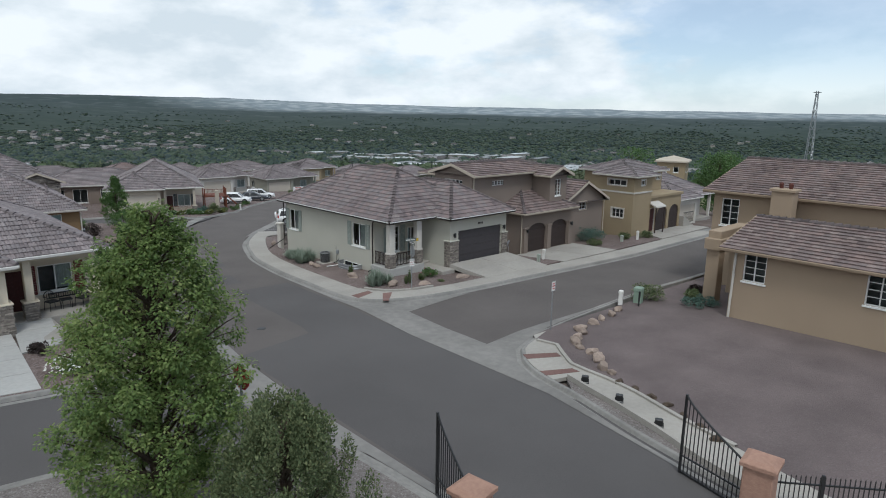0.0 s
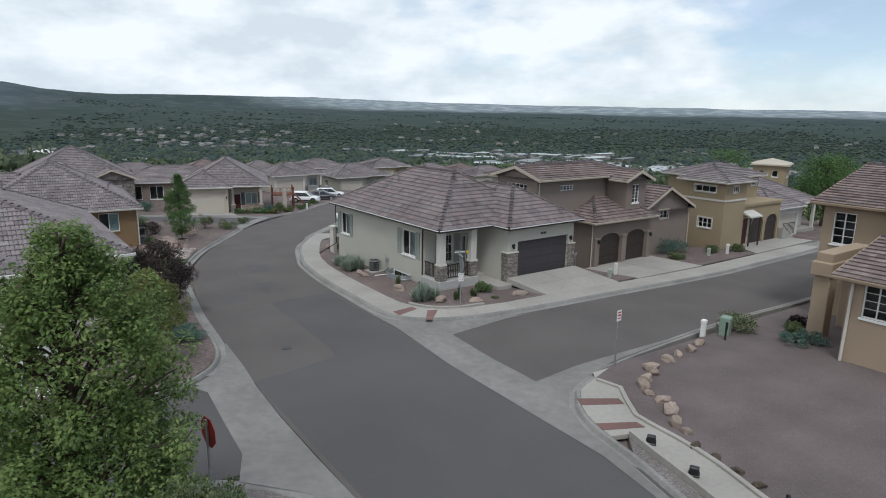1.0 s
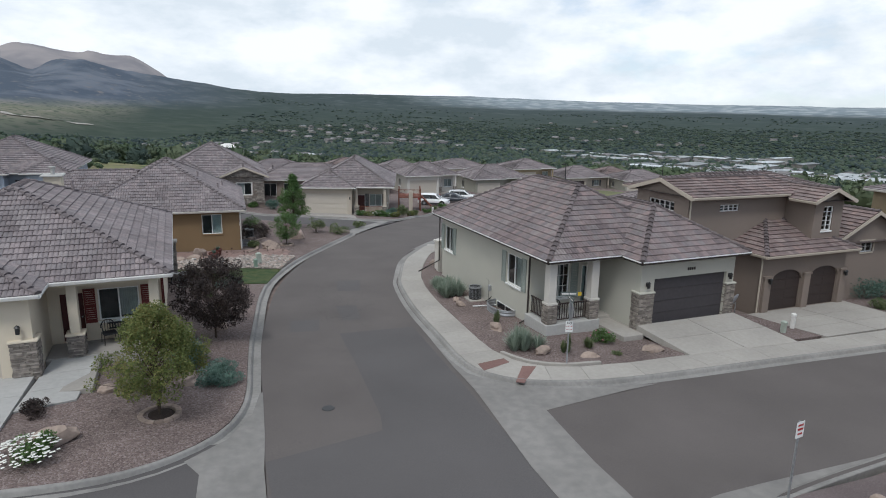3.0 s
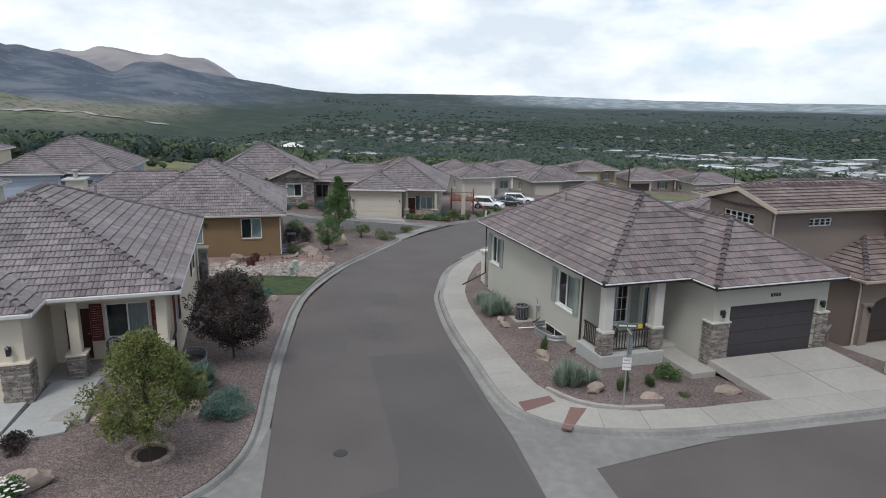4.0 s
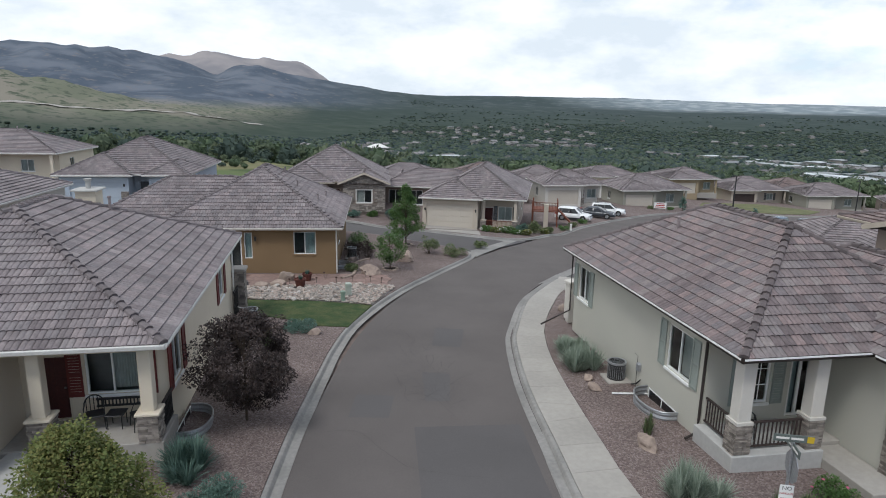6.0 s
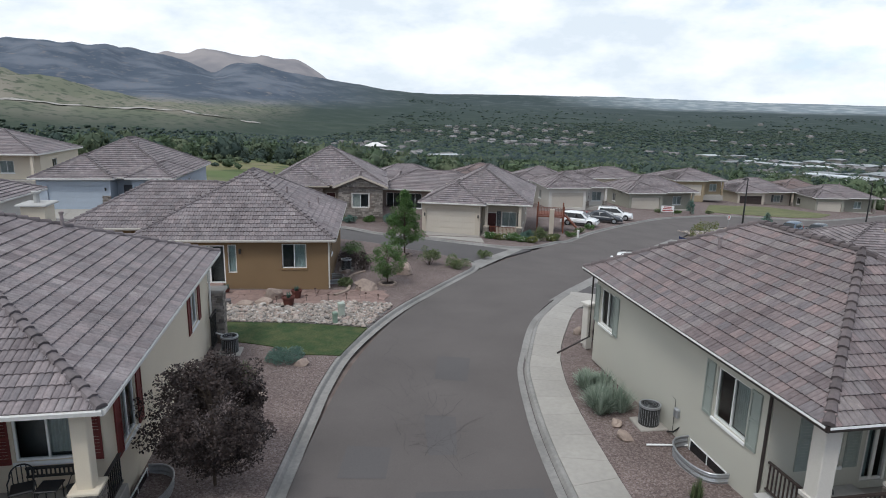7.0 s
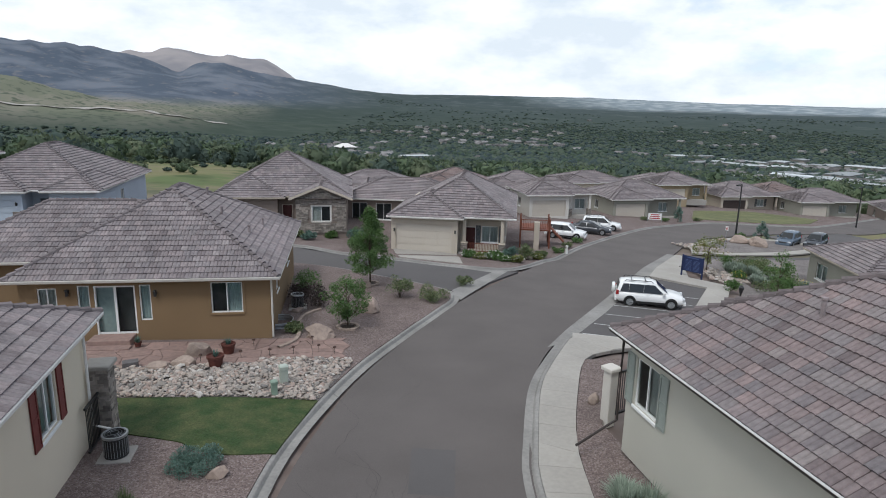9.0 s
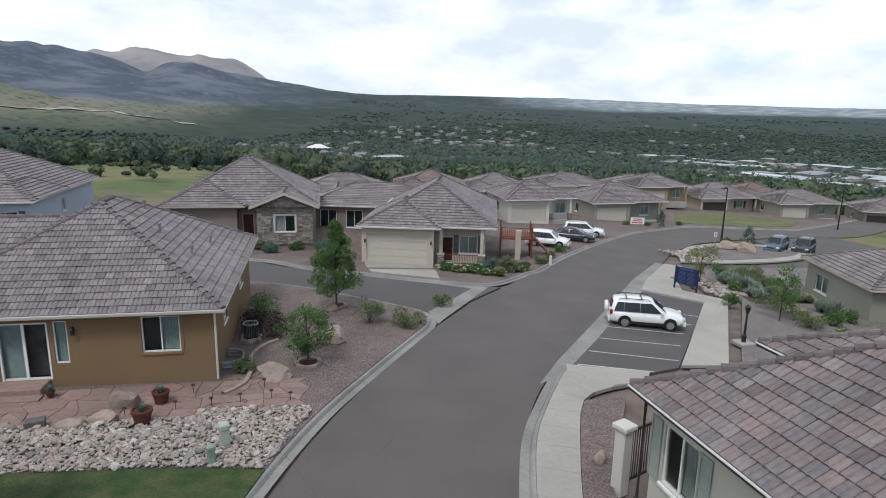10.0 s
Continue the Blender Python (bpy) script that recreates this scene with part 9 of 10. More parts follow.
pedestal(13.15, 50.75, 0.85, 0.3, mat("pale_utility", (0.42, 0.46, 0.40), (0.38, 0.42, 0.36), 6, 0.6), "pale green utility pedestal in rock bed")
pedestal(12.85, 49.75, 0.65, 0.22, UTILGREEN, "green utility pedestal in rock bed")
pedestal(30.0, 17.5, 0.85, 0.22, WHITE, "white utility bollard beside kerb", yard_r(30, 17.5) + 0.1)
pedestal(31.0, 17.0, 0.95, 0.45, UTILGREEN, "green utility cabinet on the lot", yard_r(31, 17.0) + 0.1)
pedestal(37.0, 28.4, 0.8, 0.18, WHITE, "white utility bollard between driveways")
pedestal(35.9, 28.0, 0.6, 0.22, mat("pale_utility", (0.42, 0.46, 0.40)), "pale utility pedestal between driveways")
pedestal(51.6, 29.0, 0.85, 0.2, WHITE, "white utility bollard by tan house")
pedestal(37.0, 80.2, 0.8, 0.18, WHITE, "white utility marker beside street")
pedestal(49.6, 29.4, 0.6, 0.24, mat("pale_utility", (0.42, 0.46, 0.40)), "pale utility pedestal by tan house")
ob = part("marker_post", Geo().box(-0.04, -0.03, 0, 0.04, 0.03, 0.9).box(-0.07, -0.035, 0.55, 0.07, -0.03, 0.85).data, IRON, None)
ob.matrix_world = pose(30.2, 16.5, yard_r(30.2, 16.5) + 0.1)
tagged(ob, "black marker post on the lot", "post")


def dish(x, y, z):
    root = thing("satellite_dish", "grey satellite dish on a post", "dish", pose(x, y, z, 0, 0, 200))
    part("mast", Geo().tube([(0, 0, -0.2), (0, 0, 1.0)], 0.03, sides=6).data, STEEL, root)
    part("reflector", Geo().lathe([(0.0, 0.0), (0.2, 0.02), (0.34, 0.07), (0.36, 0.07), (0.34, 0.05), (0.2, 0.0), (0, -0.02)], 0, 0, 18).moved(pose(0, -0.05, 1.1, 65)).data, mat("dish_grey", (0.35, 0.35, 0.36), (0.3, 0.3, 0.31), 6, 0.5), root)
    part("arm", Geo().tube([(0, -0.05, 0.9), (0, -0.5, 1.15)], 0.015, sides=5).data, STEEL, root)


dish(35.2, 30.4, gz(35.2, 30.4) + 0.13)


# ---- signs ----
def text_part(words, size, material, root, m, name="lettering"):
    cu = bpy.data.curves.new("lettering", "FONT")
    cu.body, cu.size, cu.align_x, cu.align_y, cu.extrude = words, size, "CENTER", "CENTER", 0.002
    tmp = bpy.data.objects.new("tmp", cu)
    scene.collection.objects.link(tmp)
    bpy.context.view_layer.update()
    me = bpy.data.meshes.new_from_object(tmp.evaluated_get(bpy.context.evaluated_depsgraph_get()))
    bpy.data.objects.remove(tmp)
    me.materials.clear()
    me.materials.append(material)
    ob = part(name, me, None, root)
    ob.matrix_basis = m
    return ob


def street_sign():
    """Street-name blades over a no-parking plate on one steel post."""
    x, y = 23.05, 27.3
    z = yard_a(x, y) + 0.1
    root = thing("street_sign", "steel post with street blades and parking sign", "sign", pose(x, y, z, 0, 0, -18))
    part("post", Geo().box(-0.025, -0.025, -0.2, 0.025, 0.025, 3.0).data, STEEL, root)
    b1 = part("name_blade", Geo().bevel_box(-0.42, -0.012, 3.0, 0.42, 0.012, 3.17, 0.004).data, SIGNGREEN, root)
    part("name_bar", Geo().box(-0.37, -0.016, 3.06, -0.10, -0.0125, 3.11).box(-0.06, -0.016, 3.06, 0.20, -0.0125, 3.11).data, WHITE, b1)
    part("end_panel", Geo().box(0.27, -0.0155, 3.01, 0.415, -0.0124, 3.16).data, YELLOW, b1)
    b2 = part("name_blade", Geo().bevel_box(-0.012, -0.42, 2.81, 0.012, 0.42, 2.98, 0.004).data, SIGNGREEN, root)
    part("name_bar", Geo().box(-0.016, -0.34, 2.87, -0.0125, 0.28, 2.92).data, WHITE, b2)
    stop = part("stop_plate", Geo().prism([(0.38 * math.cos(math.pi / 8 + i * math.pi / 4), 0.38 * math.sin(math.pi / 8 + i * math.pi / 4)) for i in range(8)], -0.006, 0.006).moved(pose(0.04, 0, 2.4, 90, 0, 90)).data, STEEL, root)
    pl = part("parking_plate", Geo().bevel_box(-0.15, -0.045, 1.5, 0.15, -0.03, 1.95, 0.004).data, VINYL, root)
    for k, (w, s) in enumerate((("NO", 0.13), ("PARKING", 0.07), ("FIRE LANE", 0.055))):
        text_part(w, s, SIGNRED if k else IRON, pl, pose(0, -0.048, 1.87 - k * 0.13, 90))


street_sign()


def pole_sign(x, y, z, rot):
    root = thing("parking_sign", "thin steel post with a small parking plate", "sign", pose(x, y, z, 0, 0, rot))
    part("post", Geo().box(-0.022, -0.022, -0.2, 0.022, 0.022, 2.4).data, STEEL, root)
    pl = part("plate", Geo().bevel_box(-0.15, -0.036, 1.95, 0.15, -0.023, 2.4, 0.004).data, VINYL, root)
    part("writing_bar", Geo().box(-0.1, -0.04, 2.28, 0.1, -0.0365, 2.33).box(-0.11, -0.04, 2.16, 0.11, -0.0365, 2.22).box(-0.09, -0.04, 2.04, 0.09, -0.0365, 2.09).data, SIGNRED, pl)


pole_sign(23.4, 17.25, gz(23.4, 17.25) + 0.13, 5)
pole_sign(57.6, 86.0, gz(57.6, 86.0) + 0.16, -30)


def stop_sign(x, y, z, rot):
    root = thing("stop_sign", "red stop sign on a steel post", "sign", pose(x, y, z, 0, 0, rot))
    part("post", Geo().box(-0.03, -0.02, -0.1, 0.03, 0.02, 2.98).data, STEEL, root)
    octo = [(0.38 * math.cos(math.pi / 8 + i * math.pi / 4), 0.38 * math.sin(math.pi / 8 + i * math.pi / 4)) for i in range(8)]
    pl = part("plate", Geo().prism(octo, -0.006, 0.006).moved(pose(0, -0.03, 2.66, 90)).data, SIGNRED, root)
    text_part("STOP", 0.26, VINYL, pl, pose(0, -0.039, 2.66, 90))


stop_sign(7.0, 15.6, gz(7.0, 15.6) - 0.02, 100)


def blue_sign():
    x, y = 43.9, 70.9
    root = thing("notice_board", "navy blue notice board on two posts", "sign", pose(x, y, gz(x, y) + 0.12, 0, 0, -62))
    for s in (-0.87, 0.87):
        part("post", Geo().box(s - 0.05, -0.05, -0.3, s + 0.05, 0.05, 1.75).data, SIGNBLUE, root)
    pl = part("panel", Geo().bevel_box(-0.81, -0.03, 0.45, 0.81, 0.03, 1.7, 0.02).data, SIGNBLUE, root)
    g = Geo()
    for r in range(9):
        for c in (-0.6, 0.08):
            g.box(c, -0.036, 0.55 + r * 0.1, c + 0.52, -0.0305, 0.59 + r * 0.1)
    g.box(-0.5, -0.036, 1.54, 0.5, -0.0305, 1.62)
    part("writing_bar", g.data, mat("sign_lettering", (0.07, 0.10, 0.20), (0.06, 0.08, 0.18), 8, 0.5), pl)


blue_sign()


def lamp_post(x, y, h, label="black lamp post with small lantern"):
    root = thing("lamp_post", label, "street lamp", pose(x, y, gz(x, y) + 0.12))
    part("footing", Geo().bevel_box(-0.45, -0.45, -0.1, 0.45, 0.45, 0.08, 0.03).data, CONCRETE, root)
    part("pole", Geo().lathe([(0.12, 0.08), (0.12, 0.45), (0.07, 0.55), (0.05, h - 0.5), (0.09, h - 0.45)], 0, 0, 10).data, IRON, root)
    part("lantern", Geo().lathe([(0.09, h - 0.45), (0.16, h - 0.12), (0.05, h), (0, h + 0.03)], 0, 0, 8).data, IRON, root)


lamp_post(39.3, 58.9, 2.2)


def street_lamp(x, y, h, arm, rot):
    root = thing("street_lamp", "tall dark street lamp with short arm", "street lamp", pose(x, y, gz(x, y) + 0.05, 0, 0, rot))
    part("pole", Geo().tube([(0, 0, -0.2), (0, 0, h)], 0.13, 0.07, 8).data, IRON, root)
    part("arm", Geo().tube([(0, 0, h - 0.1), (arm * 0.5, 0, h + 0.1), (arm, 0, h)], 0.05, sides=6).data, IRON, root)
    part("head", Geo().bevel_box(arm - 0.3, -0.15, h - 0.14, arm + 0.35, 0.15, h - 0.02, 0.03).data, IRON, root)



def banner_sign(x, y):
    """White banner with red lines of writing between two short stakes."""
    root = thing("banner_sign", "white and red banner on two stakes", "sign", pose(x, y, gz(x, y) + 0.12, 0, 0, -20))
    for q in (-0.95, 0.95):
        part("stake", Geo().box(q - 0.03, -0.03, -0.2, q + 0.03, 0.03, 1.3).data, STEEL, root)
    pl = part("panel", Geo().bevel_box(-0.92, -0.02, 0.35, 0.92, 0.02, 1.25, 0.005).data, VINYL, root)
    g = Geo()
    for r in range(3):
        g.box(-0.75 + 0.1 * r, -0.026, 0.47 + r * 0.26, 0.75 - 0.08 * r, -0.0205, 0.60 + r * 0.26)
    part("writing_bar", g.data, SIGNRED, pl)


banner_sign(61.2, 107.0)
street_lamp(66.9, 96.9, 6.6, 0.7, 200)
street_lamp(101.0, 113.0, 6.6, 0.7, 200)


# ---- gates at the entry ----
def gate_leaf(free, hinge, label):
    """Swung-open iron gate: square bars, top rail sweeping up to the free end."""
    (x0, y0), (x1, y1) = free, hinge
    ln = math.hypot(x1 - x0, y1 - y0)
    z = 0.22
    root = thing("entry_gate", label, "gate", pose(x0, y0, z, 0, 0, math.degrees(math.atan2(y1 - y0, x1 - x0))))

    def top(s):
        t = s / ln
        return 2.5 - 1.05 * t ** 0.75
    n = 12
    part("top_rail", Geo().tube([(ln * i / n, 0, top(ln * i / n)) for i in range(n + 1)], 0.03, sides=6).data, IRON, root)
    part("bottom_rail", Geo().box(0, -0.025, 0.1, ln, 0.025, 0.16).box(0, -0.02, 0.62, ln, 0.02, 0.66).data, IRON, root)
    for s in (0.0, ln):
        part("stile", Geo().box(s - 0.03, -0.03, 0.08, s + 0.03, 0.03, top(s) + 0.02).data, IRON, root)
    k = int(ln / 0.13)
    for i in range(1, k):
        s = ln * i / k
        part("bar", Geo().box(s - 0.011, -0.011, 0.16, s + 0.011, 0.011, top(s)).data, IRON, root)


def gate_pillar(x, y, rot, label):
    root = thing("gate_pillar", label, "pillar", pose(x, y, 0.05, 0, 0, rot))
    part("shaft", Geo().bevel_box(-0.36, -0.36, -0.2, 0.36, 0.36, 1.75, 0.03).data, PILLAR, root)
    part("cap", Geo().bevel_box(-0.44, -0.44, 1.75, 0.44, 0.44, 1.85, 0.02).add([(-0.44, -0.44, 1.85), (0.44, -0.44, 1.85), (0.44, 0.44, 1.85), (-0.44, 0.44, 1.85), (-0.3, -0.3, 1.93), (0.3, -0.3, 1.93), (0.3, 0.3, 1.93), (-0.3, 0.3, 1.93)], [(0, 1, 5, 4), (1, 2, 6, 5), (2, 3, 7, 6), (3, 0, 4, 7), (4, 5, 6, 7)]).data, PILLAR, root)


gate_leaf((16.3, 7.1), (15.85, 5.2), "open black iron entry gate with curved top")
gate_leaf((10.25, 10.95), (9.65, 9.2), "open black iron entry gate with curved top")
gate_pillar(15.85, 4.8, 8, "pink split-block gate pillar with cap")
gate_pillar(9.45, 8.85, 8, "pink split-block gate pillar with cap")


def iron_fence(x0, y0, x1, y1):
    ln = math.hypot(x1 - x0, y1 - y0)
    root = thing("iron_fence", "black iron picket fence beside the gate", "fence", pose(x0, y0, 0.2, 0, 0, math.degrees(math.atan2(y1 - y0, x1 - x0))))
    part("rail", Geo().box(0, -0.02, 1.0, ln, 0.02, 1.04).box(0, -0.02, 0.2, ln, 0.02, 0.24).data, IRON, root)
    me = mesh_of("picket", *Geo().box(-0.01, -0.01, 0.05, 0.01, 0.01, 1.2).add([(-0.02, 0, 1.2), (0.02, 0, 1.2), (0, 0, 1.28)], [(0, 1, 2)]).data, IRON)
    for i in range(int(ln / 0.12)):
        part("picket", me, None, root).matrix_basis = Matrix.Translation((0.06 + i * 0.12, 0, 0))
    pm = mesh_of("post", *Geo().box(-0.035, -0.035, -0.2, 0.035, 0.035, 1.3).data, IRON)
    for i in range(int(ln / 2.0) + 1):
        part("post", pm, None, root).matrix_basis = Matrix.Translation((1.2 + i * 2.0, 0, 0))


iron_fence(16.25, 4.6, 20.2, 0.0)
for x, y in ((19.3, 12.45), (18.8, 10.65), (18.12, 8.75)):
    root = thing("flood_lamp", "black box floodlight on low edging", "lamp", pose(x, y, gz(x, y) + 0.13, 0, 0, 120), "edging lights")
    part("housing", Geo().bevel_box(-0.13, -0.1, 0.1, 0.13, 0.08, 0.32, 0.02).data, IRON, root)
    part("bracket", Geo().box(-0.15, -0.02, 0.0, -0.13, 0.02, 0.2).box(0.13, -0.02, 0.0, 0.15, 0.02, 0.2).box(-0.15, -0.03, 0.0, 0.15, 0.03, 0.02).data, IRON, root)


# ---- porch furniture ----
def patio_chair(x, y, z, rot, label="dark wrought-iron patio chair on the porch"):
    root = thing("patio_chair", label, "chair", pose(x, y, z, 0, 0, rot))
    part("seat", Geo().bevel_box(-0.25, -0.25, 0.40, 0.25, 0.25, 0.45, 0.02).data, IRON, root)
    g = Geo()
    n = 10
    for i in range(n + 1):
        a = math.pi * i / n
        if i:
            p = math.pi * (i - 1) / n
            g.tube([(0.26 * math.cos(p), 0.24, 0.62 + 0.3 * math.sin(p)), (0.26 * math.cos(a), 0.24, 0.62 + 0.3 * math.sin(a))], 0.02, sides=5)
    for i in range(5):
        s = -0.2 + 0.1 * i
        g.tube([(s, 0.24, 0.45), (s, 0.24, 0.62 + 0.3 * math.sqrt(max(0, 1 - (s / 0.26) ** 2)))], 0.012, sides=4)
    part("backrest", g.data, IRON, root)
    for s in (-0.24, 0.24):
        for t in (-0.22, 0.22):
            part("leg", Geo().tube([(s, t, 0.4), (s * 1.1, t * 1.15, 0.0)], 0.016, sides=5).data, IRON, root)
        part("armrest", Geo().tube([(s, 0.24, 0.66), (s * 1.1, -0.1, 0.66), (s * 1.05, -0.2, 0.42)], 0.018, sides=5).data, IRON, root)


patio_chair(5.9, 34.0, 0.76, 20)
patio_chair(7.2, 33.9, 0.76, -60)
root = thing("patio_table", "small dark iron patio table on the porch", "table", pose(6.5, 34.0, 0.76))
part("tabletop", Geo().bevel_box(-0.25, -0.25, 0.42, 0.25, 0.25, 0.45, 0.01).data, IRON, root)
for s, t in ((-0.2, -0.2), (0.2, -0.2), (0.2, 0.2), (-0.2, 0.2)):
    part("leg", Geo().tube([(s, t, 0.42), (s, t, 0)], 0.014, sides=5).data, IRON, root)
patio_chair(25.3, 32.0, 0.45, 150, "dark wooden chair on the corner porch")


# ---- redwood deck stair beside the pale sand house ----
def deck():
    root = thing("deck_stair", "reddish stained wooden deck and stair", "deck", pose(33.6, 84.0, -2.7, 0, 0, -18))
    part("deck_floor", Geo().box(0, 0, 1.35, 3.0, 3.4, 1.47).data, WOODRED, root)
    for x, y in ((0.1, 0.1), (2.9, 0.1), (2.9, 3.3), (0.1, 3.3), (2.9, 1.6)):
        part("post", Geo().box(x - 0.07, y - 0.07, -0.4, x + 0.07, y + 0.07, 2.5).data, WOODRED, root)
    railing(root, [(0.1, 0.1), (2.9, 0.1)], 1.47, 0.95, WOODRED, 0.16)
    railing(root, [(2.9, 0.1), (2.9, 3.3)], 1.47, 0.95, WOODRED, 0.16)
    for i in range(7):
        part("step", Geo().box(3.02 + i * 0.2, 1.8, 1.22 - i * 0.2, 3.26 + i * 0.2, 3.2, 1.27 - i * 0.2).data, WOODRED, root)
    part("stringer", Geo().add([(3.0, 1.78, 1.28), (4.45, 1.78, -0.15), (4.45, 1.78, 0.05), (3.0, 1.78, 1.45), (3.0, 1.72, 1.28), (4.45, 1.72, -0.15), (4.45, 1.72, 0.05), (3.0, 1.72, 1.45)], [(0, 1, 2, 3), (7, 6, 5, 4), (0, 3, 7, 4), (3, 2, 6, 7)]).data, WOODRED, root)
    part("pillar", Geo().bevel_box(1.4, -0.6, -0.5, 1.9, -0.1, 2.3, 0.03).data, STUCCO_C, root)


deck()


# ---- parked cars ----
def car(label, x, y, z, rot, paint, suv=True, rack=False, spare=False, length=4.6, name="car"):
    """Body lofted from side sections; separate glass, lamps, wheels."""
    root = thing(name, label, "car", pose(x, y, z, 0, 0, rot))
    L, W2 = length, 0.91
    hb, hr = (0.98, 1.62) if suv else (0.92, 1.42)
    # stations along the car (front at +x): x, half width, sill, waist
    st = [(-0.50, 0.62, 0.45, 0.80), (-0.485, 0.80, 0.36, 0.98), (-0.44, 0.88, 0.28, hb), (-0.30, W2, 0.24, hb), (0.0, W2, 0.24, hb - 0.02), (0.22, W2, 0.24, hb - 0.05), (0.36, 0.90, 0.26, hb - 0.12), (0.45, 0.84, 0.30, hb - 0.22), (0.485, 0.74, 0.36, 0.68), (0.50, 0.58, 0.42, 0.60)]
    g = Geo()
    n = 8
    for f, w, s, t in st:
        m = (s + t) / 2
        ring = [(-w * 0.86, s), (-w, s + 0.12), (-w, m + 0.08), (-w * 0.90, t), (w * 0.90, t), (w, m + 0.08), (w, s + 0.12), (w * 0.86, s)]
        g.v += [(f * L, yy, zz2) for yy, zz2 in ring]
    for i in range(len(st) - 1):
        g.f += [(i * n + k, i * n + (k + 1) % n, (i + 1) * n + (k + 1) % n, (i + 1) * n + k) for k in range(n)]
    k0 = (len(st) - 1) * n
    g.f += [tuple(range(n - 1, -1, -1)), tuple(range(k0, k0 + n))]
    # cabin: rounded shell with roof, window panes set just proud of it
    body = part("body", g.data, paint, root)
    body.data.polygons.foreach_set("use_smooth", [True] * len(body.data.polygons))
    if suv:
        cab = [(-0.478, hb - 0.04, 0.80, hb - 0.02, 0.78), (-0.455, hb - 0.04, 0.83, hr - 0.22, 0.68), (-0.425, hb - 0.04, 0.84, hr - 0.08, 0.63), (-0.30, hb - 0.04, 0.85, hr - 0.01, 0.63), (-0.10, hb - 0.04, 0.85, hr, 0.64), (0.03, hb - 0.05, 0.85, hr - 0.03, 0.63), (0.075, hb - 0.06, 0.84, hr - 0.09, 0.62), (0.26, hb - 0.10, 0.80, hb - 0.05, 0.72)]
    else:
        cab = [(-0.42, hb - 0.04, 0.80, hb, 0.74), (-0.25, hb - 0.04, 0.83, hr - 0.10, 0.62), (-0.16, hb - 0.04, 0.84, hr - 0.01, 0.62), (-0.05, hb - 0.04, 0.84, hr, 0.62), (0.04, hb - 0.05, 0.84, hr - 0.05, 0.61), (0.26, hb - 0.08, 0.80, hb - 0.04, 0.72)]
    roof = Geo()
    for f, z0, w0, z1, w1 in cab:
        roof.v += [(f * L, -w0, z0), (f * L, -w1 - 0.02, z0 + (z1 - z0) * 0.82), (f * L, -w1 * 0.86, z1), (f * L, 0, z1 + 0.025), (f * L, w1 * 0.86, z1), (f * L, w1 + 0.02, z0 + (z1 - z0) * 0.82), (f * L, w0, z0)]
    for i in range(len(cab) - 1):
        roof.f += [(i * 7 + k, i * 7 + k + 1, i * 7 + k + 8, i * 7 + k + 7) for k in range(6)]
    shell = part("roof", roof.data, paint, root)
    shell.data.polygons.foreach_set("use_smooth", [True] * len(shell.data.polygons))
    r0, r1 = cab[1], cab[-2]
    zt, zb2 = hr - 0.14, hb - 0.01

    def side(f, z, s):
        return (f * L, s * (0.862 - 0.205 * (z - hb) / (hr - hb)), z)
    wins = [(-0.44, -0.312, -0.40, -0.312), (-0.309, -0.103, -0.309, -0.103), (-0.100, 0.185, -0.100, 0.05)] if suv else [(-0.29, -0.10, -0.21, -0.10), (-0.08, 0.17, -0.08, 0.045)]
    for s in (-1, 1):
        for a0, a1, t0, t1 in wins:
            part("side_glass", ([side(a0, zb2, s), side(a1, zb2, s), side(t1, zt, s), side(t0, zt, s)], [(0, 1, 2, 3)]), CARGLASS, root)
    fx, fz = cab[-1][0] * L, cab[-1][3]
    tx, tz = cab[-2][0] * L, cab[-2][3]
    part("windscreen", ([(fx - 0.06, -0.66, fz + 0.06), (fx - 0.06, 0.66, fz + 0.06), (tx + 0.06, 0.54, tz + 0.02), (tx + 0.06, -0.54, tz + 0.02)], [(0, 1, 2, 3)]), CARGLASS, root)
    if suv:
        part("rear_glass", ([(-0.482 * L, -0.62, hb + 0.08), (-0.482 * L, 0.62, hb + 0.08), (-0.452 * L, 0.54, hr - 0.16), (-0.452 * L, -0.54, hr - 0.16)], [(0, 1, 2, 3)]), CARGLASS, root)
    else:
        part("rear_glass", ([(-0.405 * L, -0.62, hb + 0.05), (-0.405 * L, 0.62, hb + 0.05), (-0.262 * L, 0.52, hr - 0.09), (-0.262 * L, -0.52, hr - 0.09)], [(0, 1, 2, 3)]), CARGLASS, root)
    for s in (-1, 1):
        part("headlight", Geo().bevel_box(0.455 * L, s * 0.68 - 0.16, 0.64, 0.49 * L, s * 0.68 + 0.16, 0.78, 0.02).data, mat("headlight_lens", (0.6, 0.62, 0.64), (0.55, 0.57, 0.6), 4, 0.15, blotch=0), root)
        part("tail_light", Geo().bevel_box(-0.495 * L, s * 0.76 - 0.09, 0.75, -0.455 * L, s * 0.76 + 0.09, 1.02, 0.02).data, SIGNRED, root)
        part("mirror", Geo().bevel_box(0.17 * L, s * 0.98 - 0.09, hb, 0.21 * L, s * 0.98 + 0.09, hb + 0.14, 0.02).data, paint, root)
        part("sill_trim", Geo().box(-0.30 * L, s * 0.915 - 0.012, 0.27, 0.28 * L, s * 0.915 + 0.012, 0.42).data, IRON, root)
        part("door_handle", Geo().box(-0.06 * L, s * 0.92 - 0.012, 0.86, -0.02 * L, s * 0.92 + 0.012, 0.89).data, paint, root)
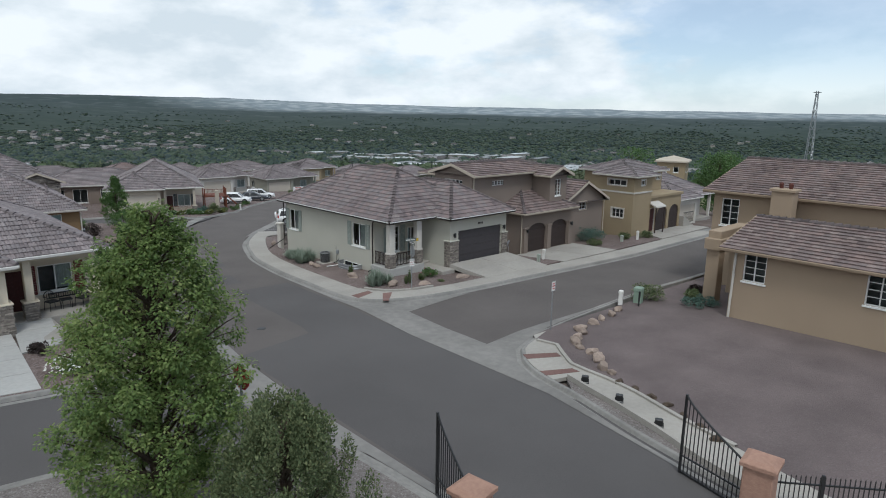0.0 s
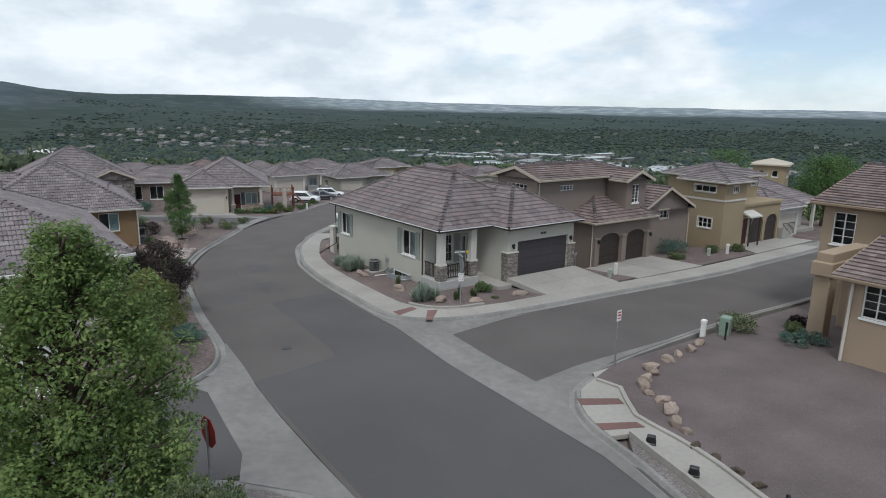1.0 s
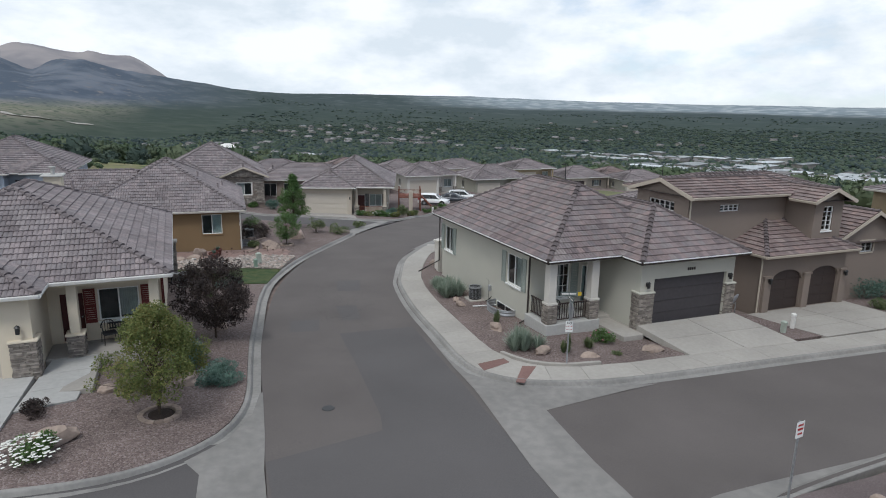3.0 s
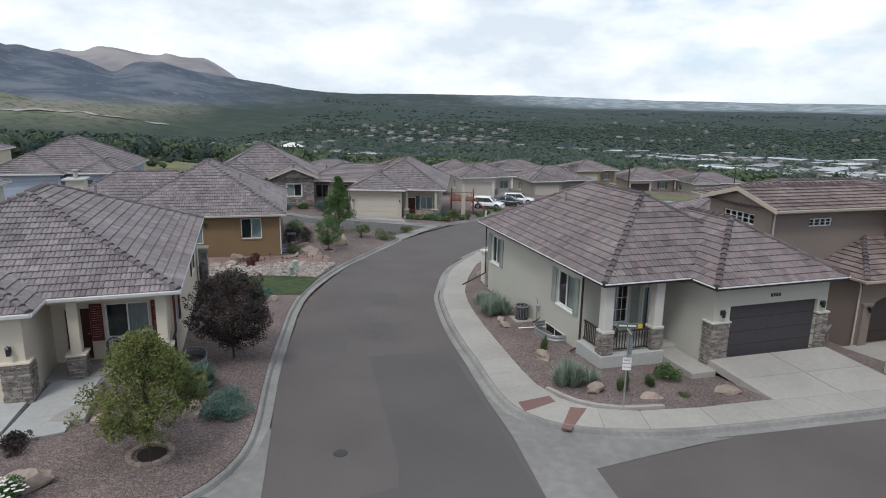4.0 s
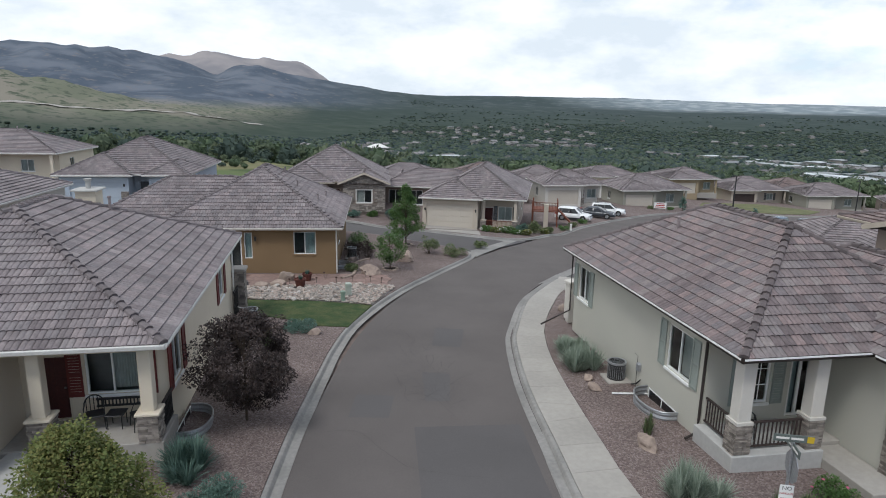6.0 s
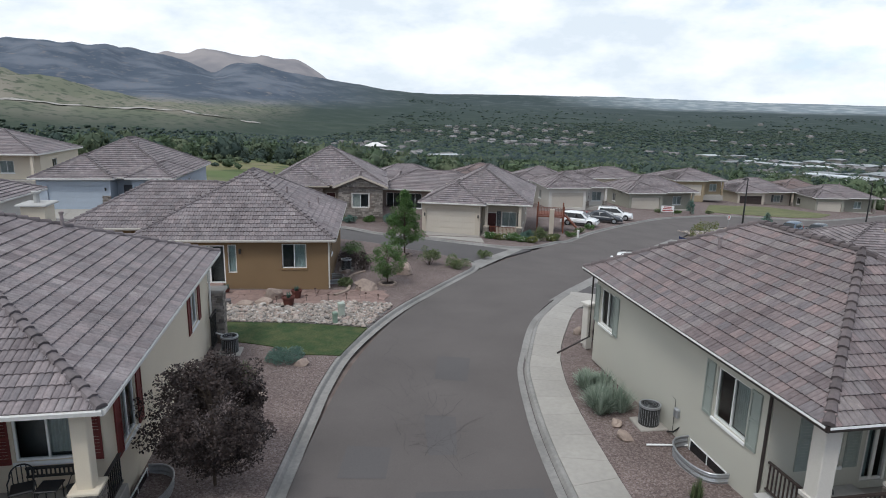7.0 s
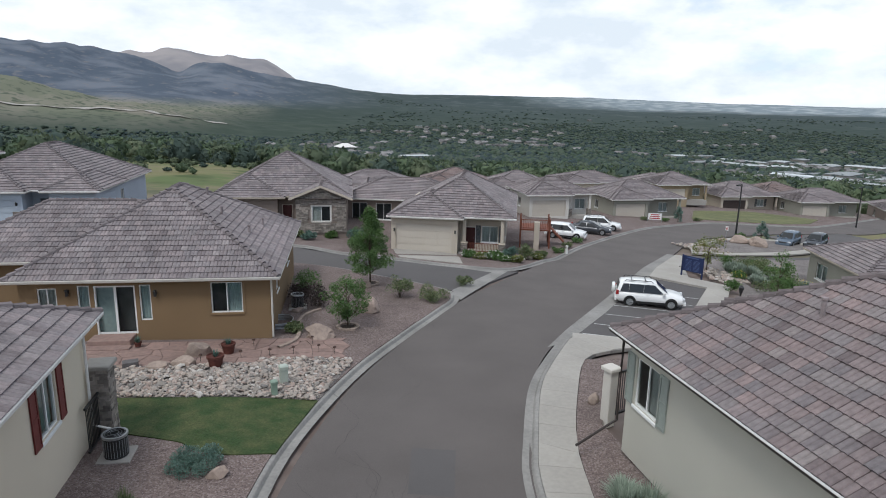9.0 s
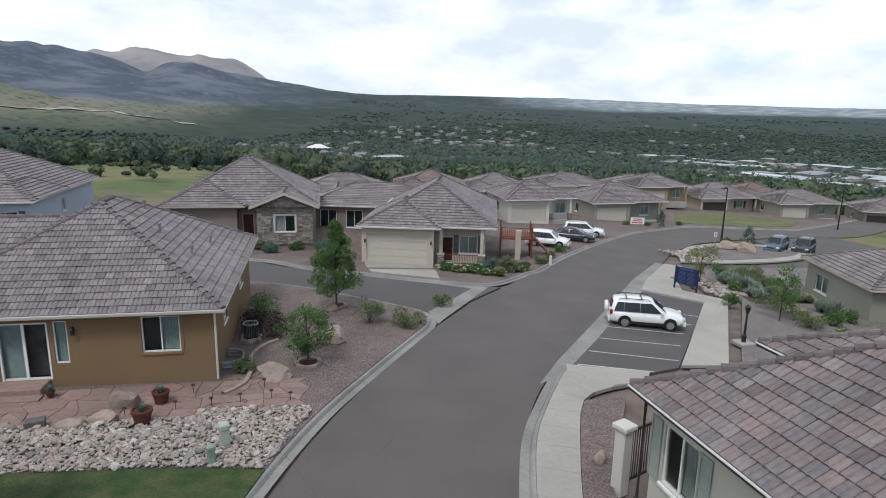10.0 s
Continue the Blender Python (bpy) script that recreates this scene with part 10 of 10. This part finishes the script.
        for f in (-0.29, 0.30):
            wz = 0.34
            part("wheel_arch", Geo().lathe([(0.0, -0.015), (0.385, -0.015), (0.385, 0.015), (0.0, 0.015)], 0, 0, 18).moved(Matrix.Translation((f * L, s * 0.905, wz + 0.02)) @ pose(0, 0, 0, 90)).data, RUBBER, root)
            wh = part("wheel", Geo().lathe([(0.22, -0.1), (0.33, -0.1), (0.345, -0.06), (0.345, 0.06), (0.33, 0.1), (0.22, 0.1), (0.22, -0.1)], 0, 0, 20).moved(Matrix.Translation((f * L, s * 0.86, wz)) @ pose(0, 0, 0, 90)).data, RUBBER, root)
            rim = Geo().lathe([(0.0, -0.06), (0.21, -0.06), (0.225, -0.09), (0.225, 0.09), (0.21, 0.06), (0.0, 0.06)], 0, 0, 16)
            for i in range(5):
                a = 2 * math.pi * i / 5
                rim.tube([(0.04 * math.cos(a), 0.04 * math.sin(a), -0.08 * s), (0.21 * math.cos(a), 0.21 * math.sin(a), -0.085 * s)], 0.03, sides=4)
            part("rim", rim.moved(Matrix.Translation((f * L, s * 0.87, wz)) @ pose(0, 0, 0, 90)).data, STEEL, wh)
    part("bumper", Geo().bevel_box(0.47 * L, -0.78, 0.3, 0.51 * L, 0.78, 0.52, 0.04).data, paint, root)
    part("bumper", Geo().bevel_box(-0.51 * L, -0.8, 0.32, -0.48 * L, 0.8, 0.6, 0.04).data, paint, root)
    part("grille", Geo().bevel_box(0.492 * L, -0.4, 0.58, 0.503 * L, 0.4, 0.72, 0.01).data, IRON, root)
    if rack:
        for s in (-1, 1):
            part("roof_rail", Geo().tube([(-0.38 * L, s * 0.62, hr - 0.02), (-0.36 * L, s * 0.62, hr + 0.07), (0.0, s * 0.62, hr + 0.07), (0.03 * L, s * 0.62, hr - 0.02)], 0.025, sides=6).data, IRON, root)
        for f in (-0.28, -0.08):
            part("cross_bar", Geo().box(f * L - 0.03, -0.62, hr + 0.06, f * L + 0.03, 0.62, hr + 0.09).data, IRON, root)
    if spare:
        part("spare_wheel", Geo().lathe([(0.0, -0.1), (0.3, -0.1), (0.34, -0.05), (0.34, 0.06), (0.3, 0.1), (0, 0.1)], 0, 0, 18).moved(Matrix.Translation((-0.53 * L, 0.05, 0.98)) @ pose(0, 0, 0, 0, 90)).data, CARWHITE, root)
    return root


car("white compact SUV with roof rack in parking bay", 35.6, 62.8, gz(35.6, 62.8) + 0.02, -24, CARWHITE, True, True, True, 4.3)
car("white estate car parked on gravel", 40.6, 89.3, gz(40.6, 89.3) + 0.12, -32, CARWHITE, True, length=4.3)
car("charcoal sedan parked between white cars", 45.3, 93.4, gz(45.3, 93.4) + 0.12, -30, CARDARK, False, length=4.7)
car("white SUV with roof rails parked on gravel", 48.4, 97.2, gz(48.4, 97.2) + 0.12, -24, CARWHITE, True, True, length=4.7)
car("slate blue SUV in the parking court", 69.7, 91.0, gz(69.7, 91.0) + 0.02, 215, CARBLUE, True)
car("dark boxy off-roader in the parking court", 72.9, 90.3, gz(72.9, 90.3) + 0.02, 215, CARDARK, True, length=4.2)
